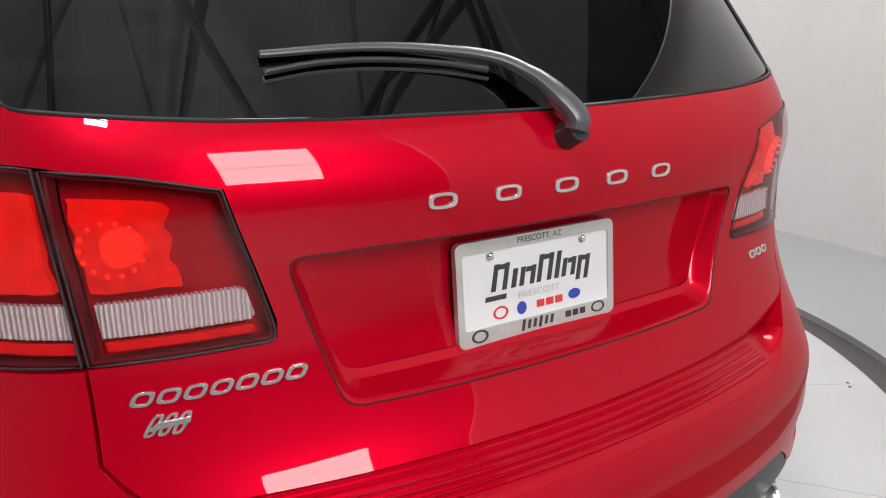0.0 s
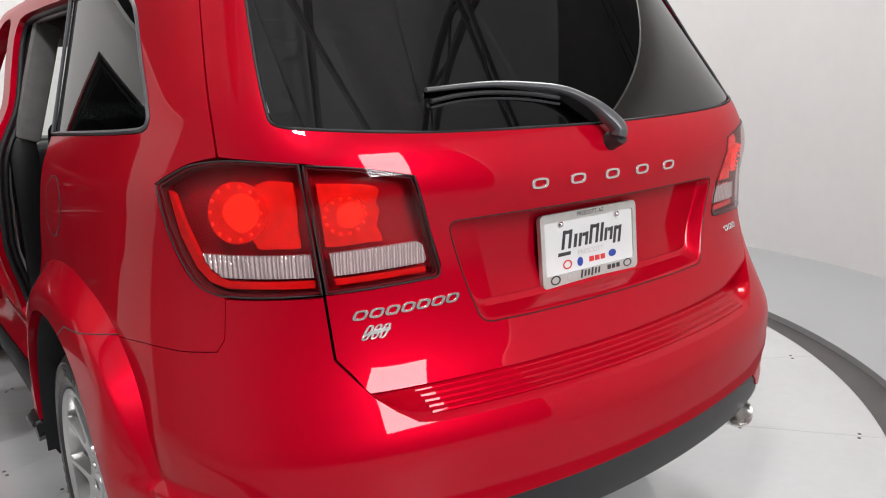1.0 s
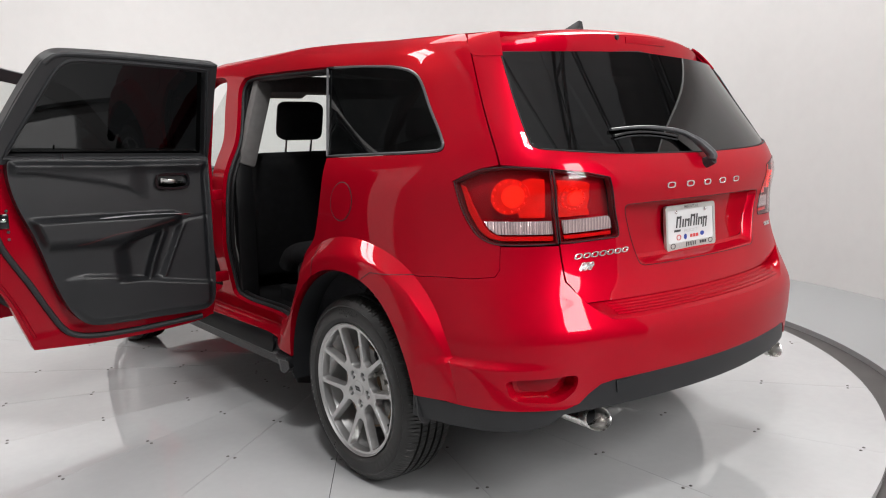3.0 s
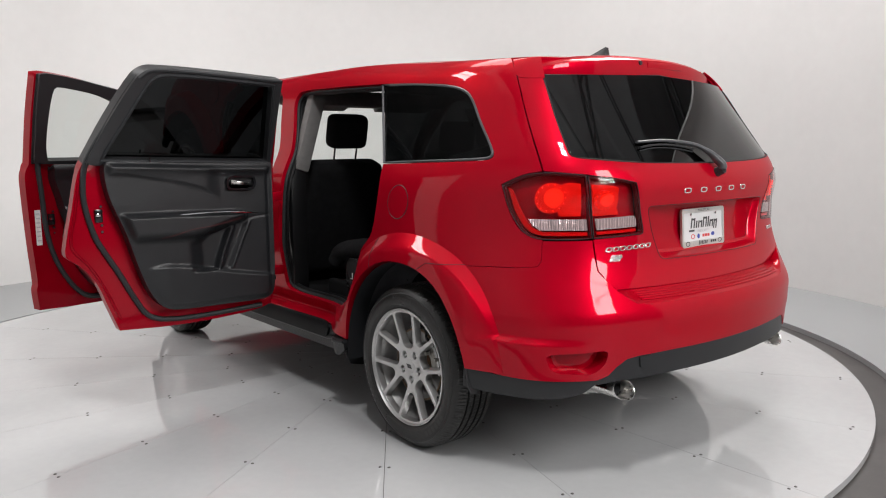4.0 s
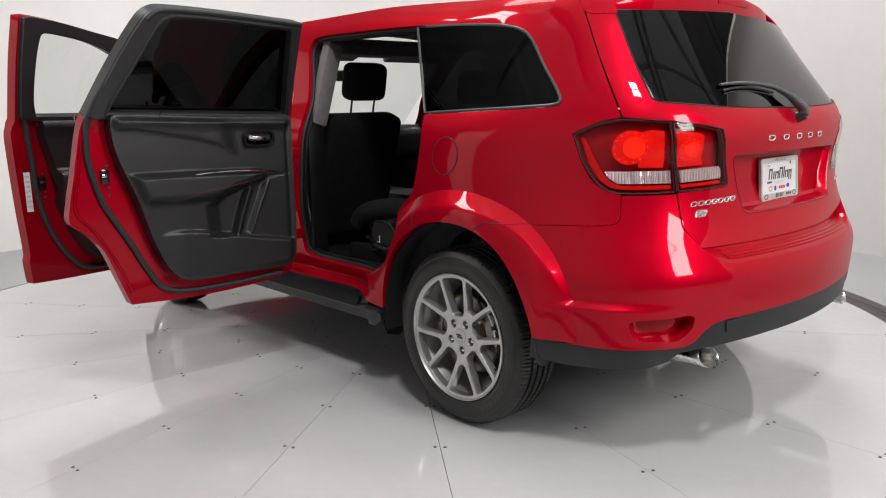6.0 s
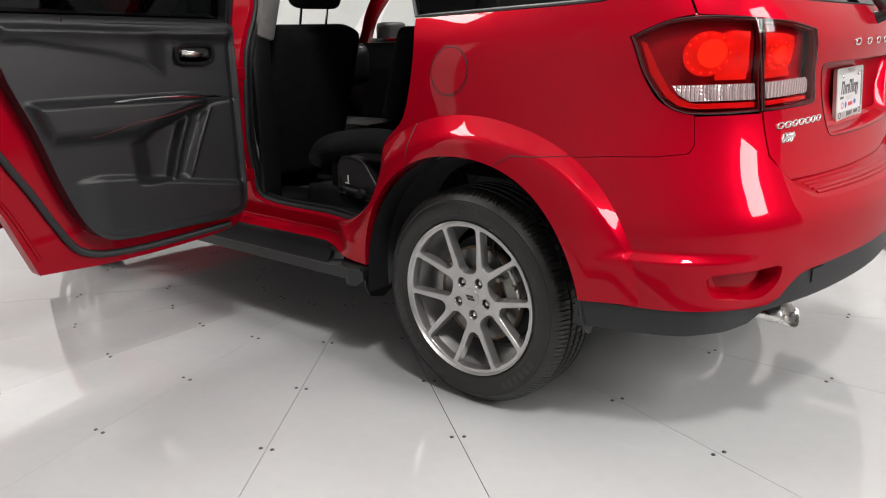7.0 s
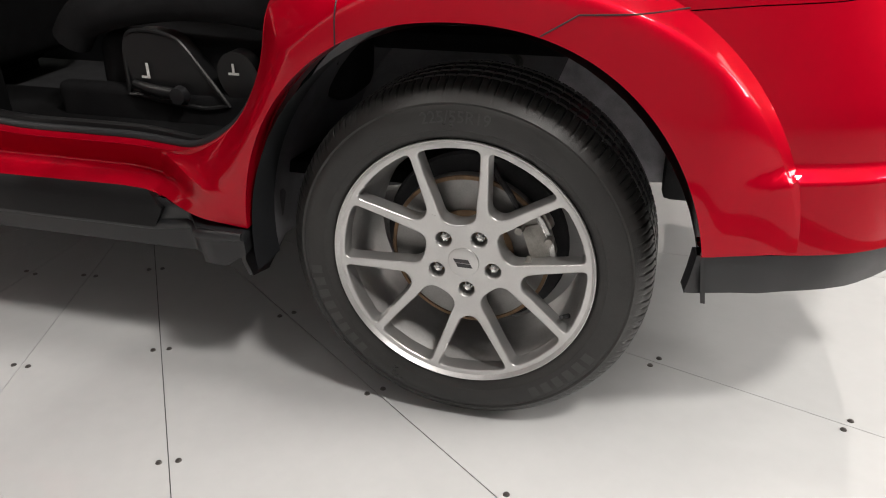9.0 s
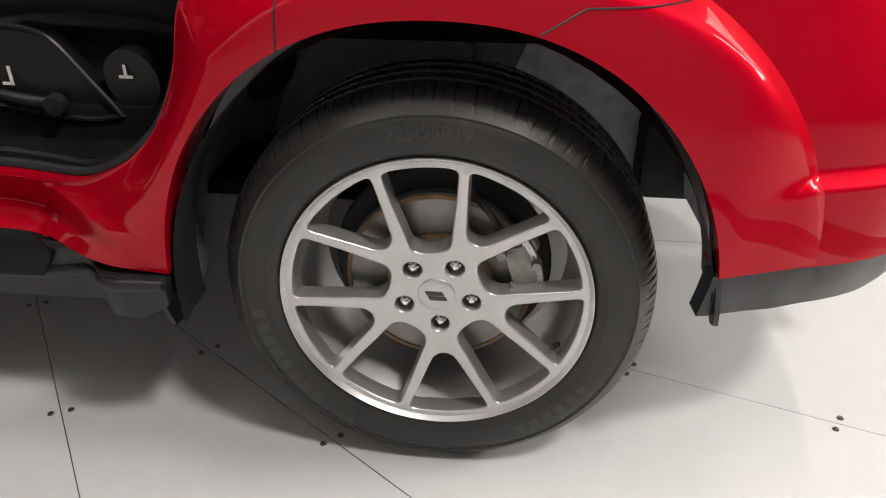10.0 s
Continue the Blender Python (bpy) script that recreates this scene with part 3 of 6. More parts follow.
def inset(loop, d):
    """The loop drawn in by d."""
    p = np.array(loop)
    if np.sum(p[:, 0] * np.roll(p[:, 1], -1) - p[:, 1] * np.roll(p[:, 0], -1)) < 0:
        d = -d
    a, b = p - np.roll(p, 1, 0), np.roll(p, -1, 0) - p
    n = []
    for v in (a, b):
        v = v / np.maximum(np.linalg.norm(v, axis=1), 1e-9)[:, None]
        n.append(np.stack([-v[:, 1], v[:, 0]], 1))
    m = n[0] + n[1]
    m = m / np.maximum(np.sum(m * n[0], 1), 0.4)[:, None]
    return [tuple(q) for q in p + m * d]


def mirrored(half):
    """A loop from its left half, given from the bottom middle to the top middle."""
    return half + [(-p[0], *p[1:]) for p in reversed(half)]


def both(name, loop, mat, depth=0.012, offset=0.0, holes=(), step=0.03, parent=None, label="", gap=0.001, sides=(1, -1), push=None, back=False, flared=True):
    made = []
    sheet = fill(inset(loop, gap), [inset(h, -gap) for h in holes], step)
    for s in sides:
        made.append(shell(name, sheet, on_skin(offset, s, push, flared), mat, parent or car, depth, label, flip=s > 0, back=back))
    return made


def arch(y0, front_low, rear_low, n=22):
    """The wheel arch's lip as (y, z), from the front foot over the top to the rear foot."""
    out = []
    for a in np.linspace(0.0, math.pi, n):
        c, s = math.cos(a), math.sin(a)
        out.append((y0 + 0.442 * math.copysign(abs(c) ** 0.9, c), 0.37 + 0.474 * s**0.95))
    out[0], out[-1] = (y0 + 0.443, front_low), (y0 - 0.425, rear_low)
    return out


ARCH = [(u_of_y(y, z), z) for y, z in arch(0.0, 0.415, 0.466)]
SEAM = [(1.276, 0.826), (1.237, 0.850), (1.12, 0.860), (1.0, 0.869), (0.88, 0.873), (0.805, 0.882), (0.79, 0.905)]
cut = min(range(len(ARCH)), key=lambda i: abs(ARCH[i][0] - 1.276))
ARCH_FRONT, ARCH_REAR = ARCH[:cut], ARCH[cut + 1:]
roof_line = [(u, 1.70 + 0.06 * float(smoothstep(-0.4, 0.9, u - 1.4 if u > U1 else -0.4 + (u - 0.9) * 0.857))) for u in np.linspace(0.92, 3.15, 24)]
FRONT_ARCH = [(y + 1.4, z) for y, z in arch(2.89, 0.45, 0.42)]

side_outer = ([(0.80, 1.243), (0.812, 1.303), (0.848, 1.46), (0.885, 1.618), (0.905, 1.68)] + roof_line
              + [(3.42, 1.58), (3.85, 1.13), (4.2, 1.04), (4.75, 0.95)] + FRONT_ARCH
              + [(3.80, 0.425), (2.6, 0.43), (2.05, 0.437), (1.97, 0.415)] + ARCH_FRONT + SEAM
              + [(0.788, 0.982)] + spline([(0.788, 0.982, 1), (0.868, 1.016), (0.918, 1.092), (0.958, 1.190, 1)], 5, False)[1:]
              + spline([(0.958, 1.190, 1), (0.905, 1.215), (0.86, 1.232), (0.80, 1.243, 1)], 4, False)[1:-1])
REAR_OPENING = spline([(1.848, 1.642, 1), (1.50, 1.622), (1.25, 1.597), (1.14, 1.555), (1.06, 1.43), (0.998, 1.320), (1.006, 1.292), (1.06, 1.283), (1.35, 1.272), (1.655, 1.262, 1),
                       (1.63, 1.138), (1.668, 0.95), (1.760, 0.855), (1.792, 0.745), (1.833, 0.661), (1.880, 0.608), (1.951, 0.565), (2.03, 0.540), (2.3, 0.533), (2.53, 0.540), (2.615, 0.58), (2.59, 0.80), (2.578, 1.0), (2.58, 1.226), (2.635, 1.48), (2.675, 1.60), (2.64, 1.648), (2.3, 1.652)], 4)
FRONT_OPENING = spline([(2.73, 0.60), (2.715, 0.90), (2.72, 1.22), (2.80, 1.52), (2.85, 1.64), (2.95, 1.672), (3.12, 1.650), (3.42, 1.44), (3.72, 1.17), (3.75, 0.95), (3.74, 0.70), (3.66, 0.57), (3.4, 0.545), (2.85, 0.545)], 4)
left_side, = both("body_side", side_outer, RED, 0.055, holes=(REAR_OPENING, FRONT_OPENING), step=0.0115, sides=(1,), flared=False, label="red painted quarter panel, sill and pillars")
right_side, = both("body_side", side_outer, RED, 0.055, holes=([(max(u, 1.25), z) for u, z in REAR_OPENING if not (u < 1.25 and 1.30 < z < 1.58)], FRONT_OPENING), step=0.05, sides=(-1,), flared=False, label="red painted quarter panel, sill and pillars")



LIP = [(math.atan2(z - 0.37, y), math.hypot(y, z - 0.37)) for y, z in arch(0.0, 0.37, 0.37, 220)]
LIP = [q for q in LIP if 0.10 < q[0] < math.pi - 0.152]


def foot(a):
    """1 where the flare runs out into the sill, 0 round the rest of the arch."""
    return 1 - float(smoothstep(0.16, 0.62, a))


def crease(a, r0):
    """The radius of the flare's outer crease in direction a, or of the door opening where that is nearer."""
    c, s = math.cos(a), math.sin(a)
    r1 = 0.60 + 0.02 * float(smoothstep(0.1, 0.5, -0.6 * c)) + 0.13 * foot(a)
    hole = np.array([(u - 1.4, z - 0.37) for u, z in REAR_OPENING])
    for p, q in zip(hole, np.roll(hole, -1, 0)):
        d = q - p
        k = d[0] * s - d[1] * c
        if abs(k) > 1e-9:
            t, r = -(p[0] * s - p[1] * c) / k, (d[0] * p[1] - d[1] * p[0]) / k
            if 0 <= t <= 1 and r0 < r < r1:
                r1 = max(r, r0 + 0.03)
    return r1


CREASE = [crease(a, r) for a, r in LIP]
side_u = np.linspace(0, 3, 1500)


def flare_x(y, z, lift=-0.0025):
    """How far out the flare stands at (y, z)."""
    a, r = math.atan2(z - 0.37, y), math.hypot(y, z - 0.37)
    r0, r1 = (float(np.interp(a, [q[0] for q in LIP], k)) for k in ([q[1] for q in LIP], CREASE))
    wide = min(0.072 + 0.138 * foot(a), (0.62 + 0.23 * foot(a)) * (r1 - r0)) * (1 - 0.72 * float(smoothstep(1.5, 2.5, a)))
    q = (r - (r1 - wide)) / wide
    rounded, drawn = max(0.0, 1 - 0.5 * (q + math.sqrt(q * q + 0.05)) / 1.0123), 1 - float(smoothstep(0, 1, q))
    h = 0.058 * float(smoothstep(-0.62, -0.42, y)) * (rounded + (drawn - rounded) * foot(a)) + lift
    row = skin(side_u, np.full(1500, z), False)
    return -float(np.interp(y, row[:, 1], row[:, 0])) + h


def flare_fan(side, cols=40):
    """The rounded flare round a rear wheel arch, in rows from the lip to its crease."""
    verts, faces = [], []
    for (a, r0), r1 in zip(LIP, CREASE):
        wide = min(0.072 + 0.138 * foot(a), (0.62 + 0.23 * foot(a)) * (r1 - r0)) * (1 - 0.72 * float(smoothstep(1.5, 2.5, a)))
        for j in range(-2, cols):
            r = r0 if j < 0 else r0 + (r1 - wide - r0) * j / 8 if j < 8 else r1 - wide + wide * math.sin(math.pi / 2 * (j - 8) / (cols - 9))
            y, z = r * math.cos(a), 0.37 + r * math.sin(a)
            if y < 0:
                if z < 0.4645 and j <= 0:
                    y = max(y, -0.4335)
                z = max(z, 0.4645)
            x = flare_x(y, z) - ((0.045, 0.003)[j + 2] if j < 0 else 0)
            verts.append((-x if side > 0 else x * 1.022, y, z))
    m = cols + 2
    for i in range(len(LIP) - 1):
        for j in range(m - 1):
            f = [i * m + j, i * m + j + 1, (i + 1) * m + j + 1, (i + 1) * m + j]
            faces.append(f[::-1] if side > 0 else f)
    raw("wheel_arch_flare", verts, faces, RED, left_side if side > 0 else right_side, "red rounded wheel-arch flare")


flare_fan(1)
flare_fan(-1)
for a, b in (((-0.142, 0.828), (-0.200, 0.862)), ((-0.200, 0.862), (-0.44, 0.868)), ((0.212, 0.797), (0.206, 0.93))):
    line = [(a[0] + (b[0] - a[0]) * k, a[1] + (b[1] - a[1]) * k) for k in np.linspace(0, 1, 14)]
    part("panel_seam", tube([(-flare_x(y, z, -0.0018), y, z) for y, z in line], 0.0014, 5), BLACK, left_side)

seam_end = [(-0.545, 0.626), (-0.538, 0.562), (-0.530, 0.499), (-0.487, 0.495)]
part("panel_seam", tube([(skin(np.array([u_of_y(y, z)]), np.array([z]), False)[0][0] - 0.0005 - (0.030 if y > -0.5 else 0), y, z) for y, z in spline([(*p, 1) for p in seam_end[:3]], 8, False)], 0.0014, 5), BLACK, left_side)

# the tailgate
GLASS = spline([(0.0, 1.262), (0.405, 1.271), (0.64, 1.289), (0.682, 1.297), (0.697, 1.312), (0.766, 1.622, 1), (0.0, 1.645, 1)], 6, False)
GATE_LEFT = [(0.0, 0.782), (0.30, 0.782), (0.524, 0.784), (0.5385, 0.7985), (0.5975, 0.8665), (0.611, 0.985), (0.42, 0.993), (0.403, 1.0), (0.402, 1.02), (0.452, 1.196), (0.64, 1.229), (0.796, 1.243), (0.808, 1.303), (0.845, 1.46), (0.882, 1.618), (0.906, 1.692), (0.778, 1.692), (0.766, 1.62)]
gate_loop = mirrored(GATE_LEFT + list(reversed(GLASS[:-1][:-1])))
gate_loop = [p for i, p in enumerate(gate_loop) if i == 0 or np.hypot(*(np.array(p[:2]) - np.array(gate_loop[i - 1][:2]))) > 0.002]
if np.hypot(*(np.array(gate_loop[0]) - np.array(gate_loop[-1]))) < 0.002:
    gate_loop = gate_loop[:-1]
RECESS = mirrored(spline([(0.0, 0.888), (0.30, 0.889), (0.322, 0.897), (0.334, 0.92), (0.381, 1.075), (0.381, 1.094), (0.368, 1.101), (0.0, 1.103)], 4, False)[:])
RECESS = [p for i, p in enumerate(RECESS) if i == 0 or abs(p[0] - RECESS[i - 1][0]) + abs(p[1] - RECESS[i - 1][1]) > 0.001]
if abs(RECESS[0][0] - RECESS[-1][0]) < 0.001:
    RECESS = RECESS[:-1]


def tuck(p):
    """The tailgate's foot slopes in behind the bumper's step."""
    return np.stack([0 * p[:, 0], 0.052 * (1 - smoothstep(0.74, 0.858, p[:, 1])) / 0.69 * (1 - smoothstep(0.54, 0.63, np.abs(p[:, 0]))), 0 * p[:, 0]], 1)


tailgate = shell("tailgate", fill(inset(gate_loop, 0.0016), [RECESS], 0.02), on_skin(0, 1, tuck), RED, car, 0.014, "red painted tailgate", flip=True)


def recess():
    """The dished plate niche: rounded lip, sloping sides and a flat back."""
    loop = np.array(RECESS)
    at, n = on_skin(0, 1, tuck)(loop)
    mid = np.array([0.0, 0.995])
    rings = []

    def flank(q):
        """The niche runs out shallower at its two ends."""
        return 1 - 0.62 * np.clip(np.abs(q[:, 0]) / 0.36, 0, 1) ** 3
    for draw, deep in ((0, 0), (0.003, 0.003), (0.006, 0.012), (0.018, 0.066), (0.026, 0.074)):
        q = loop - mid
        low = np.clip((0.995 - loop[:, 1]) / 0.1, 0, 1)
        kk = np.stack([np.full(len(q), 1 - draw * 0.6 / 0.38), 1 - draw * (0.45 + 1.1 * low) / 0.107], 1)
        p2 = mid + q * kk
        a2, n2 = on_skin(0, 1, tuck)(p2)
        rings.append(a2 - n2 * (deep * (1 - 0.22 * low) * flank(p2))[:, None])
    verts = np.concatenate(rings + [rings[-1]])
    n0, faces = len(loop), []
    for r in range(4):
        for i in range(n0):
            j = (i + 1) % n0
            faces.append([r * n0 + j, r * n0 + i, (r + 1) * n0 + i, (r + 1) * n0 + j])

    def floor_at(q):
        a2, n2 = on_skin(0, 1, tuck)(q)
        return a2 - n2 * (0.074 * flank(q) * (1 - 0.22 * np.clip((0.995 - (mid[1] + (q[:, 1] - mid[1]) * 1.2)) / 0.1, 0, 1)))[:, None], n2
    shell("recess_floor", fill([tuple(q) for q in p2], (), 0.03), floor_at, RED, tailgate, 0.0, flip=True)
    return raw("plate_recess", verts, faces, RED, tailgate, "red dished number-plate recess")


recess()
edge_pts, _ = on_skin(0.0003, 1, tuck)(np.array(RECESS))
part("recess_edge", tube(edge_pts, 0.0016, 5, closed=True), DARK_EDGE, tailgate, "dark seam round the plate recess")
glass_loop = mirrored(GLASS)
glass_loop = [p for i, p in enumerate(glass_loop) if i == 0 or abs(p[0] - glass_loop[i - 1][0]) + abs(p[1] - glass_loop[i - 1][1]) > 0.001]
if abs(glass_loop[0][0] - glass_loop[-1][0]) < 0.001:
    glass_loop = glass_loop[:-1]
shell("rear_window", fill(inset(glass_loop, 0.004), (), 0.016), glazed(glass_loop, 1, 1, -0.001), TINTED, tailgate, 0.004, "dark tinted rear window", flip=True)
rim_pts, _ = on_skin(-0.002)(np.array(inset(glass_loop, 0.002)))
part("window_seal", tube(rim_pts, 0.0032, 6, closed=True), RUBBER, tailgate)

# the bumper, its step and the lower cladding
BUMPER_LOW = [(0.0, 0.540), (0.30, 0.540), (0.46, 0.536), (0.507, 0.528), (0.545, 0.500), (0.572, 0.470), (0.61, 0.455), (0.77, 0.455), (0.94, 0.457), (1.062, 0.466)]
BUMPER_TOP = [(0.788, 0.979), (0.613, 0.981), (0.600, 0.866), (0.540, 0.795), (0.505, 0.765), (0.470, 0.742), (0.43, 0.735), (0.0, 0.735)]
bumper_left = BUMPER_LOW + list(reversed(ARCH_REAR[:-1])) + SEAM + BUMPER_TOP
VENT = spline([(0.772, 0.545), (0.760, 0.560), (0.66, 0.567), (0.592, 0.571), (0.580, 0.560), (0.588, 0.518), (0.632, 0.483), (0.70, 0.486), (0.752, 0.496)], 4)
bumper_loop = mirrored(bumper_left)
bumper_loop = bumper_loop[:len(bumper_left) - 1] + bumper_loop[len(bumper_left):-1] if abs(bumper_left[-1][0]) < 1e-6 else bumper_loop
bumper = shell("bumper", fill(inset(bumper_loop, 0.001), [VENT, [(-p[0], p[1]) for p in VENT]], 0.012), on_skin(flared=False, e=0.007), RED, car, 0.02, "red painted rear bumper", flip=True)


def vent(side):
    loop = np.array(VENT)
    mid = loop.mean(0)
    rings = []
    for k, deep in ((1.0, 0.0), (0.97, 0.012), (0.86, 0.045)):
        p2 = mid + (loop - mid) * k
        slope = deep * (1.3 - 0.6 * smoothstep(0.58, 0.78, p2[:, 0]))
        a, n = on_skin(0, side)(p2)
        rings.append(a - n * slope[:, None])
    n0, faces = len(loop), []
    for r in range(2):
        for i in range(n0):
            j = (i + 1) % n0
            faces.append([r * n0 + i, r * n0 + j, (r + 1) * n0 + j, (r + 1) * n0 + i][::side])
    faces.append([2 * n0 + i for i in range(n0)][::side])
    raw("bumper_vent", np.concatenate(rings), faces, RED, bumper, "red moulded vent niche in the bumper corner")
    refl = mid + (loop - mid) * np.array([0.62, 0.52]) + np.array([0.012, 0.004])
    a, n = on_skin(0, side)(refl)
    shell("reflector", fill([tuple(q) for q in refl], (), 0.03), on_skin(-0.034, side), RED_DULL, bumper, 0.01, "red reflector set in the vent", flip=side > 0)


vent(1)
vent(-1)


def step_pad():
    """The bumper's flat step between its edge and the tailgate's foot, and the inner faces of its two raised ends."""
    us = np.linspace(-0.53, 0.53, 61)
    edge = np.interp(np.abs(us), [0.43, 0.47, 0.505, 0.53], [0.735, 0.742, 0.765, 0.784])
    rows = []
    for k in np.linspace(0, 1, 9):
        out = skin(us, edge) + np.array([0, 0, -0.001])
        foot = skin(us, np.full(61, 0.784)) + tuck(np.stack([us, np.full(61, 0.784)], 1)) + np.array([0, 0.004, -0.002])
        q = out * (1 - k) + foot * k
        q[:, 2] += 0.006 * smoothstep(0, 0.15, k) * (1 - k)
        rows.append(q)
    v = np.concatenate(rows)
    f = [[r * 61 + i, r * 61 + i + 1, (r + 1) * 61 + i + 1, (r + 1) * 61 + i][::-1] for r in range(8) for i in range(60)]
    raw("bumper_step", v, f, RED, bumper, "red ribbed bumper step")
    for s in (1, -1):
        line = np.array([(0.515, 0.773), (0.53, 0.784), (0.545, 0.801), (0.565, 0.825), (0.585, 0.848), (0.600, 0.866), (0.606, 0.915)]) * np.array([s, 1])
        out = skin(line[:, 0], line[:, 1])
        deep = skin(line[:, 0] - s * 0.004, line[:, 1]) + tuck(np.stack([line[:, 0], np.maximum(line[:, 1], 0.784)], 1)) + np.array([0, 0.010, 0])
        n = len(line)
        raw("step_end", np.concatenate([out, deep]), [[i, i + 1, n + i + 1, n + i] for i in range(n - 1)], RED, bumper, "red inner face of the bumper's raised end")
    for k in (0.20, 0.36, 0.52, 0.68, 0.84):
        w = 1 + 0.06 * k
        span = np.linspace(-0.445 + 0.02 * k, 0.445 - 0.02 * k, 41)
        out = skin(span, np.full(41, 0.735))
        foot = skin(span * w, np.full(41, 0.784)) + tuck(np.stack([span * w, np.full(41, 0.784)], 1)) + np.array([0, 0.012, -0.004])
        q = out * (1 - k) + foot * k
        q[:, 2] += 0.006 * (1 - k) + 0.001
        part("step_rib", tube(q, 0.0058, 8), RED, bumper)


step_pad()
CLAD = BUMPER_LOW + [(1.066, 0.385), (0.95, 0.372), (0.80, 0.372), (0.705, 0.382), (0.650, 0.402), (0.615, 0.434), (0.54, 0.440), (0.45, 0.440), (0.25, 0.444), (0.0, 0.444)]
clad_loop = mirrored(CLAD)
clad_loop = clad_loop[:len(CLAD)] + clad_loop[len(CLAD) + 1:-1]
cladding = shell("bumper_cladding", fill(inset(clad_loop, 0.001), (), 0.03), on_skin(-0.004), CLADDING, car, 0.03, "dark grey plastic lower bumper cladding", flip=True)
both("sill_cladding", [(1.846, 0.412), (1.97, 0.412), (2.06, 0.434), (3.82, 0.424), (3.85, 0.40), (3.85, 0.315), (2.05, 0.318), (1.90, 0.325), (1.846, 0.36)], CLADDING, 0.09, 0.012, gap=0.001, label="dark grey plastic sill cladding")
both("sill_step", [(2.06, 0.420), (2.10, 0.4375), (3.82, 0.4275), (3.82, 0.372), (2.09, 0.378)], STEP_BLACK, 0.07, 0.026, gap=0.0, label="black plastic sill step")
for s in (1, -1):
    line = [skin(s * u, float(np.interp(u, (1.846, 1.96, 2.10, 3.82), (0.402, 0.394, 0.374, 0.366)))) for u in np.linspace(1.848, 3.82, 90)]
    part("cladding_lip", tube([(p[0] - s * 0.012, p[1], p[2]) for p in line], [0.0085, 0.011] + [0.012] * 88, 12), CLADDING, car, "rounded upper lip of the sill cladding")
# tow-eye cover and light strip on the cladding's upper edge
TOW = [(0.455, 0.530), (0.405, 0.532), (0.408, 0.492), (0.450, 0.488)]
both("tow_cover", TOW, CLADDING, 0.006, 0.001, sides=(1,), parent=cladding, gap=0.0)

# what closes the body behind its skin
shell("inner_liner", fill([(-1.02, 0.50), (1.02, 0.50), (1.02, 1.24), (-1.02, 1.24)], (), 0.06), on_skin(-0.09), LINER, car, 0.0, "black lining behind the rear panels", flip=True)


def roof():
    ys = np.linspace(-0.515, 1.74, 64)
    xs = np.linspace(-1, 1, 25)
    v = []
    for y in ys:
        z = 1.70 + 0.06 * float(smoothstep(-0.4, 0.9, y))
        e = skin(np.array([u_of_y(y, z)]), np.array([z]))[0]
        rear = 0.035 * float(smoothstep(-0.25, -0.47, y))
        for k in xs:
            v.append((k * abs(e[0]), y, z + 0.042 * (1 - abs(k) ** 2.2) - rear * (1 - k * k)))
    n = len(xs)
    f = [[i * n + k, i * n + k + 1, (i + 1) * n + k + 1, (i + 1) * n + k] for i in range(len(ys) - 1) for k in range(n - 1)]
    for side in (0, n - 1):
        first = len(v)
        for i, y in enumerate(ys):
            x, _, z = v[i * n + side]
            v.append((x * 0.99, y + 0.006, z - 0.045))
        f += [[i * n + side, (i + 1) * n + side, first + i + 1, first + i][::1 if side == 0 else -1] for i in range(len(ys) - 1)]
    raw("roof", v, f, RED, car, "red painted roof")
    v, f = v[:len(ys) * n], f[:(len(ys) - 1) * (n - 1)]
    v2 = [(p[0] * 0.97, p[1], p[2] - 0.07) for p in v]
    raw("headliner", v2, [q[::-1] for q in f], HEADLINER, car, "pale grey cloth headliner")


roof()


def spoiler():
    xs = np.linspace(-0.632, 0.632, 45)
    v, prof = [], 9
    for x in xs:
        k = x / 0.632
        yr = -0.600 + 0.120 * k * k + 0.03 * abs(k) ** 10
        zt = 1.716 - 0.046 * k * k - 0.012 * abs(k) ** 8
        zl = 1.580 + 0.016 * k * k
        yf = -0.36
        zf = 1.742 - 0.064 * k * k
        v += [(x, yf, zf - 0.025), (x, yf - 0.04, zf - 0.003), (x, (yf + yr) / 2, (zf + zt) / 2 + 0.004), (x, yr + 0.02, zt - 0.002), (x, yr + 0.004, zt - 0.012), (x, yr, (zt * 2 + zl) / 3), (x, yr + 0.018, zl + 0.004), (x, yr + 0.030, zl), (x, yf - 0.10, zl + 0.03)]
    f = [[i * prof + k, i * prof + (k + 1) % prof, (i + 1) * prof + (k + 1) % prof, (i + 1) * prof + k] for i in range(len(xs) - 1) for k in range(prof)]
    f += [list(range(prof))[::-1], [(len(xs) - 1) * prof + k for k in range(prof)]]
    sp = raw("spoiler", v, f, RED, tailgate, "red roof spoiler over the rear window")
    for s in (1, -1):
        end = spline([(0.755, 1.606, 1), (0.868, 1.612), (0.890, 1.630), (0.902, 1.690, 1), (0.760, 1.698, 1)], 5)
        shell("spoiler_end", fill(end, (), 0.02), on_skin(0.0025, s), RED, sp, 0.006, "red spoiler end over the window pillar", flip=s > 0)
    boxed("brake_light", (0.055, -0.596, 1.683), (0.25, 0.012, 0.026), RED, tailgate, 0.004, "red high-level brake light cover")
    for x in (-0.117,):
        bm = bmesh.new()
        bmesh.ops.create_cone(bm, cap_ends=True, segments=14, radius1=0.011, radius2=0.009, depth=0.012)
        part("washer_cap", bm, BLACK, tailgate, m=pose(x, -0.594, 1.690, 90))


spoiler()


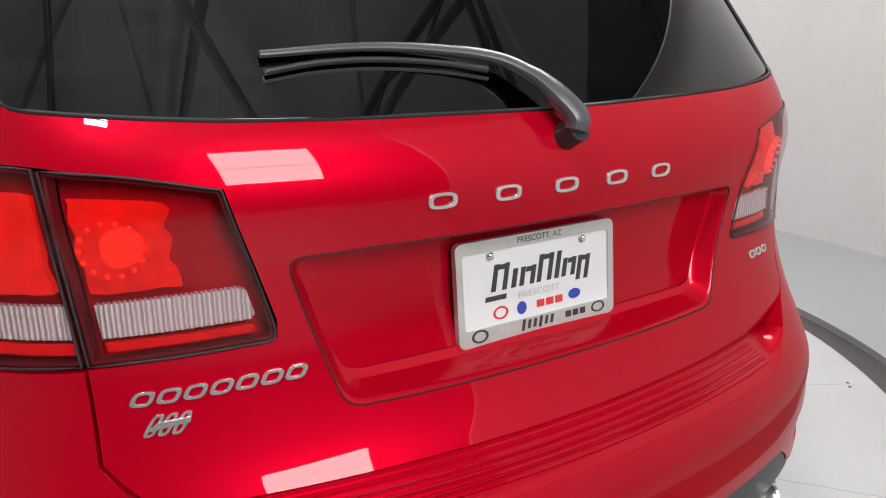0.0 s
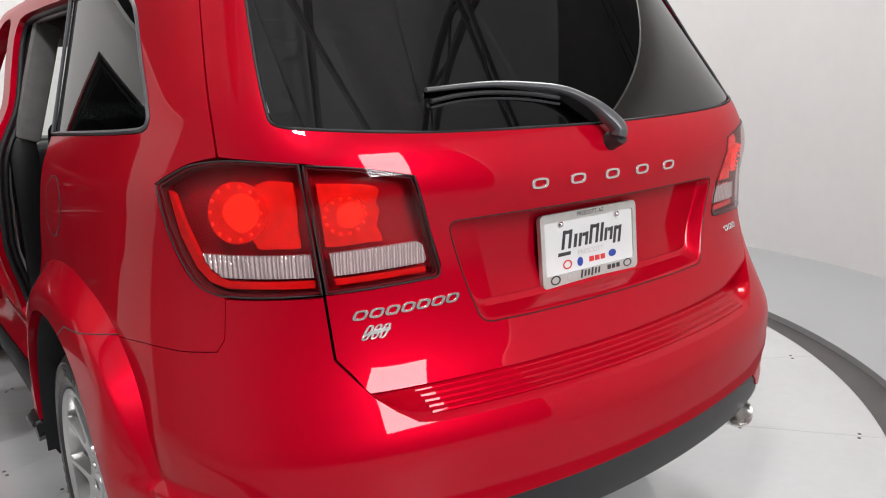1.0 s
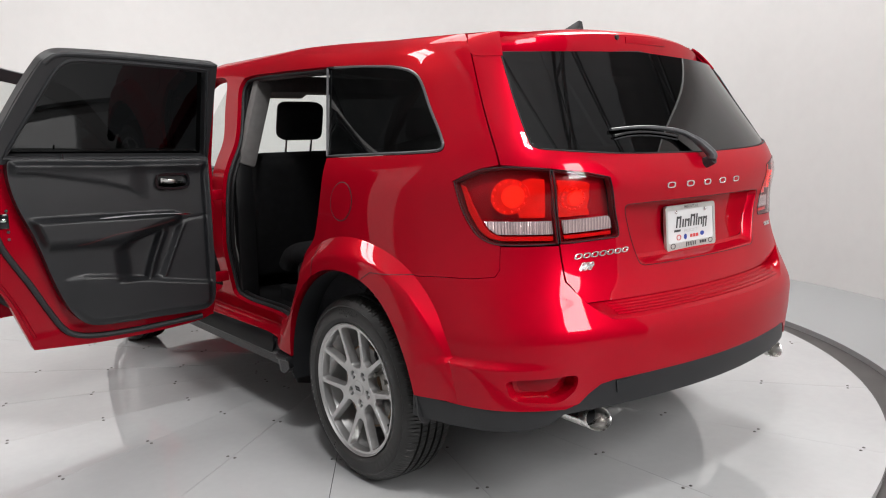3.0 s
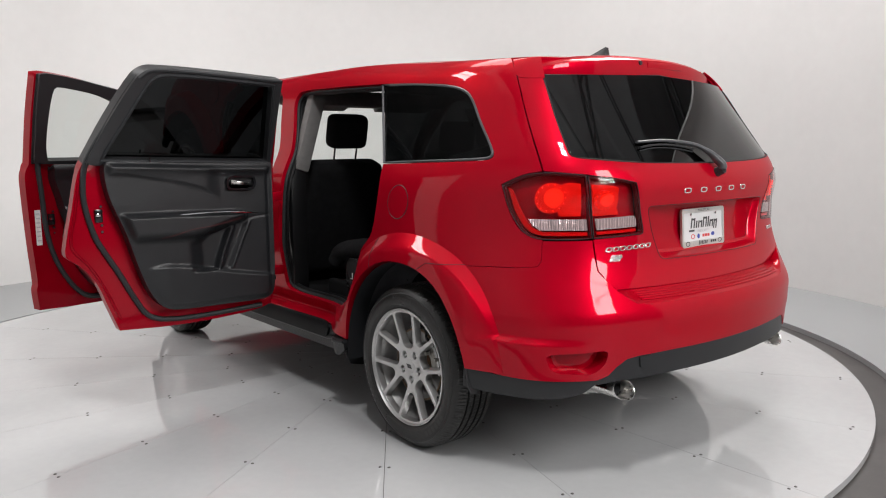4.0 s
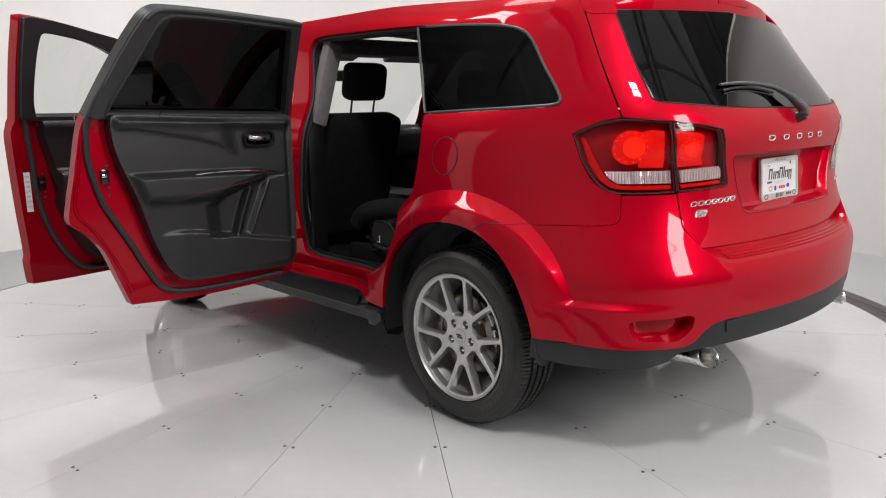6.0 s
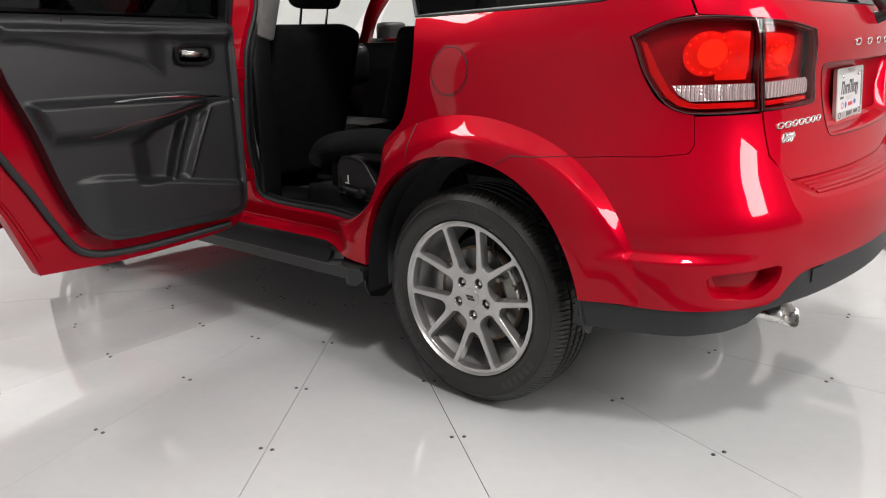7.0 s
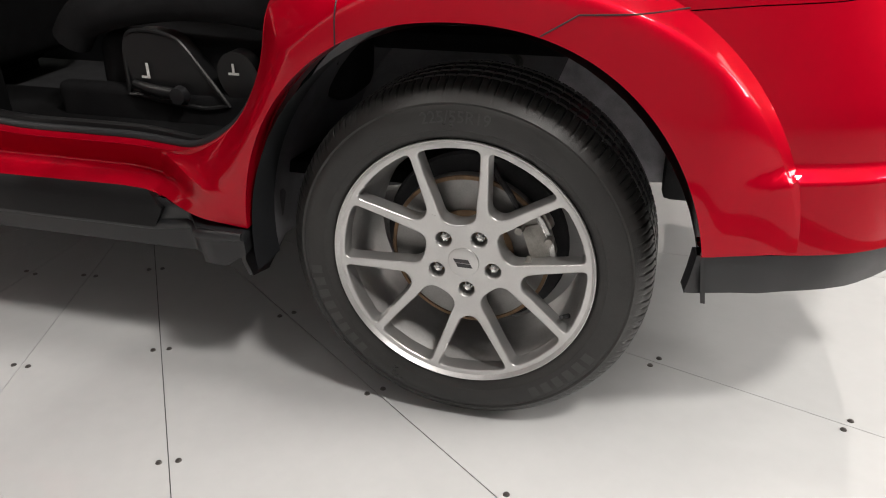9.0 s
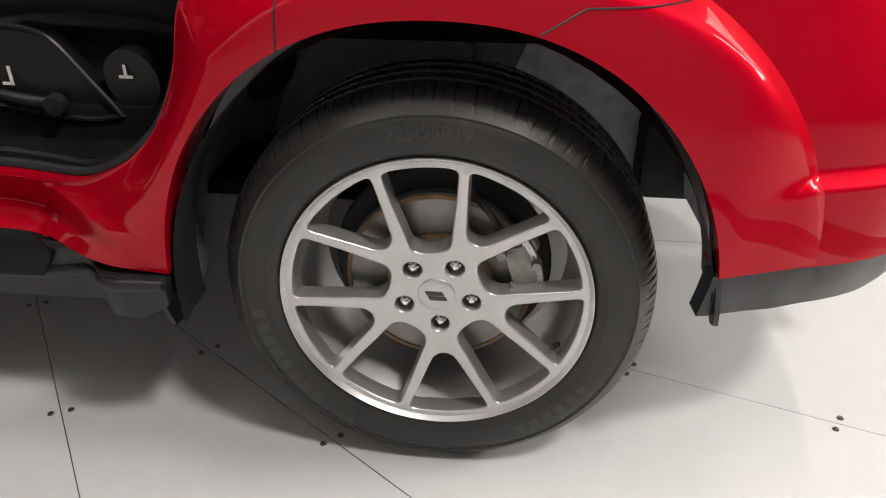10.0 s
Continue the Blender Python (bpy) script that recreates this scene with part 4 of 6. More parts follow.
def antenna():
    """A shark fin: broad foot, ridge rising to the rear, upright rear edge."""
    bm, rows = bmesh.new(), []
    for y, h, w in ((-0.105, 0.002, 0.010), (-0.14, 0.012, 0.022), (-0.19, 0.026, 0.028), (-0.24, 0.043, 0.030), (-0.285, 0.060, 0.030), (-0.312, 0.070, 0.026), (-0.322, 0.066, 0.022), (-0.330, 0.0, 0.020)):
        rows.append([bm.verts.new((sx * w * k, y, 1.718 + (y + 0.33) * 0.05 + 1.15 * h * t)) for sx, t, k in ((-1, 0, 1.2), (-1, 0.45, 0.7), (-1, 0.93, 0.18), (1, 0.93, 0.18), (1, 0.45, 0.7), (1, 0, 1.2))])
    for a, b in zip(rows, rows[1:]):
        for i in range(5):
            bm.faces.new((a[i], a[i + 1], b[i + 1], b[i]))
    bm.faces.new(rows[0])
    part("antenna", bm, BLACK, car, "black shark-fin roof antenna")


antenna()

# windows in the body's sides
QWIN = spline([(1.846, 1.640, 1), (1.50, 1.620), (1.25, 1.595), (1.14, 1.553), (1.06, 1.43), (1.0, 1.320), (1.008, 1.294), (1.06, 1.285), (1.35, 1.274), (1.657, 1.264, 1)], 5)
shell("quarter_window", fill(inset(QWIN, 0.006), (), 0.02), glazed(QWIN, 0, 1, -0.003), DOOR_TINT, car, 0.004, "dark tinted quarter window", flip=True)
both("quarter_window", [(1.846, 1.640), (1.26, 1.598), (1.26, 1.276), (1.657, 1.264)], DOOR_TINT, 0.004, -0.003, step=0.04, gap=0.006, sides=(-1,), label="dark tinted quarter window")
pts, _ = on_skin(-0.001)(np.array(inset(QWIN, 0.004)))
part("window_trim", tube(pts, 0.0060, 6, closed=True), GREY_TRIM, car, "thin satin grey window surround")
RIGHT_REAR = spline([(1.86, 1.635, 1), (2.3, 1.645), (2.62, 1.640), (2.64, 1.55), (2.57, 1.28, 1), (1.68, 1.262, 1)], 4)
both("side_window", RIGHT_REAR, TINTED, 0.004, -0.004, sides=(-1,), step=0.06, label="dark tinted rear side window")
RIGHT_FRONT = spline([(2.84, 1.63), (2.95, 1.662), (3.12, 1.640), (3.42, 1.43), (3.66, 1.20, 1), (2.74, 1.24, 1)], 4)
both("side_window", RIGHT_FRONT, CLEAR, 0.004, -0.004, sides=(-1,), step=0.06, label="clear front side window")
both("door_skin", [(1.66, 1.258), (1.635, 1.138), (1.672, 0.95), (1.77, 0.852), (1.812, 0.749), (1.852, 0.66), (1.92, 0.588), (2.03, 0.556), (2.55, 0.548), (2.612, 0.58), (2.588, 0.80), (2.576, 1.0), (2.576, 1.255)], RED, 0.012, 0.0, sides=(-1,), step=0.06, label="red closed rear passenger door")
both("door_skin", [(2.72, 1.235), (2.716, 0.90), (2.73, 0.60), (2.85, 0.548), (3.4, 0.548), (3.66, 0.573), (3.738, 0.70), (3.748, 0.95), (3.69, 1.185)], RED, 0.012, 0.0, sides=(-1,), step=0.06, label="red closed front passenger door")
both("door_lining", [(1.62, 0.50), (4.10, 0.50), (4.00, 1.10), (3.74, 1.20), (1.62, 1.25)], TRIM, 0.01, -0.085, sides=(-1,), step=0.12, label="black inner door lining")
both("pillar_lining", [(0.98, 0.92), (1.60, 0.92), (1.56, 1.25), (0.98, 1.27)], LINER, 0.01, -0.075, step=0.1, label="black load-space lining")
both("pillar_trim", [(2.60, 0.56), (2.73, 0.58), (2.715, 0.95), (2.72, 1.24), (2.80, 1.52), (2.84, 1.64), (2.68, 1.63), (2.66, 1.50), (2.60, 1.24), (2.59, 0.95)], HEADLINER, 0.01, -0.062, step=0.08, label="grey inner pillar trim")
both("pillar_trim", [(2.48, 0.54), (2.86, 0.54), (2.80, 1.24), (2.90, 1.64), (2.62, 1.64), (2.50, 1.24)], TRIM, 0.01, -0.095, sides=(-1,), step=0.08, label="black inner pillar trim")
boxed("windscreen_header", (0, 1.70, 1.650), (1.24, 0.16, 0.10), HEADLINER, car, 0.03, "grey headliner edge over the windscreen")
for x in (-0.34, 0.34):
    boxed("sun_visor", (x, 1.74, 1.612), (0.44, 0.14, 0.03), HEADLINER, car, 0.012, "grey folded sun visor", m=pose(0, 0, 0, -18))
boxed("pillar_trim", (-0.735, 1.20, 1.42), (0.09, 0.07, 0.44), HEADLINER, car, 0.02, "grey inner pillar trim beside the driver's seat", m=pose(0, 0, 0, 0, 17))
boxed("pillar_trim", (-0.815, 1.25, 0.86), (0.10, 0.14, 0.74), INNER_BLACK, car, 0.02, "black lower pillar trim")
# fuel flap
FLAP = [(1.485 + 0.063 * math.cos(a), 1.098 + 0.071 * math.sin(a)) for a in np.linspace(0, 2 * math.pi, 40, endpoint=False)]
both("fuel_flap", FLAP, RED, 0.004, 0.0022, sides=(1,), step=0.02, parent=left_side, gap=0.0, label="round red fuel filler flap")
ring_pts, _ = on_skin(0.0006)(np.array([(1.485 + 0.066 * math.cos(a), 1.098 + 0.074 * math.sin(a)) for a in np.linspace(0, 2 * math.pi, 48, endpoint=False)]))
part("flap_gap", tube(ring_pts, 0.0017, 5, closed=True), BLACK, left_side)


def windscreen():
    v, n, m = [], 17, 9
    for j in range(m):
        t = j / (m - 1)
        for i in range(n):
            k = -1 + 2 * i / (n - 1)
            w = 0.60 + 0.10 * t
            v.append((k * w, 1.74 + 0.78 * t - 0.09 * k * k, 1.755 - 0.66 * t - 0.03 * k * k))
    raw("windscreen", v, [[j * n + i, j * n + i + 1, (j + 1) * n + i + 1, (j + 1) * n + i] for j in range(m - 1) for i in range(n - 1)], CLEAR, car, "clear windscreen")


windscreen()


def bonnet():
    v, n, m = [], 19, 13
    for j in range(m):
        t = j / (m - 1)
        for i in range(n):
            k = -1 + 2 * i / (n - 1)
            v.append((k * (0.845 - 0.13 * t * t), 2.46 + 1.20 * t - 0.16 * k * k * t, 1.125 - 0.12 * t - 0.06 * t**4 - 0.055 * k * k))
    raw("bonnet", v, [[j * n + i, j * n + i + 1, (j + 1) * n + i + 1, (j + 1) * n + i] for j in range(m - 1) for i in range(n - 1)], RED, car, "red painted bonnet")


bonnet()


def front(p):
    q = skin(p[:, 0], p[:, 1])
    e = 0.004
    du, dz = skin(p[:, 0] + e, p[:, 1]) - skin(p[:, 0] - e, p[:, 1]), skin(p[:, 0], p[:, 1] + e) - skin(p[:, 0], p[:, 1] - e)
    n = np.cross(dz, du)
    n /= np.linalg.norm(n, axis=1)[:, None]
    return q * np.array([0.955, -1, 1]) + np.array([0, 2.86, 0]), n * np.array([1, -1, 1])


shell("front_bumper", fill([(-1.06, 0.47), (-0.9, 0.36), (0.9, 0.36), (1.06, 0.47), (1.04, 0.94), (0.5, 0.95), (-0.5, 0.95), (-1.04, 0.94)], [[(-0.36, 0.70), (0.36, 0.70), (0.40, 0.90), (-0.40, 0.90)]], 0.05), front, RED, car, 0.02, "red front bumper")
shell("grille", fill([(-0.36, 0.70), (0.36, 0.70), (0.40, 0.90), (-0.40, 0.90)], (), 0.08), lambda p: (front(p)[0] - front(p)[1] * 0.015, front(p)[1]), BLACK, car, 0.0, "black front grille")
for s in (1, -1):
    loop = [(s * a, b) for a, b in ((0.46, 0.78), (0.80, 0.80), (0.95, 0.90), (0.47, 0.91))]
    shell("headlamp", fill(loop if s > 0 else loop[::-1], (), 0.05), lambda p: (front(p)[0] + front(p)[1] * 0.004, front(p)[1]), LAMP_WHITE, car, 0.012, "clear headlamp")

# ---- wheels ----
# a wheel stands at the origin, its outer face towards -x


def tyre_bm():
    half = 0.1125
    prof = []
    for x, r in ((-0.096, 0.2585), (-0.106, 0.2660), (-0.1125, 0.2760), (-0.1140, 0.2820), (-0.1155, 0.2835), (-0.1170, 0.2980), (-0.1160, 0.3130), (-0.1125, 0.3255), (-0.1105, 0.3285), (-0.1125, 0.3330), (-0.1065, 0.3400), (-0.1000, 0.3490), (-0.090, 0.3570), (-0.080, 0.3625), (-0.066, 0.3655)):
        prof.append((x, r))
    for c in (-0.052, -0.018, 0.018, 0.052):
        prof += [(c - 0.0062, 0.3680 - c * c * 0.3), (c - 0.0048, 0.3590), (c + 0.0048, 0.3590), (c + 0.0062, 0.3680 - c * c * 0.3)]
    prof += [(-x, r) for x, r in reversed(prof[:15])]

    def sipes(i, k):
        if i in (11, 12, 13, 14, 31, 32, 33, 34):
            if k % 12 == 0:
                return -0.0045 if i not in (11, 34) else -0.002
            if k % 12 == 6 and i in (12, 13, 14, 31, 32, 33):
                return -0.0025
        if 15 <= i <= 30 and i % 4 in (2, 3) and k % 8 == 0:
            return -0.0025
        return 0.0
    return revolve(prof, 864, shape=sipes)


WHEEL_TURN = 5.6


def spoke_sheet():
    """The wheel's face: ten windows cut in a disc."""
    def polar(r, deg):
        a = radians(deg)
        return (r * math.cos(a), r * math.sin(a))
    outer = [polar(0.2520, d) for d in np.linspace(0, 360, 120, endpoint=False)]
    holes = []

    def window(half, deg):
        half = [(x, y * (1 + 0.055 * float(smoothstep(0.115, 0.15, x)))) for x, y in half]
        pts = half + [(x, -y) for x, y in reversed(half) if y > 1e-6]
        c, s = math.cos(radians(deg)), math.sin(radians(deg))
        return [(x * c - y * s, x * s + y * c) for x, y in spline(pts, 3)]
    for arm in range(5):
        a = 54 + 72 * arm
        fork = [(0.1190, 0), (0.1205, 0.0085), (0.1275, 0.0178), (0.1455, 0.0269), (0.1813, 0.0449), (0.2100, 0.0593), (0.2190, 0.0636), (0.2262, 0.0648), (0.2305, 0.0590), (0.2350, 0.0375)]
        holes.append(window(fork + [(0.2380, 0)], a))
        gap = [(0.0795, 0), (0.0805, 0.014), (0.0845, 0.0250), (0.0925, 0.0322), (0.1030, 0.0353), (0.1202, 0.0382), (0.1700, 0.0464), (0.2140, 0.0537), (0.2245, 0.0548), (0.2312, 0.0505), (0.2355, 0.0340)]
        holes.append(window(gap + [(0.2380, 0)], a + 36))
        holes.append([polar(0, 0)] and [(0.0595 * math.cos(radians(a)) + 0.0158 * math.cos(t), 0.0595 * math.sin(radians(a)) + 0.0158 * math.sin(t)) for t in np.linspace(0, 2 * math.pi, 18, endpoint=False)])
    return fill(outer, holes, 0.025)


def spoke_bm():
    p, faces, rim = spoke_sheet()
    c, s = math.cos(radians(WHEEL_TURN)), math.sin(radians(WHEEL_TURN))
    p = np.asarray(p, float)[:, :2] @ np.array([[c, s], [-s, c]]) * 1.025

    def face_x(r):
        """The face is dished: the hub lies deeper than the rim."""
        return -0.082 - 0.024 * np.clip((r - 0.055) / 0.20, 0, 1) ** 1.25 + 0.004 * smoothstep(0.235, 0.26, r)
    # which way the spoke lies from each point of an edge
    inward = np.zeros_like(p)
    for a, b in rim:
        d = p[b] - p[a]
        for k in (a, b):
            inward[k] += np.array([-d[1], d[0]]) / max(np.linalg.norm(d), 1e-9)
    inward /= np.maximum(np.linalg.norm(inward, axis=1), 1e-9)[:, None]
    # points inside the face keep clear of its rounded edges
    edge = np.array(sorted({i for e in rim for i in e}))
    for k in np.setdiff1d(np.arange(len(p)), edge):
        j = edge[np.argmin(((p[edge] - p[k]) ** 2).sum(1))]
        p[k] += inward[j] * max(0.0, 0.008 - float((p[k] - p[j]) @ inward[j])) if np.linalg.norm(p[k] - p[j]) < 0.012 else 0.0
    r = np.hypot(p[:, 0], p[:, 1])
    inner = r < 0.2555
    bm = bmesh.new()

    def ring(draw, deep):
        """The sheet's points drawn in from the edges and set back. The sheet's first axis runs to the car's rear (-y), its second up."""
        q = p + inward * (draw * inner)[:, None]
        return [(x + d, -a, b) for (a, b), x, d in zip(q, face_x(r), np.broadcast_to(deep, len(p)))]
    top = [bm.verts.new(v) for v in ring(0.0036, 0.0)]
    for f in faces:
        bm.faces.new([top[i] for i in f])
    ids = sorted({i for e in rim for i in e})
    before = top
    for draw, deep in ((0.0023, 0.0003), (0.0008, 0.0014), (0.0, 0.0036), (-0.002, np.where(inner, 0.034 + 0.012 * smoothstep(0.12, 0.07, r), 0.02))):
        at = ring(draw, deep)
        row = {i: bm.verts.new(at[i]) for i in ids}
        for a, b in rim:
            bm.faces.new((before[b], before[a], row[a], row[b]))
        before = row
    return bm


def build_wheel(name, parent, m):
    barrel = [(-0.100, 0.2520), (-0.1035, 0.2562), (-0.1080, 0.2590), (-0.1110, 0.2610), (-0.1105, 0.2626), (-0.104, 0.2632), (-0.094, 0.2590), (-0.072, 0.2480), (-0.05, 0.2400), (0.0, 0.2330), (0.085, 0.2330), (0.095, 0.2540), (0.092, 0.2480), (0.08, 0.2260), (0.0, 0.2250), (-0.045, 0.2330), (-0.062, 0.2400), (-0.085, 0.2470)]
    wheel = part(name, revolve(barrel, 120, closed=True), ALLOY_DARK, parent, "silver alloy wheel with ten forked spokes", m=m)
    part("tyre", tyre_bm(), TYRE, wheel, "black road tyre with grooved tread")
    part("spokes", spoke_bm(), ALLOY, wheel, "silver forked spokes")
    for arm in range(5):
        a = radians(54 + WHEEL_TURN + 72 * arm)
        y, z = -0.061 * math.cos(a), 0.061 * math.sin(a)
        bm = bmesh.new()
        bmesh.ops.create_cone(bm, cap_ends=True, segments=6, radius1=0.0098, radius2=0.0092, depth=0.02)
        bmesh.ops.create_uvsphere(bm, u_segments=12, v_segments=6, radius=0.0082, matrix=Matrix.Translation((0, 0, 0.010)))
        part("wheel_nut", bm, CHROME, wheel, m=pose(-0.060, y, z, 0, -90, 0))
    cap = revolve([(-0.0870, 0.0001), (-0.0870, 0.018), (-0.0862, 0.0275), (-0.0845, 0.0312), (-0.0815, 0.0325), (-0.0700, 0.0325)], 48)
    part("centre_cap", cap, ALLOY, wheel, "silver centre cap")
    for k in (-1, 1):
        bm = bmesh.new()
        w0, w1 = k * 0.0047 - 0.0040, k * 0.0047 + 0.0040
        vs = [bm.verts.new((-0.0878, -(u - 0.55 * w), w)) for u, w in ((-0.0150, w0), (0.0150, w0), (0.0150, w1), (-0.0150, w1))]
        bm.faces.new(vs)
        f = bmesh.ops.extrude_face_region(bm, geom=bm.faces[:])
        bmesh.ops.translate(bm, vec=(0.002, 0, 0), verts=[g for g in f["geom"] if isinstance(g, bmesh.types.BMVert)])
        part("cap_mark", bm, INK, wheel)
    valve = tube([(-0.070, -0.212, -0.098), (-0.090, -0.200, -0.092)], 0.005, 8)
    part("valve", valve, BLACK, wheel)
    # raised size marking and plain bars where the maker's name stands
    me = letters("225/55R19", 0.030, 0.0006)
    for v in me.vertices:
        a, r = v.co.x / 0.307, 0.307 + v.co.y
        x = -0.1170 + 0.9 * abs(r - 0.302) ** 1.6 - v.co.z
        v.co = (x, -r * math.sin(a - 0.02), r * math.cos(a - 0.02))
    link("size_marking", me, TYRE_MARK, wheel, "raised tyre size writing")
    for start, count in ((122, 6), (225, 8)):
        for i in range(count):
            d = radians(start + i * 5.4)
            bm = bmesh.new()
            vs = []
            for da, r in ((-0.030, 0.294), (0.030, 0.294), (0.030, 0.318), (-0.030, 0.318)):
                x = -0.1170 + 0.9 * abs(r - 0.302) ** 1.6 - 0.0006
                vs.append(bm.verts.new((x, -r * math.sin(d + da), r * math.cos(d + da))))
            bm.faces.new(vs)
            part("tyre_marking", bm, TYRE_MARK, wheel)
    # brake
    part("brake_disc", revolve([(-0.030, 0.085), (-0.032, 0.09), (-0.032, 0.160), (-0.028, 0.165), (-0.010, 0.165), (-0.010, 0.09)], 72), DISC, wheel, "grey brake disc")
    part("disc_rust", revolve([(-0.026, 0.1648), (-0.0335, 0.1640), (-0.0345, 0.157), (-0.0322, 0.1565)], 72), RUST, wheel, "rusty rim of the brake disc")
    part("hub_bell", revolve([(-0.050, 0.001), (-0.050, 0.060), (-0.048, 0.078), (-0.042, 0.088), (-0.0325, 0.092)], 48), RUST, wheel, "rusty hub bell")
    bm = bmesh.new()
    for k, (a0, r0, sx, sy, sz) in enumerate(((18, 0.150, 0.05, 0.050, 0.085), (32, 0.158, 0.035, 0.06, 0.05), (4, 0.150, 0.035, 0.05, 0.05))):
        a = radians(a0)
        made = box(bm, (0, 0, 0), (sx, sy, sz), 0.012)
        bmesh.ops.transform(bm, matrix=Matrix.Translation((-0.035, -r0 * math.cos(a), r0 * math.sin(a))) @ pose(0, 0, 0, -a0), verts=made)
    part("caliper", bm, CASTING, wheel, "grey cast brake caliper")
    arc = [(-0.052, -0.172 * math.cos(a), 0.172 * math.sin(a)) for a in np.radians(np.linspace(-4, 46, 14))]
    part("caliper_bracket", tube(arc, [0.007] + [0.0115] * 12 + [0.007], 8, flat=0.7), SILVER, wheel, "bright metal caliper bracket")
    for deg, r in ((4, 0.128), (36, 0.132), (20, 0.176)):
        a = radians(deg)
        bm = bmesh.new()
        bmesh.ops.create_cone(bm, cap_ends=True, segments=6, radius1=0.0095, radius2=0.0085, depth=0.022)
        part("caliper_bolt", bm, CASTING, wheel, m=pose(-0.066, -r * math.cos(a), r * math.sin(a), 0, -90, 0))
    hose = [(-0.05, -0.10, 0.115), (-0.055, -0.085, 0.145), (-0.035, -0.06, 0.165), (0.0, -0.04, 0.18)]
    part("brake_hose", tube(hose, 0.006, 8), BLACK, wheel, "black brake hose")
    part("hub_rust_ring", revolve([(-0.0505, 0.062), (-0.0520, 0.066), (-0.0500, 0.071)], 48), RUST, wheel)
    part("backing_plate", revolve([(0.02, 0.001), (0.02, 0.19), (0.03, 0.195)], 48), LINER, wheel)
    return wheel


rear_wheel = build_wheel("wheel", car, pose(-0.852, 0.003, 0.3665))


def share_wheel(m):
    o = rear_wheel.copy()
    scene.collection.objects.link(o)
    o.matrix_local = m
    for c in rear_wheel.children:
        k = c.copy()
        scene.collection.objects.link(k)
        k.parent = o
    return o


share_wheel(pose(-0.852, 2.89, 0.3665, 20))
share_wheel(pose(0.852, 0.0, 0.3665, 15, 0, 180))
share_wheel(pose(0.852, 2.89, 0.3665, 40, 0, 180))


def wheel_house(y0, side):
    """The dark liner over a wheel, from the arch's lip inwards."""
    bm, rows = bmesh.new(), []
    angles = np.linspace(-0.12, math.pi - 0.10, 34)
    for a in angles:
        c, s = math.cos(a), math.sin(a)
        y, z = y0 + 0.452 * c, 0.37 + 0.484 * s
        rows.append([bm.verts.new((side * x, y0 + (y - y0) * k, 0.37 + (z - 0.37) * k)) for x, k in ((0.985, 0.966), (0.885, 0.968), (0.86, 1.0), (0.80, 1.03), (0.60, 1.0), (0.52, 0.90), (0.50, 0.45))])
    felt, lip = bmesh.new(), bmesh.new()
    for a, b, ang in zip(rows, rows[1:], angles):
        for i in range(6):
            if i < 1:
                lip.faces.new([lip.verts.new(v.co) for v in (a[i], a[i + 1], b[i + 1], b[i])])
            elif ang < 1.95:
                bm.faces.new((a[i], a[i + 1], b[i + 1], b[i]))
            elif ang < 2.95:
                felt.faces.new([felt.verts.new(v.co + Vector((0, 0, -0.002))) for v in (a[i], a[i + 1], b[i + 1], b[i])])
    bmesh.ops.remove_doubles(felt, verts=felt.verts[:], dist=0.0005)
    bmesh.ops.remove_doubles(lip, verts=lip.verts[:], dist=0.0005)
    bmesh.ops.delete(bm, geom=[v for v in bm.verts if not v.link_faces], context="VERTS")
    part("arch_lip", lip, RUBBER, car, "black inner lip of the wheel arch")
    part("felt_panel", felt, FELT, car, "grey felt rear panel of the wheel arch")
    part("wheel_arch_liner", bm, ARCH_BLACK, car, "black moulded wheel-arch liner")


for s in (-1, 1):
    wheel_house(0.0, s)
    wheel_house(2.89, s)


def mud_flap(side):
    bm = bmesh.new()
    loop = [(0.93, 0.47), (0.985, 0.47), (0.985, 0.40), (0.975, 0.365), (0.95, 0.352), (0.938, 0.362), (0.932, 0.40)]
    bm.faces.new([bm.verts.new((side * x, -0.432 - 0.02 * (0.47 - z) / 0.15, z)) for x, z in loop])
    ex = bmesh.ops.extrude_face_region(bm, geom=bm.faces[:])
    bmesh.ops.translate(bm, vec=(0, -0.008, 0), verts=[g for g in ex["geom"] if isinstance(g, bmesh.types.BMVert)])
    part("mud_flap", bm, BLACK, car, "black plastic mud flap")
    bm = bmesh.new()
    loop = [(0.70, 0.42), (0.97, 0.42), (0.975, 0.33), (0.95, 0.28), (0.88, 0.262), (0.80, 0.30)]
    bm.faces.new([bm.verts.new((side * x, 0.462 + 0.05 * (0.42 - z), z)) for x, z in loop])
    ex = bmesh.ops.extrude_face_region(bm, geom=bm.faces[:])
    bmesh.ops.translate(bm, vec=(0, 0.010, 0), verts=[g for g in ex["geom"] if isinstance(g, bmesh.types.BMVert)])
    part("mud_flap", bm, BLACK, car, "black plastic air deflector")


mud_flap(-1)
mud_flap(1)
# underside, tank and axle
boxed("floor_pan", (0, 1.58, 0.42), (1.0, 3.24, 0.16), LINER, car, 0.03, "dark underbody")
boxed("sill_box", (-0.66, 1.42, 0.45), (0.36, 1.90, 0.14), CARPET, car, 0.02, "carpeted inner sill")
boxed("sill_box", (0.66, 1.42, 0.45), (0.36, 1.90, 0.14), CARPET, car, 0.02, "carpeted inner sill")
boxed("rear_underbody", (0, -0.66, 0.535), (1.30, 0.30, 0.10), LINER, car, 0.03, "dark underbody behind the axle")
boxed("spare_wheel_well", (0, -0.60, 0.48), (1.22, 0.48, 0.16), LINER, car, 0.02, "dark spare-wheel well under the load floor")
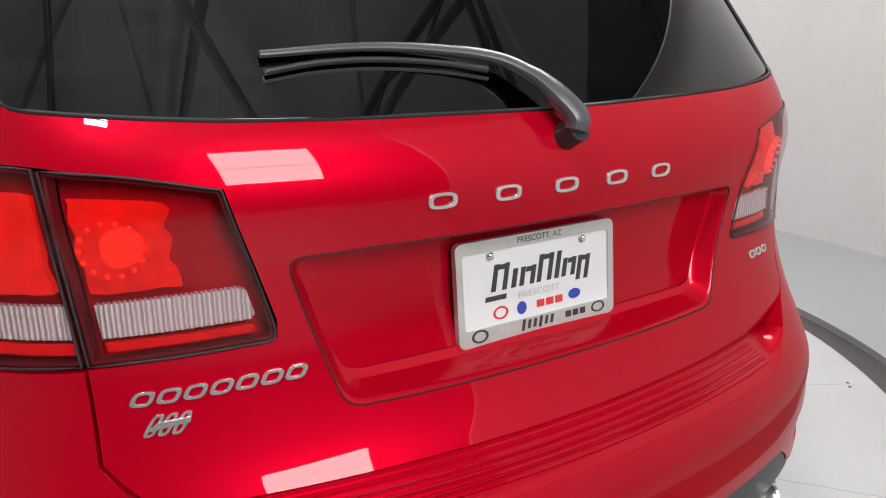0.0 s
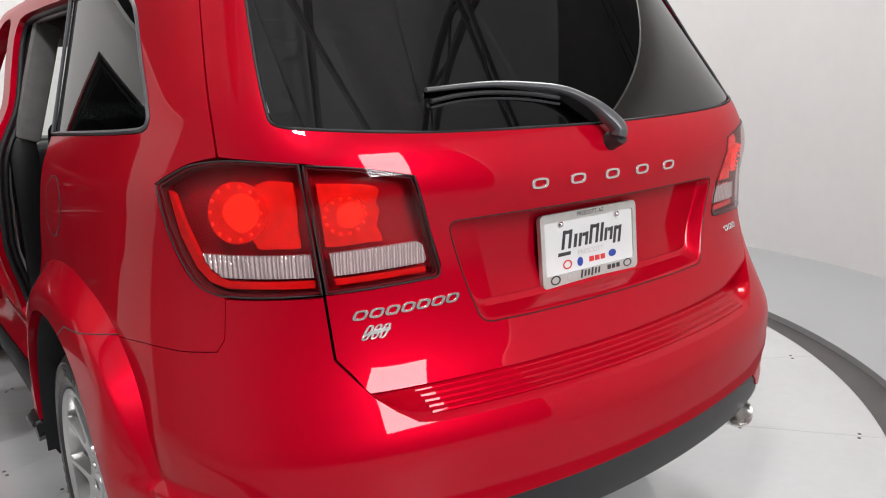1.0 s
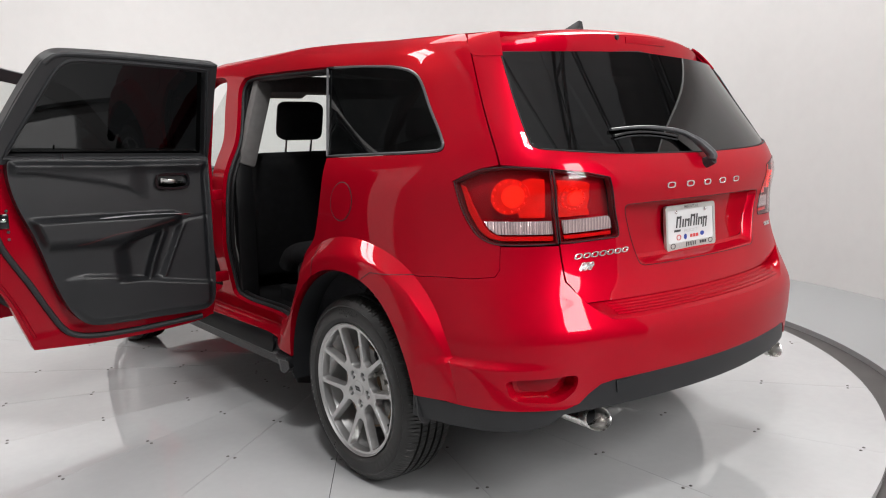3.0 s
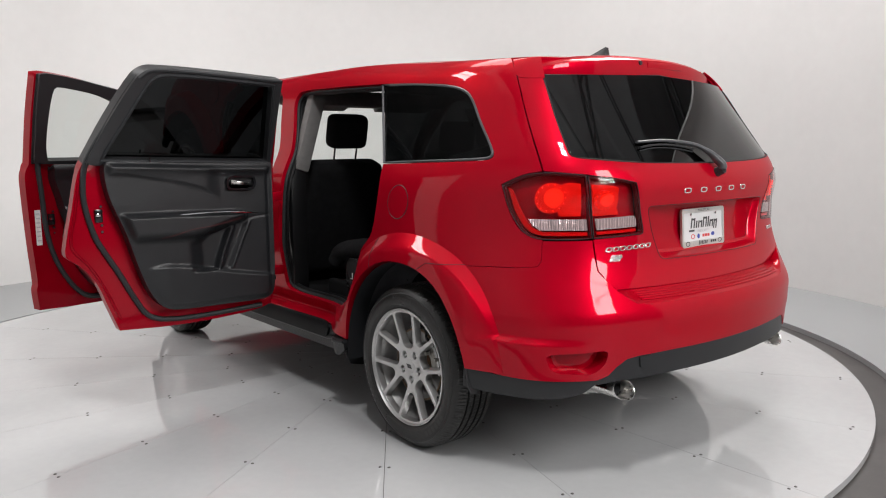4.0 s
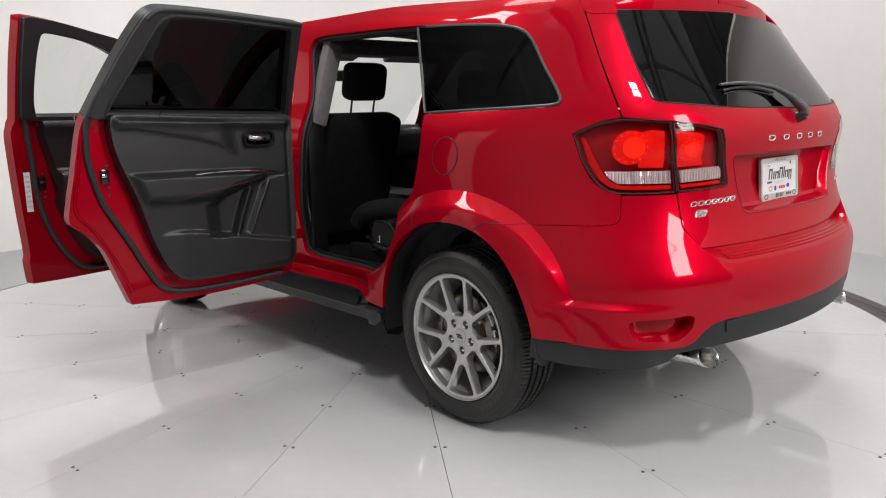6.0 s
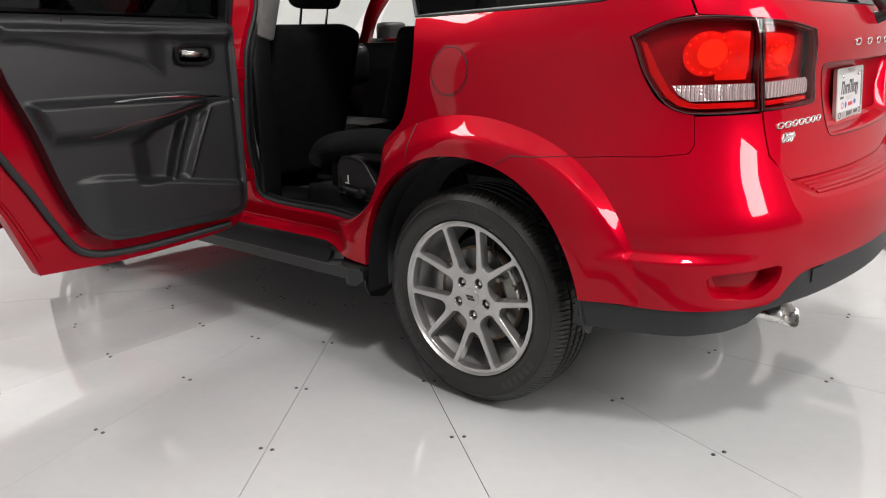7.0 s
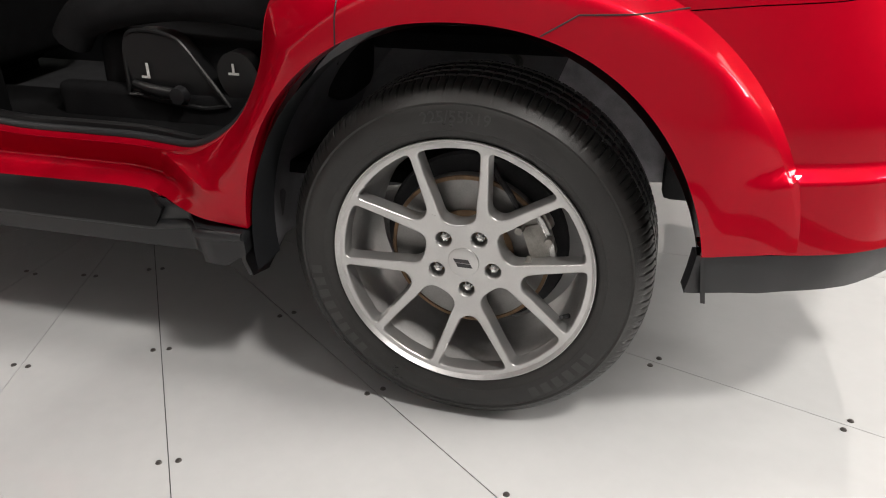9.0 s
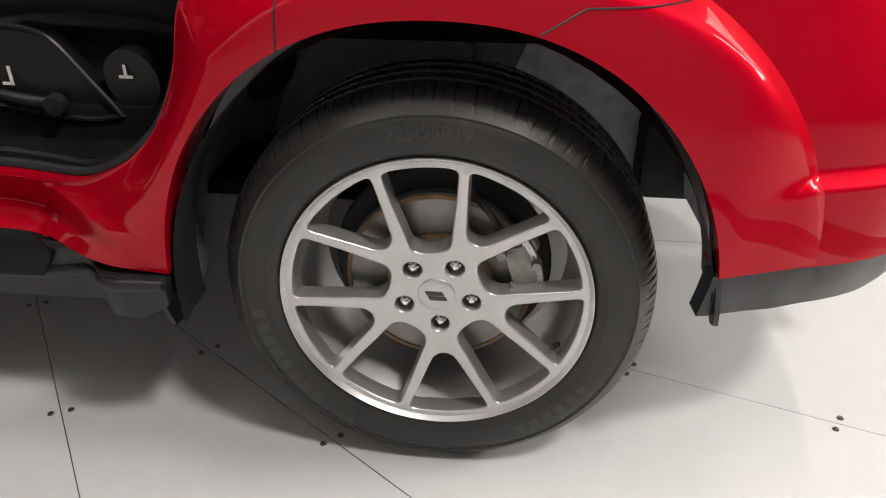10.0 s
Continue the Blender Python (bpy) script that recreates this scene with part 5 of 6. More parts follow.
boxed("silencer", (0.10, -0.60, 0.40), (0.62, 0.22, 0.12), LINER, car, 0.045, "grey steel silencer box")
boxed("chassis_rail", (-0.64, -0.27, 0.735), (0.05, 0.05, 0.10), RED_DULL, car, 0.01, "faded red chassis rail")
part("spring", tube([(-0.60 + 0.055 * math.cos(a), 0.02 + 0.055 * math.sin(a), 0.42 + 0.011 * a) for a in np.linspace(0, 26, 120)], 0.008, 8), CASTING, car, "steel coil spring")
part("crossmember", tube([(-0.80, -0.50, 0.53), (0.80, -0.50, 0.53)], 0.065, 14), LINER, car, "dark rear crossmember")
part("axle", tube([(-0.75, 0, 0.36), (0.75, 0, 0.36)], 0.03, 12), CASTING, car)


def exhaust(side):
    """A flattened bright tail pipe with a rolled lip, a slanted mouth and a black bore."""
    def ring(bm, y, k):
        return [bm.verts.new((side * 0.572 + 0.060 * k * math.cos(a), y + 0.022 * math.sin(a) * (y < -0.8), (0.400 if side < 0 else 0.418) + 0.034 * k * math.sin(a))) for a in np.linspace(0, 2 * math.pi, 36, endpoint=False)]
    for name, mat, rows, cap in (("exhaust_tip", STEEL, ((-0.66, 0.86), (-0.76, 0.93), (-0.87, 0.99), (-0.893, 1.02), (-0.897, 0.99), (-0.893, 0.93), (-0.80, 0.88)), False), ("exhaust_bore", LINER, ((-0.872, 0.925), (-0.80, 0.875), (-0.76, 0.86), (-0.70, 0.80)), True)):
        bm = bmesh.new()
        rings = [ring(bm, y, k) for y, k in rows]
        for a, b in zip(rings, rings[1:]):
            for i in range(36):
                bm.faces.new((a[i], a[(i + 1) % 36], b[(i + 1) % 36], b[i]))
        if cap:
            bm.faces.new(rings[-1])
        part(name, bm, mat, car, "bright steel exhaust tip" if not cap else "black exhaust bore")


exhaust(-1)
exhaust(1)

# ---- lamps and fittings on the car's rear ----
OUTER_LAMP = spline([(0.647, 1.229, 1), (0.773, 1.237), (0.86, 1.228), (0.905, 1.211), (0.952, 1.189, 1), (0.914, 1.095), (0.866, 1.021), (0.835, 0.997), (0.790, 0.985), (0.615, 0.987, 1)], 5)
INNER_LAMP = spline([(0.640, 1.227, 1), (0.55, 1.217), (0.4535, 1.1965, 1), (0.4035, 1.012), (0.4075, 0.9965), (0.425, 0.9945), (0.608, 0.987, 1)], 5)


def wavy(offset, side, wave):
    """Skin points with an offset that changes over the sheet."""
    def f(p):
        at, n = on_skin(0, side)(p)
        return at + n * (offset + wave(p))[:, None], n
    return f


def tail_lamp(side, loop, name, parent, disc, disc_r, clip, white, band):
    """A lamp: dark bowl, round red reflector, ribbed clear strip, red strip and a clear lens."""
    lamp = shell(name, fill(loop, (), 0.03), on_skin(-0.040, side), LAMP_DARK, parent, 0.0, "smoked red and clear tail lamp", flip=side > 0)
    edge = inset(loop, 0.0006)
    shell("lens", fill(edge, (), 0.026), wavy(0.004, side, lambda p: 0 * p[:, 0]), LENS, lamp, 0.016, "clear glossy lamp lens", flip=side > 0)
    # smoked border
    inner = inset(loop, 0.0048)
    rim_at, _ = on_skin(0.001, side)(np.array(inset(loop, 0.0002)))
    part("gasket", tube(rim_at, 0.0018, 6, closed=True), RUBBER, lamp, "thin black lamp gasket")
    shell("bezel", fill(inset(loop, 0.0012), [inner], 0.03), on_skin(-0.006, side), LAMP_BEZEL, lamp, 0.02, "dark lamp surround", flip=side > 0)
    cx, cz = disc
    field = spline(clip, 4)
    # field, dish, core and diodes carry the added red glow
    shell("red_field", fill(field, (), 0.012), wavy(-0.024, side, lambda p: 0.006 * np.cos(np.hypot(p[:, 0] - cx, p[:, 1] - cz) * 210) * (0.6 + 0.4 * np.cos(9 * np.arctan2(p[:, 1] - cz, p[:, 0] - cx)))), LAMP_RED, lamp, 0.012, "glowing red ringed reflector", flip=side > 0)
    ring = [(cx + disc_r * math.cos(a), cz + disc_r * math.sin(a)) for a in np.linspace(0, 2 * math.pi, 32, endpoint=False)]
    shell("red_dish", fill(ring, (), 0.01), wavy(-0.020, side, lambda p: 0.016 * (np.hypot(p[:, 0] - cx, p[:, 1] - cz) / disc_r) ** 2 - 0.008), LAMP_RED, lamp, 0.012, "round glowing red lamp dish", flip=side > 0)
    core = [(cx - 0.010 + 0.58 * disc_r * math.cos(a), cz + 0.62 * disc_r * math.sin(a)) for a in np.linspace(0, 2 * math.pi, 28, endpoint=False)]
    shell("red_core", fill(core, (), 0.01), wavy(-0.012, side, lambda p: 0.004 * np.cos(np.hypot(p[:, 0] - cx, p[:, 1] - cz) * 300)), LAMP_CORE, lamp, 0.008, "glowing red lamp core", flip=side > 0)
    for k in range(14):
        a = 2 * math.pi * k / 14
        at, n = on_skin(-0.008, side)(np.array([[cx + disc_r * 0.86 * math.cos(a), cz + disc_r * 0.86 * math.sin(a)]]))
        bm = bmesh.new()
        bmesh.ops.create_uvsphere(bm, u_segments=8, v_segments=5, radius=0.0032)
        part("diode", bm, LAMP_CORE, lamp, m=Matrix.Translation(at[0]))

    def ribs(p):
        return 0.003 * np.abs(((p[:, 0] / 0.011) % 1) * 2 - 1) + 0.0015 * np.abs(((p[:, 1] / 0.012) % 1) * 2 - 1)
    shell("clear_strip", fill(white, (), 0.0055), wavy(-0.014, side, ribs), LAMP_WHITE, lamp, 0.01, "ribbed clear reversing strip", flip=side > 0)
    shell("red_strip", fill(band, (), 0.03), on_skin(-0.014, side), LAMP_BAND, lamp, 0.01, "red lower lamp strip", flip=side > 0)
    return lamp


LAMP_BEZEL = material("dark_lamp_surround", (0.085, 0.003, 0.006), 0.4, 0.0, 0.0, 0.05, 3.0, 0.2, spec=0.2)
for s in (1, -1):
    tail_lamp(s, OUTER_LAMP, "tail_lamp", car, (0.768, 1.142), 0.060,
              [(0.664, 1.200, 1), (0.700, 1.204), (0.730, 1.198), (0.745, 1.16), (0.741, 1.10), (0.735, 1.071, 1), (0.652, 1.070, 1)],
              [(0.633, 1.060), (0.845, 1.060), (0.828, 1.036), (0.800, 1.018), (0.628, 1.018)], [(0.627, 1.012), (0.79, 1.012), (0.825, 1.026), (0.850, 1.050), (0.890, 1.115), (0.920, 1.175), (0.934, 1.180), (0.900, 1.093), (0.858, 1.030), (0.828, 1.007), (0.79, 0.998), (0.626, 0.998)])
    tail_lamp(s, INNER_LAMP, "tailgate_lamp", car, (0.572, 1.130), 0.040,
              [(0.622, 1.196, 1), (0.565, 1.192), (0.520, 1.184), (0.510, 1.172), (0.517, 1.150), (0.509, 1.130), (0.515, 1.105), (0.505, 1.085), (0.503, 1.072, 1), (0.606, 1.070, 1)],
              [(0.600, 1.060), (0.440, 1.066), (0.432, 1.060), (0.424, 1.030), (0.430, 1.024), (0.594, 1.018)], [(0.593, 1.012), (0.426, 1.016), (0.424, 1.006), (0.590, 1.000)])


def slab(name, corners, thick, mat, parent, side=1, lift=0.001, label=""):
    """A small raised plate on the tailgate: outline in (u, z)."""
    return shell(name, fill(corners, (), 0.05), on_skin(lift + thick, side, tuck), mat, parent, thick, label, flip=side > 0)


# five spaced chrome marks above the plate, then the slanted row and the badge below the lamp


def hollow(name, c, z, w, h, slant, stroke, label, mat=None, side=1):
    """A raised slanted frame-shaped mark."""
    def quad(w, h):
        return [(c + w - slant * -h, z - h), (c - w - slant * -h, z - h), (c - w - slant * h, z + h), (c + w - slant * h, z + h)]
    def rounded(w, h):
        return spline([q for a, b in zip(quad(w, h), quad(w, h)[1:] + quad(w, h)[:1]) for q in ((a[0] * 0.8 + b[0] * 0.2, a[1] * 0.8 + b[1] * 0.2), (a[0] * 0.2 + b[0] * 0.8, a[1] * 0.2 + b[1] * 0.8))], 3)
    return shell(name, fill(rounded(w, h), [rounded(w - stroke * 1.5, h - stroke)], 0.05), on_skin(0.004, side, tuck), mat or SILVER, tailgate, 0.0045, label, flip=side > 0)


for u in (0.193, 0.098, 0.003, -0.088, -0.178):
    hollow("chrome_mark", u, 1.156, 0.0185, 0.0100, 0.0, 0.0036, "small chrome maker's mark")
for k in range(7):
    hollow("model_mark", 0.553 - k * 0.0285, 0.9425 + k * 0.0012, 0.0115, 0.0085, 0.45, 0.0032, "slanted chrome model mark")
for k in range(3):
    hollow("badge", 0.542 - k * 0.015, 0.909, 0.0062, 0.0125, 0.55, 0.0026, "slanted chrome badge")
slab("badge_bar", [(0.552, 0.902), (0.503, 0.909), (0.502, 0.915), (0.537, 0.913)], 0.0055, SILVER, tailgate)
for k in range(3):
    hollow("trim_mark", -0.475 - k * 0.026, 0.950, 0.0105, 0.0075, -0.3, 0.003, "small chrome trim mark")


def number_plate():
    """The dealer's plate in its frame, tilted in the recess."""
    base = pose(0.004, -0.848, 0.990, 90 - 3.5, 0, 0)
    frame_bm = bmesh.new()
    w, h = 0.1575, 0.0815

    def rounded(w, h, r, n=6):
        return [(sx * (w - r) + r * math.cos(a), sy * (h - r) + r * math.sin(a)) for sx, sy, a0 in ((1, 1, 0), (-1, 1, 90), (-1, -1, 180), (1, -1, 270)) for a in np.radians(np.linspace(a0, a0 + 90, n))]
    p, faces, rim = fill(rounded(w, h, 0.012), [[(x, y + 0.004) for x, y in rounded(w - 0.011, h - 0.022, 0.006)]], 0.05)

    def flat(z):
        return lambda q: (np.stack([q[:, 0], q[:, 1], np.full(len(q), z)], 1), np.tile([0.0, 0.0, 1.0], (len(q), 1)))
    fr = shell("plate_frame", (p, faces, rim), flat(0.006), PLATE_FRAME, car, 0.012, "satin grey plate frame round a white dealer plate", m=base)
    frame_bm.free()
    shell("plate", fill(rounded(w - 0.006, h - 0.006, 0.01), (), 0.08), flat(0.002), PLATE_WHITE, fr, 0.002, "white dealer plate")

    def bar(cx, cy, bw, bh, mat, slant=0.0, z=0.0026, name="print_bar"):
        shell(name, fill([(cx - bw / 2 - slant * bh / 2, cy - bh / 2), (cx + bw / 2 - slant * bh / 2, cy - bh / 2), (cx + bw / 2 + slant * bh / 2, cy + bh / 2), (cx - bw / 2 + slant * bh / 2, cy + bh / 2)], (), 0.3), flat(z), mat, fr, 0.0004)
    # the maker's lettering as plain dark shapes
    for cx, bw, lo, hi in ((-0.075, 0.030, -0.002, 0.040), (-0.048, 0.010, -0.002, 0.028), (-0.022, 0.030, -0.002, 0.028), (0.014, 0.030, -0.002, 0.042), (0.040, 0.010, -0.002, 0.042), (0.063, 0.028, -0.002, 0.028), (0.093, 0.026, -0.012, 0.028)):
        if bw > 0.02:
            for d in (-1, 1):
                bar(cx + d * (bw / 2 - 0.0045), (lo + hi) / 2, 0.009, hi - lo, INK, 0.2)
            bar(cx + 0.004, hi - 0.005, bw - 0.016, 0.008, INK, 0.2, 0.0029)
        else:
            bar(cx, (lo + hi) / 2, 0.0095, hi - lo, INK, 0.2)
    bar(-0.085, -0.0125, 0.040, 0.008, INK, 0.2)
    me = letters("PRESCOTT", 0.0155)
    o = link("writing", me, INK_GREY, fr, "grey printed town name", m=Matrix.Translation((0.0, -0.0165, 0.0028)))
    o.scale = (1.15, 1, 1)
    me = letters("PRESCOTT, AZ", 0.0135)
    link("writing", me, INK, fr, "black printed town name", m=Matrix.Translation((0.0, 0.0725, 0.0066)))

    def dot(cx, cy, rx, ry, mat, z):
        shell("print_mark", fill([(cx + rx * math.cos(a), cy + ry * math.sin(a)) for a in np.linspace(0, 2 * math.pi, 24, endpoint=False)], [[(cx + rx * 0.72 * math.cos(a), cy + ry * 0.72 * math.sin(a)) for a in np.linspace(0, 2 * math.pi, 20, endpoint=False)]] if mat is not INK_BLUE else (), 0.3), flat(z), mat, fr, 0.0004)
    dot(-0.077, -0.0375, 0.0145, 0.0105, INK_RED, 0.0028)
    dot(-0.036, -0.0375, 0.0095, 0.0105, INK_BLUE, 0.0028)
    dot(0.073, -0.0340, 0.0130, 0.0085, INK_BLUE, 0.0028)
    for k in range(3):
        bar(0.002 + k * 0.019, -0.0370, 0.0155, 0.012, INK_RED, 0.0)
    dot(-0.120, -0.0660, 0.0155, 0.0105, INK, 0.0066)
    dot(-0.075, -0.0655, 0.0095, 0.0105, INK_GREY, 0.0066)
    dot(0.121, -0.0650, 0.0150, 0.0095, INK, 0.0066)
    for k in range(6):
        bar(-0.036 + k * 0.0115, -0.0655, 0.0060, 0.014 if k % 3 else 0.018, INK, 0.2, 0.0066)
    for k in range(3):
        bar(0.056 + k * 0.0155, -0.0650, 0.0120, 0.0105, INK, 0.0, 0.0066)
    for x in (-0.095, 0.090):
        bm = bmesh.new()
        bmesh.ops.create_uvsphere(bm, u_segments=12, v_segments=8, radius=0.006)
        bmesh.ops.scale(bm, vec=(1, 1, 0.5), verts=bm.verts)
        part("plate_screw", bm, CHROME, fr, m=Matrix.Translation((x, 0.056, 0.0075)))


number_plate()


def wiper():
    """Rear wiper: pivot cap, cranked arm, and the blade resting on the glass."""
    def lifted(pts):
        p = np.array([(u, z) for u, z, h in pts])
        a, n = on_skin(0)(p)
        return a + n * np.array([h for _, _, h in pts])[:, None]
    line = spline([(-0.002, 1.222), (-0.006, 1.238), (0.010, 1.264), (0.036, 1.296), (0.076, 1.322), (0.15, 1.338), (0.26, 1.347), (0.40, 1.343)], 6, False)
    k = np.linspace(0, 1, len(line))
    arm_line = [(q[0], q[1], h) for q, h in zip(line, np.interp(k, [0, 0.15, 0.4, 0.7, 1], [0.024, 0.032, 0.028, 0.018, 0.011]))]
    w = np.interp(k, [0, 0.02, 0.1, 0.3, 0.45, 1], [0.015, 0.0240, 0.0270, 0.0240, 0.0150, 0.0070])
    arm = part("wiper_arm", tube(lifted(arm_line), list(w), 12, flat=0.7), WIPER, tailgate, "matt black rear wiper arm")
    blade = [(u, z, 0.010) for u, z in spline([(0.090, 1.314), (0.16, 1.326), (0.25, 1.333), (0.33, 1.331), (0.395, 1.322)], 5, False)]
    part("wiper_blade", tube(lifted(blade), 0.0045, 8), BLACK, tailgate, "thin black wiper blade")
    lip = [(u, z - 0.008, 0.003) for u, z, _ in blade]
    part("wiper_rubber", tube(lifted(lip), 0.0028, 6), RUBBER, tailgate)
    a, n = on_skin(0)(np.array([[-0.004, 1.224]]))
    bm = bmesh.new()
    bmesh.ops.create_cone(bm, cap_ends=True, segments=24, radius1=0.021, radius2=0.017, depth=0.04)
    part("wiper_pivot", bm, BLACK, tailgate, m=Matrix.Translation(a[0] + n[0] * 0.014) @ Vector(n[0]).to_track_quat("Z", "Y").to_matrix().to_4x4())


WIPER = material("satin_black_wiper", (0.055, 0.056, 0.060), 0.36, 0, 0, 0.03, 30.0, 0.12)
wiper()

# ---- open doors ----
# a door's own space: x from the hinge to its free edge, y towards the cabin, z up


def lean(z):
    """How far the window frame tips in above the belt."""
    return -0.03 + 0.30 * np.maximum(z - 1.24, 0)


def flat_door(y0, tip=0.0, relief=None):
    def f(p):
        def pos(q):
            y = np.full(len(q), y0) + tip * (lean(q[:, 1]) + 0.03) + (relief(q) if relief else 0)
            return np.stack([q[:, 0], y, q[:, 1]], 1)
        e = np.array([0.004, 0]), np.array([0, 0.004])
        n = np.cross(pos(p + e[1]) - pos(p - e[1]), pos(p + e[0]) - pos(p - e[0]))
        return pos(p), n / np.linalg.norm(n, axis=1)[:, None]
    return f


def rear_trim(p):
    """The rear door trim's relief: belt roll, upper panel, armrest, pull cup with its grip, map pocket."""
    s, z = p[:, 0], p[:, 1]

    def along(*pts):
        return np.interp(s, [q[0] for q in pts], [q[1] for q in pts])

    def across(*pts):
        return np.interp(z, [q[0] for q in pts], [q[1] for q in pts])
    r = 0.022 * np.exp(-((z - along((0.12, 1.235), (0.55, 1.255), (0.95, 1.27))) / 0.024) ** 2)
    sweep = along((0.40, 1.085), (0.462, 1.125), (0.497, 1.147), (0.60, 1.178), (0.774, 1.211), (0.857, 1.226), (0.94, 1.228))
    r = r + 0.013 * smoothstep(sweep - 0.012, sweep + 0.008, z) * smoothstep(0.40, 0.50, s)
    top = along((0.27, 1.008), (0.313, 1.021), (0.626, 1.030), (0.90, 1.034))
    low = along((0.27, 0.985), (0.325, 0.968), (0.46, 0.930), (0.516, 0.908), (0.573, 0.900), (0.81, 0.905))
    r = r + 0.052 * smoothstep(top + 0.012, top - 0.016, z) * smoothstep(low - 0.015, low + 0.045, z) * smoothstep(0.262, 0.300, s) * smoothstep(0.96, 0.86, s)
    left = across((0.744, 0.560), (0.811, 0.560), (0.874, 0.567), (0.91, 0.52), (0.965, 0.34))
    grip, edge = across((0.744, 0.438), (0.83, 0.411), (0.941, 0.365)), across((0.734, 0.363), (0.833, 0.322), (0.97, 0.259))
    tall = smoothstep(0.730, 0.748, z) * smoothstep(0.985, 0.955, z)
    r = r - 0.034 * smoothstep(left + 0.02, left - 0.07, s) * smoothstep(grip - 0.006, grip + 0.012, s) * tall
    r = r + 0.004 * np.exp(-((s - grip + 0.010) / 0.014) ** 2) * tall
    r = r - 0.014 * smoothstep(grip - 0.010, grip - 0.040, s) * smoothstep(edge + 0.004, edge + 0.030, s) * tall
    r = r + 0.005 * np.exp(-((s - edge) / 0.007) ** 2) * tall
    pocket = along((0.15, 0.688), (0.185, 0.691), (0.444, 0.739), (0.586, 0.772), (0.701, 0.785), (0.80, 0.780))
    r = r + 0.012 * smoothstep(pocket + 0.006, pocket - 0.014, z) * smoothstep(0.80, 0.68, s)
    seam = along((0.13, 1.002), (0.25, 0.989))
    r = r - 0.004 * np.exp(-((z - seam) / 0.005) ** 2) * smoothstep(0.275, 0.250, s)
    return r - 0.02 * smoothstep(0.17, 0.13, s)


def door_handle_set(door, s, z, y):
    loop = spline([(s - 0.078, z - 0.010), (s - 0.070, z + 0.030), (s - 0.02, z + 0.036), (s + 0.060, z + 0.034), (s + 0.076, z + 0.012), (s + 0.070, z - 0.026), (s + 0.02, z - 0.036), (s - 0.060, z - 0.034)], 4)
    cup = inset(loop, 0.010)
    shell("handle_surround", fill(loop, [cup], 0.04), flat_door(y + 0.010), GLOSSY_BLACK, door, 0.012, "glossy handle surround", flip=True)
    shell("handle_cup", fill(cup, (), 0.04), flat_door(y - 0.012), BLACK, door, 0.0, "dark handle cup", flip=True)
    lever = [(s + 0.050 - 0.09 * k, y + 0.002 + 0.014 * math.sin(math.pi * k), z + 0.004 - 0.010 * k) for k in np.linspace(0, 1, 10)]
    part("inner_handle", tube(lever, [0.016, 0.016, 0.015, 0.014, 0.013, 0.012, 0.011, 0.010, 0.009, 0.007], 10, flat=0.5), STEEL, door, "bright metal inner handle")


def latch(door, s, z, y):
    boxed("latch", (s, y + 0.006, z), (0.035, 0.014, 0.060), GLOSSY_BLACK, door, 0.004, "black door latch")
    boxed("latch_claw", (s + 0.004, y + 0.014, z + 0.004), (0.022, 0.008, 0.012), CHROME, door, 0.002)
    for dz in (-0.045, 0.042, -0.075):
        bm = bmesh.new()
        bmesh.ops.create_cone(bm, cap_ends=True, segments=12, radius1=0.0075, radius2=0.006, depth=0.006)
        part("bolt", bm, CHROME, door, m=pose(s - 0.012, y + 0.004, z + dz, -90))


def seal(door, pts, r=0.011, mat=None):
    part("weather_seal", tube(pts, r, 8), mat or RUBBER, door, "black rubber weather seal")


def skin_bulge(p):
    """A door's outer skin: drawn in at the foot, fullest at half height."""
    return np.stack([p[:, 0], -0.100 - 0.046 * smoothstep(0.46, 0.66, p[:, 1]) - 0.016 * np.sin(math.pi * np.clip((p[:, 1] - 0.5) / 0.78, 0, 1)), p[:, 1]], 1), np.tile([0.0, -1.0, 0.0], (len(p), 1))


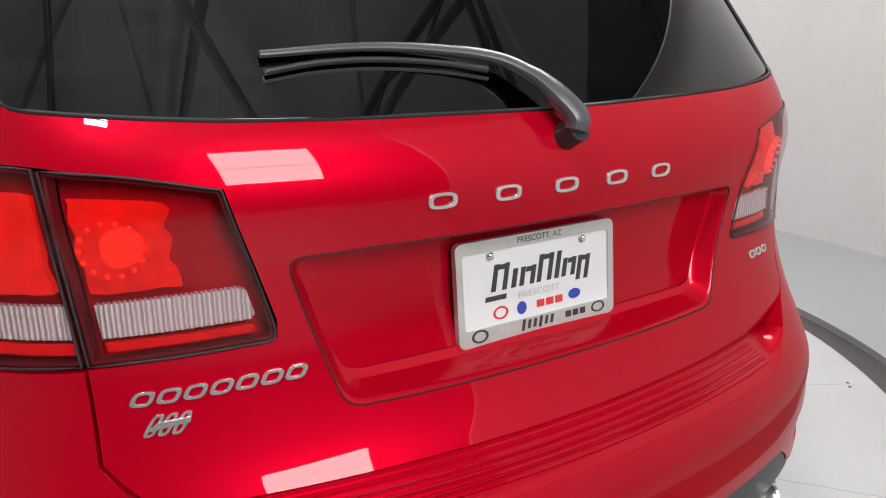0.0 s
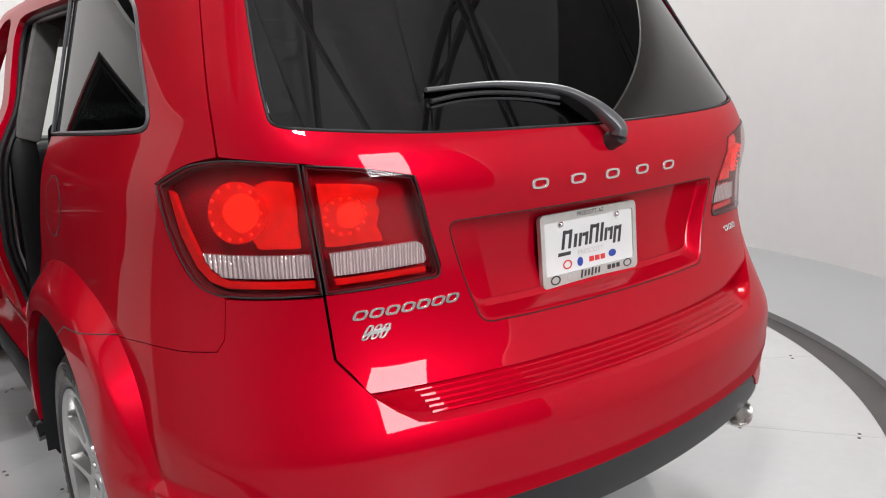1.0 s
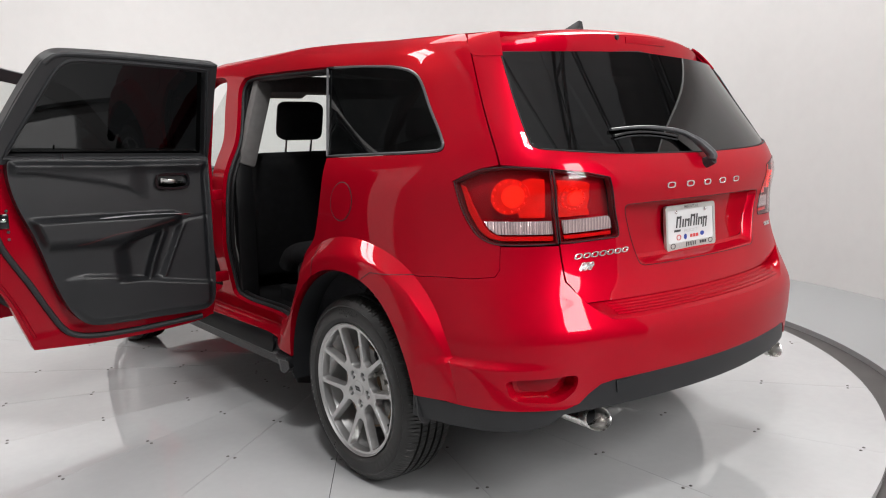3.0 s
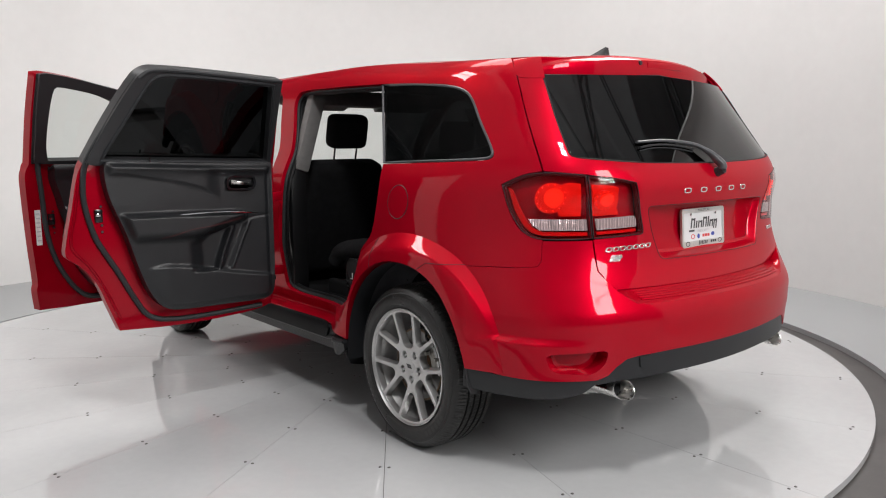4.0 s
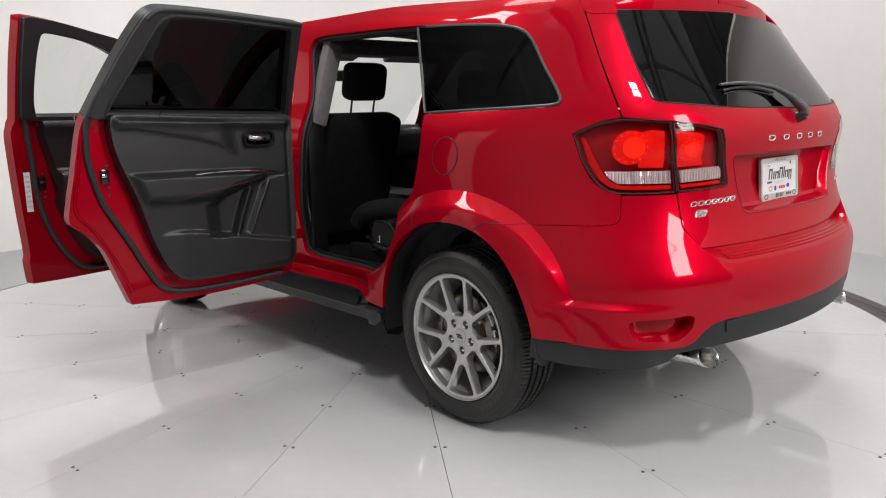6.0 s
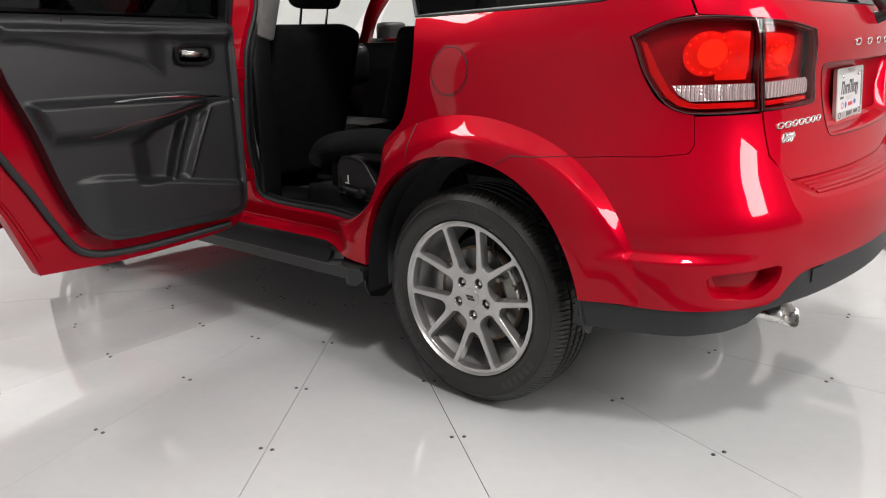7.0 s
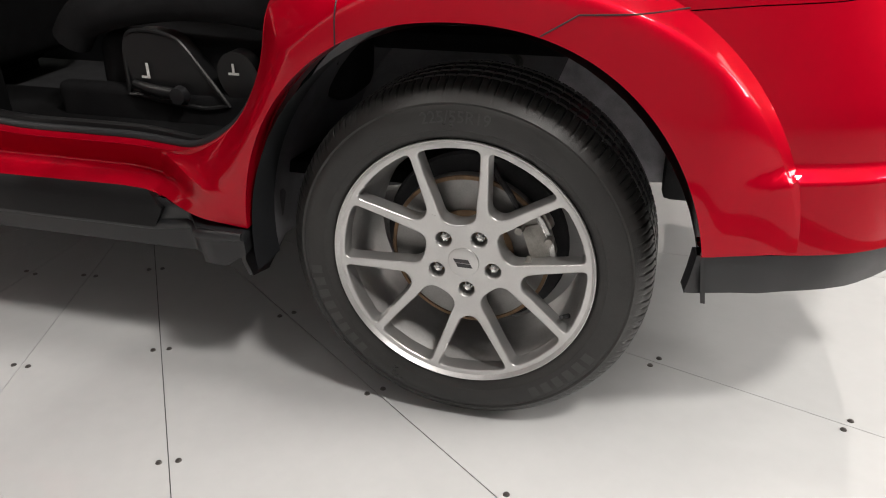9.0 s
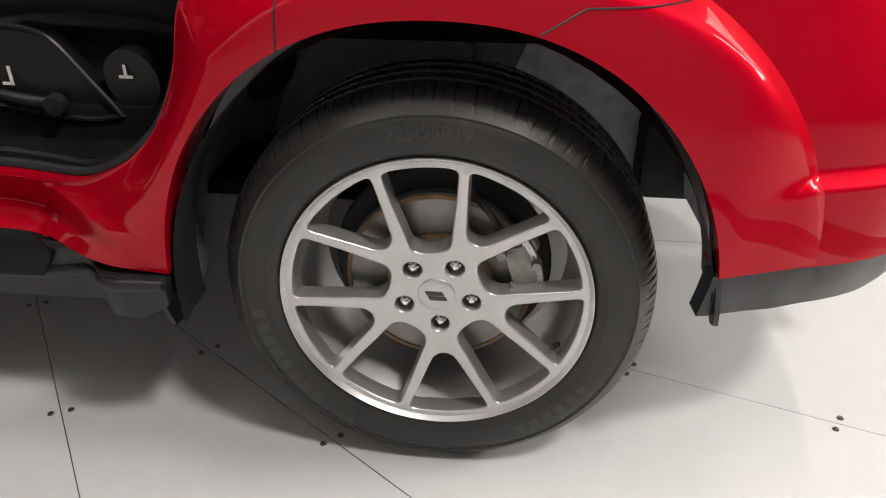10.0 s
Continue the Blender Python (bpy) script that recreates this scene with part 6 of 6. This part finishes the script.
def rear_door():
    outline = spline([(0.085, 1.680, 1), (0.46, 1.700), (0.70, 1.706), (0.765, 1.698), (0.815, 1.660), (0.93, 1.47), (1.032, 1.268, 1), (1.052, 1.22), (1.086, 1.06), (1.118, 0.915), (1.123, 0.862), (1.103, 0.836), (1.06, 0.803), (1.00, 0.724), (0.955, 0.608), (0.908, 0.482, 1), (0.645, 0.468), (0.37, 0.474), (0.17, 0.495), (0.115, 0.53), (0.105, 0.70), (0.085, 1.0), (0.080, 1.25)], 5)
    window = spline([(0.135, 1.648, 1), (0.45, 1.666), (0.66, 1.670), (0.715, 1.662), (0.755, 1.630), (0.86, 1.455), (0.955, 1.292, 1), (0.125, 1.268, 1)], 5)
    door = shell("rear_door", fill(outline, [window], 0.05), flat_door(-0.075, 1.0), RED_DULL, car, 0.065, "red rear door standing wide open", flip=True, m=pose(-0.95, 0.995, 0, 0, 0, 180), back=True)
    # outer skin bulging beyond the shell
    low = spline([(0.085, 1.26, 1), (1.020, 1.268, 1), (1.038, 1.20), (1.068, 1.06), (1.098, 0.915), (1.102, 0.870), (1.085, 0.848), (1.04, 0.812), (0.982, 0.735), (0.935, 0.615), (0.890, 0.492, 1), (0.645, 0.478), (0.37, 0.484), (0.11, 0.505, 1)], 5)
    shell("outer_skin", fill(low, (), 0.06), skin_bulge, RED, door, 0.010, "red outer door skin", back=True)
    frame_loop = spline([(0.088, 1.676, 1), (0.46, 1.696), (0.70, 1.702), (0.762, 1.694), (0.811, 1.657), (0.926, 1.468), (1.022, 1.278, 1), (0.95, 1.268), (0.11, 1.255, 1)], 5)
    hole = inset(window, 0.006)
    shell("frame_edge", fill(inset(frame_loop, -0.005), [hole], 0.05), flat_door(-0.068, 1.0), BLACK, door, 0.074, "black window frame edge", flip=True)
    shell("window_frame", fill(frame_loop, [hole], 0.05), flat_door(-0.045, 1.0), BLACK, door, 0.035, "black inner window frame", flip=True)
    shell("window", fill(inset(window, -0.012), (), 0.08), flat_door(-0.095, 1.0), INNER_TINT, door, 0.004, "dark tinted rear door window", flip=True)
    q = np.array(inset(window, -0.004))
    a, _ = flat_door(-0.045, 1.0)(q)
    part("window_seal", tube(a, 0.008, 8, closed=True), RUBBER, door)
    trim = spline([(0.125, 1.262, 1), (0.50, 1.268), (0.930, 1.284), (0.950, 1.270), (0.952, 1.20), (0.932, 1.104), (0.875, 0.955), (0.822, 0.775), (0.770, 0.645), (0.715, 0.580), (0.65, 0.560), (0.40, 0.556), (0.20, 0.556), (0.150, 0.575), (0.130, 0.63), (0.125, 0.90)], 5)
    rim = np.concatenate([np.linspace(a, b, max(2, int(math.dist(a, b) / 0.004)), endpoint=False) for a, b in zip(trim, trim[1:] + trim[:1])])

    def relief(p):
        near = np.min(np.hypot(p[:, None, 0] - rim[None, :, 0], p[:, None, 1] - rim[None, :, 1]), 1)
        return rear_trim(p) * smoothstep(0.004, 0.035, near)
    shell("door_trim", fill(trim, (), 0.0075), flat_door(0.0, 0, relief), TRIM, door, 0.075, "black moulded door trim with armrest and pocket", flip=True)
    # chrome spear over the armrest, handle, lock pin, latch, seals
    spear = [(0.635 - 0.40 * k, 0.048 + 0.004 * math.sin(math.pi * k), 1.026 - 0.012 * k + 0.008 * math.sin(math.pi * k)) for k in np.linspace(0, 1, 14)]
    part("chrome_spear", tube(spear, [0.0015] + [0.0042] * 12 + [0.0015], 8), CHROME, door, "thin chrome trim spear")
    door_handle_set(door, 0.305, 1.165, 0.012)
    part("lock_pin", tube([(0.745, -0.01, 1.27), (0.745, -0.01, 1.30)], 0.004, 8), CHROME, door)
    latch(door, 0.972, 1.035, -0.075)
    outer_path = spline([(0.80, 1.655), (0.92, 1.462), (1.012, 1.29), (1.030, 1.20), (1.031, 1.093), (0.995, 0.940), (0.950, 0.850), (0.897, 0.755), (0.832, 0.626), (0.775, 0.540), (0.69, 0.508), (0.50, 0.500), (0.18, 0.512)], 4, False)
    a, _ = flat_door(-0.066, 1.0)(np.array(outer_path))
    seal(door, a, 0.013)
    top = spline([(0.10, 1.672), (0.46, 1.690), (0.70, 1.695), (0.758, 1.687), (0.80, 1.655)], 4, False)
    a, _ = flat_door(-0.05, 1.0)(np.array(top))
    seal(door, a, 0.011)
    # creased flange between seal and edge
    fl = spline([(1.048, 1.19), (1.072, 1.05), (1.096, 0.90), (1.03, 0.81), (0.968, 0.70), (0.900, 0.535)], 4, False)
    a, _ = flat_door(-0.074, 1.0)(np.array(fl))
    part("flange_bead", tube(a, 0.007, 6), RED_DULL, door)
    stitch = spline([(0.72, 0.918), (0.675, 0.926), (0.58, 0.952), (0.46, 0.965), (0.315, 0.992)], 16, False)
    a, _ = flat_door(0.0005, 0, rear_trim)(np.array(stitch))
    part("stitching", tube(a, 0.0012, 5), STITCH, door)
    for z in (0.68, 1.08):
        boxed("hinge", (0.050, -0.115, z), (0.07, 0.03, 0.05), RED_DULL, door, 0.008)
    part("outer_handle", tube([(0.86, -0.165, 1.10), (0.90, -0.195, 1.11), (1.00, -0.195, 1.11), (1.04, -0.165, 1.10)], 0.013, 10), RED, door, "red outer pull handle")
    return door


STITCH = material("dark_red_stitching", (0.10, 0.012, 0.012), 0.7, scale=60.0, vary=0.2)
rear_door()


def front_trim(p):
    s, z = p[:, 0], p[:, 1]
    return 0.018 * np.exp(-((z - 1.235) / 0.03) ** 2) + 0.05 * smoothstep(1.03, 1.0, z) * smoothstep(0.86, 0.92, z) * smoothstep(0.25, 0.35, s) - 0.012 * np.exp(-((z - 0.74) / 0.012) ** 2)


def front_door():
    outline = spline([(0.05, 1.20, 1), (0.20, 1.35), (0.42, 1.575), (0.55, 1.650), (0.75, 1.690), (0.90, 1.718), (1.06, 1.735), (1.110, 1.728, 1), (1.120, 1.53), (1.120, 1.262, 1), (1.140, 1.215), (1.143, 1.15), (1.131, 0.842), (1.117, 0.622), (1.125, 0.585), (1.116, 0.478, 1), (0.90, 0.470), (0.20, 0.468), (0.06, 0.50), (0.03, 0.75)], 5)
    window = spline([(0.20, 1.275, 1), (0.48, 1.510), (0.62, 1.588), (0.755, 1.636), (0.92, 1.664), (1.0, 1.668), (1.025, 1.650), (1.045, 1.53), (1.052, 1.36), (1.038, 1.275, 1)], 5)
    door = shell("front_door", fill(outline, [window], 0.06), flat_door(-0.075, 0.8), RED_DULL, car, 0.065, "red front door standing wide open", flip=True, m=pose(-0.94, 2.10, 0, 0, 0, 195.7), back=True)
    low = spline([(0.04, 1.22, 1), (1.096, 1.25, 1), (1.112, 1.15), (1.102, 0.842), (1.090, 0.622), (1.092, 0.490, 1), (0.90, 0.480), (0.20, 0.478), (0.03, 0.51)], 5)
    shell("outer_skin", fill(low, (), 0.08), skin_bulge, RED, door, 0.010, "red outer door skin", back=True)
    frame_loop = spline([(0.10, 1.245, 1), (0.22, 1.36), (0.43, 1.572), (0.56, 1.645), (0.75, 1.684), (0.90, 1.711), (1.055, 1.728), (1.098, 1.722, 1), (1.106, 1.53), (1.104, 1.27, 1)], 5)
    shell("frame_edge", fill(inset(frame_loop, -0.005), [inset(window, 0.005)], 0.05), flat_door(-0.068, 0.8), BLACK, door, 0.074, "black window frame edge", flip=True)
    shell("window_frame", fill(frame_loop, [inset(window, 0.005)], 0.05), flat_door(-0.045, 0.8), BLACK, door, 0.035, "black inner window frame", flip=True)
    shell("window", fill(inset(window, -0.01), (), 0.08), flat_door(-0.095, 0.8), CLEAR, door, 0.004, "clear front door window", flip=True)
    trim = spline([(0.10, 1.255, 1), (1.03, 1.262, 1), (1.02, 1.18), (0.985, 1.05), (0.965, 0.86), (0.91, 0.72), (0.84, 0.60), (0.76, 0.545), (0.40, 0.535), (0.14, 0.55), (0.09, 0.70)], 5)
    shell("door_trim", fill(trim, (), 0.02), flat_door(0.0, 0, front_trim), TRIM, door, 0.075, "black moulded door trim", flip=True)
    path = spline([(1.085, 1.70), (1.088, 1.53), (1.078, 1.27), (1.065, 1.10), (1.055, 0.92), (1.02, 0.76), (0.95, 0.62), (0.87, 0.53), (0.78, 0.505), (0.40, 0.498), (0.12, 0.50)], 4, False)
    a, _ = flat_door(-0.066, 0.8)(np.array(path))
    seal(door, a, 0.014)
    latch(door, 1.022, 0.965, -0.075)
    boxed("door_sticker", (1.092, -0.0735, 0.925), (0.030, 0.002, 0.19), LABEL, door, 0.0, "white printed sticker on the door edge")
    for k in range(7):
        boxed("sticker_line", (1.092, -0.0722, 0.855 + k * 0.024), (0.020, 0.001, 0.006), INK_GREY, door, 0.0)
    door_handle_set(door, 0.33, 1.16, 0.012)
    part("lock_pin", tube([(0.86, -0.01, 1.25), (0.86, -0.01, 1.285)], 0.004, 8), CHROME, door)
    bm = bmesh.new()
    box(bm, (0, 0, 0), (0.15, 0.22, 0.16), 0.045, seg=3)
    part("door_mirror", bm, RED, door, "red door mirror", m=pose(0.16, -0.27, 1.30))
    boxed("mirror_stalk", (0.14, -0.15, 1.25), (0.06, 0.10, 0.05), BLACK, door, 0.012)
    return door


front_door()
# dark seal along the open door frame, and the far door mirror
frame_line = [(1.630, 1.138), (1.668, 0.95), (1.760, 0.855), (1.792, 0.745), (1.833, 0.661), (1.880, 0.608), (1.951, 0.565), (2.03, 0.540), (2.3, 0.533), (2.53, 0.540), (2.615, 0.58), (2.59, 0.80), (2.578, 1.0), (2.58, 1.226), (2.635, 1.48), (2.675, 1.60), (2.64, 1.648), (2.3, 1.652), (1.86, 1.642)]
a, _ = on_skin(-0.030, flared=False)(np.array(spline(frame_line, 8, False)))
b, _ = on_skin(-0.052, flared=False)(np.array(spline(frame_line, 8, False)))
part("jamb_trim", tube(b, 0.012, 8), INNER_BLACK, left_side, "black plastic jamb trim")
part("opening_seal", tube(a, 0.010, 10), RUBBER, left_side, "black rubber seal round the door opening")
bm = bmesh.new()
box(bm, (0, 0, 0), (0.20, 0.12, 0.15), 0.04, seg=3)
part("door_mirror", bm, BLACK, car, "black-backed far door mirror", m=pose(1.02, 2.22, 1.22))
boxed("mirror_stalk", (0.90, 2.22, 1.17), (0.10, 0.06, 0.05), BLACK, car, 0.012)

# ---- cabin ----


def cushion(size, bevel, bulge=0.0):
    """A padded block with rounded edges."""
    bm = bmesh.new()
    made = box(bm, (0, 0, 0), size, bevel, seg=4)
    for v in bm.verts:
        x, y, z = (2 * v.co[i] / size[i] for i in range(3))
        v.co.y += math.copysign(bulge * max(0, 1 - x * x) * max(0, 1 - z * z), v.co.y) if abs(y) > 0.5 else 0
    return bm


def seat(x, y, wide, back_top, head, parent):
    """A car seat: cushion, leaning backrest, headrest on two chrome posts. y: the backrest's foot."""
    st = part("seat", cushion((wide, 0.52, 0.16), 0.05, 0.0), CLOTH, parent, "black cloth car seat", m=pose(x, y + 0.28, 0.62, 4))
    h = back_top - 0.62
    part("backrest", cushion((wide, 0.15, h), 0.06, 0.02), CLOTH, st, "black cloth backrest", m=pose(0, -0.30 - 0.10, h / 2 - 0.02, 14))
    top_y = -0.30 - 0.10 - math.sin(radians(14)) * h / 2
    if head:
        hy, hz = top_y - 0.02, back_top - 0.62 + head
        part("headrest", cushion((0.25, 0.11, 0.20), 0.05, 0.012), CLOTH, st, "black padded headrest", m=pose(0, hy, hz, 8))
        for dx in (-0.075, 0.075):
            part("headrest_post", tube([(dx, top_y + 0.01, back_top - 0.68), (dx, hy + 0.005, hz - 0.06)], 0.006, 8), CHROME, st, "chrome headrest post")
    boxed("seat_base", (0, 0, -0.14), (wide * 0.9, 0.46, 0.16), INNER_BLACK, st, 0.02, "black plastic seat base")
    return st


seat(-0.455, 1.52, 0.50, 1.325, 0.145, car)
seat(0.40, 1.52, 0.50, 1.31, 0.13, car)
seat(-0.37, 0.47, 0.56, 1.24, 0.0, car)
seat(0.30, 0.47, 0.74, 1.24, 0.0, car)
# seat side cover with its recliner lever, knob and two moulded symbols
def seat_side(p):
    return np.stack([-0.690 - 0.012 * smoothstep(0.60, 0.70, p[:, 1]) * smoothstep(0.76, 0.70, p[:, 1]), p[:, 0], p[:, 1]], 1), np.tile([-1.0, 0.0, 0.0], (len(p), 1))


COVER = spline([(0.892, 0.585, 1), (0.886, 0.690), (0.868, 0.728), (0.830, 0.736), (0.770, 0.729), (0.735, 0.712), (0.690, 0.655), (0.628, 0.570, 1), (0.70, 0.560)], 5)
cover = shell("seat_side_cover", fill(COVER, (), 0.02), seat_side, INNER_BLACK, car, 0.05, "black plastic seat side cover", flip=True)
part("cover_rim", tube([(-0.694, y, z) for y, z in COVER], 0.006, 8, closed=True), INNER_BLACK, cover)
hinge = [(0.595 + 0.052 * math.cos(a), 0.640 + 0.060 * math.sin(a)) for a in np.linspace(0, 2 * math.pi, 28, endpoint=False)]
shell("hinge_cover", fill(hinge, (), 0.03), seat_side, INNER_BLACK, cover, 0.04, "round black hinge cover", flip=True)
part("cushion_side", cushion((0.05, 0.62, 0.13), 0.024), CLOTH, cover, "black cloth seat cushion side", m=pose(-0.668, 0.80, 0.535))
part("side_bolster", tube([(-0.665, y, z) for y, z in spline([(0.34, 0.70), (0.46, 0.775), (0.62, 0.805), (0.80, 0.80), (1.00, 0.755), (1.06, 0.69)], 6, False)], [0.03] + [0.052] * 29 + [0.03], 14, flat=0.9), CLOTH, cover, "padded seat side bolster")
part("recline_lever", tube([(-0.70, 0.872, 0.612), (-0.708, 0.83, 0.604), (-0.708, 0.79, 0.597), (-0.704, 0.745, 0.592)], [0.009, 0.013, 0.015, 0.014], 10), INNER_BLACK, cover, "black seat lever")
bm = bmesh.new()
bmesh.ops.create_cone(bm, cap_ends=True, segments=24, radius1=0.022, radius2=0.019, depth=0.02)
part("recline_knob", bm, BLACK, cover, m=pose(-0.712, 0.747, 0.593, 0, -90))
boxed("symbol", (-0.7035, 0.826, 0.645), (0.002, 0.006, 0.036), LABEL, cover, 0.0, "white moulded seat symbol")
boxed("symbol", (-0.7035, 0.836, 0.630), (0.002, 0.018, 0.005), LABEL, cover, 0.0)
boxed("symbol", (-0.7035, 0.60, 0.650), (0.002, 0.026, 0.005), LABEL, cover, 0.0)
boxed("symbol", (-0.7035, 0.60, 0.662), (0.002, 0.005, 0.022), LABEL, cover, 0.0)
boxed("carpet", (0, 1.20, 0.462), (1.52, 2.30, 0.03), CARPET, car, 0.004, "black cabin carpet")
boxed("load_floor", (0, -0.20, 0.72), (1.20, 1.00, 0.04), CLOTH, car, 0.01, "black load-space floor")
bm = cushion((1.50, 0.42, 0.26), 0.08)
part("dashboard", bm, TRIM, car, "black dashboard", m=pose(0, 2.34, 1.04))
part("firewall", cushion((1.50, 0.10, 0.62), 0.03), LINER, car, m=pose(0, 2.42, 0.74))
wheel_ring = [(-0.38 + 0.185 * math.cos(a), 2.03 + 0.07 * math.sin(a), 1.06 + 0.172 * math.sin(a)) for a in np.linspace(0, 2 * math.pi, 32, endpoint=False)]
steer = part("steering_wheel", tube(wheel_ring, 0.016, 10, closed=True), BLACK, car, "black steering wheel")
boxed("steering_hub", (-0.38, 2.05, 1.06), (0.15, 0.06, 0.12), BLACK, steer, 0.03)
part("steering_spoke", tube([(-0.55, 2.03, 1.05), (-0.21, 2.03, 1.05)], 0.016, 8, flat=0.5), STEEL, steer, "bright steering wheel spoke")
boxed("centre_console", (0, 1.75, 0.62), (0.26, 0.90, 0.34), TRIM, car, 0.04, "black centre console")
part("inner_mirror", cushion((0.22, 0.03, 0.07), 0.012), BLACK, car, "black inner mirror", m=pose(0, 2.0, 1.50))
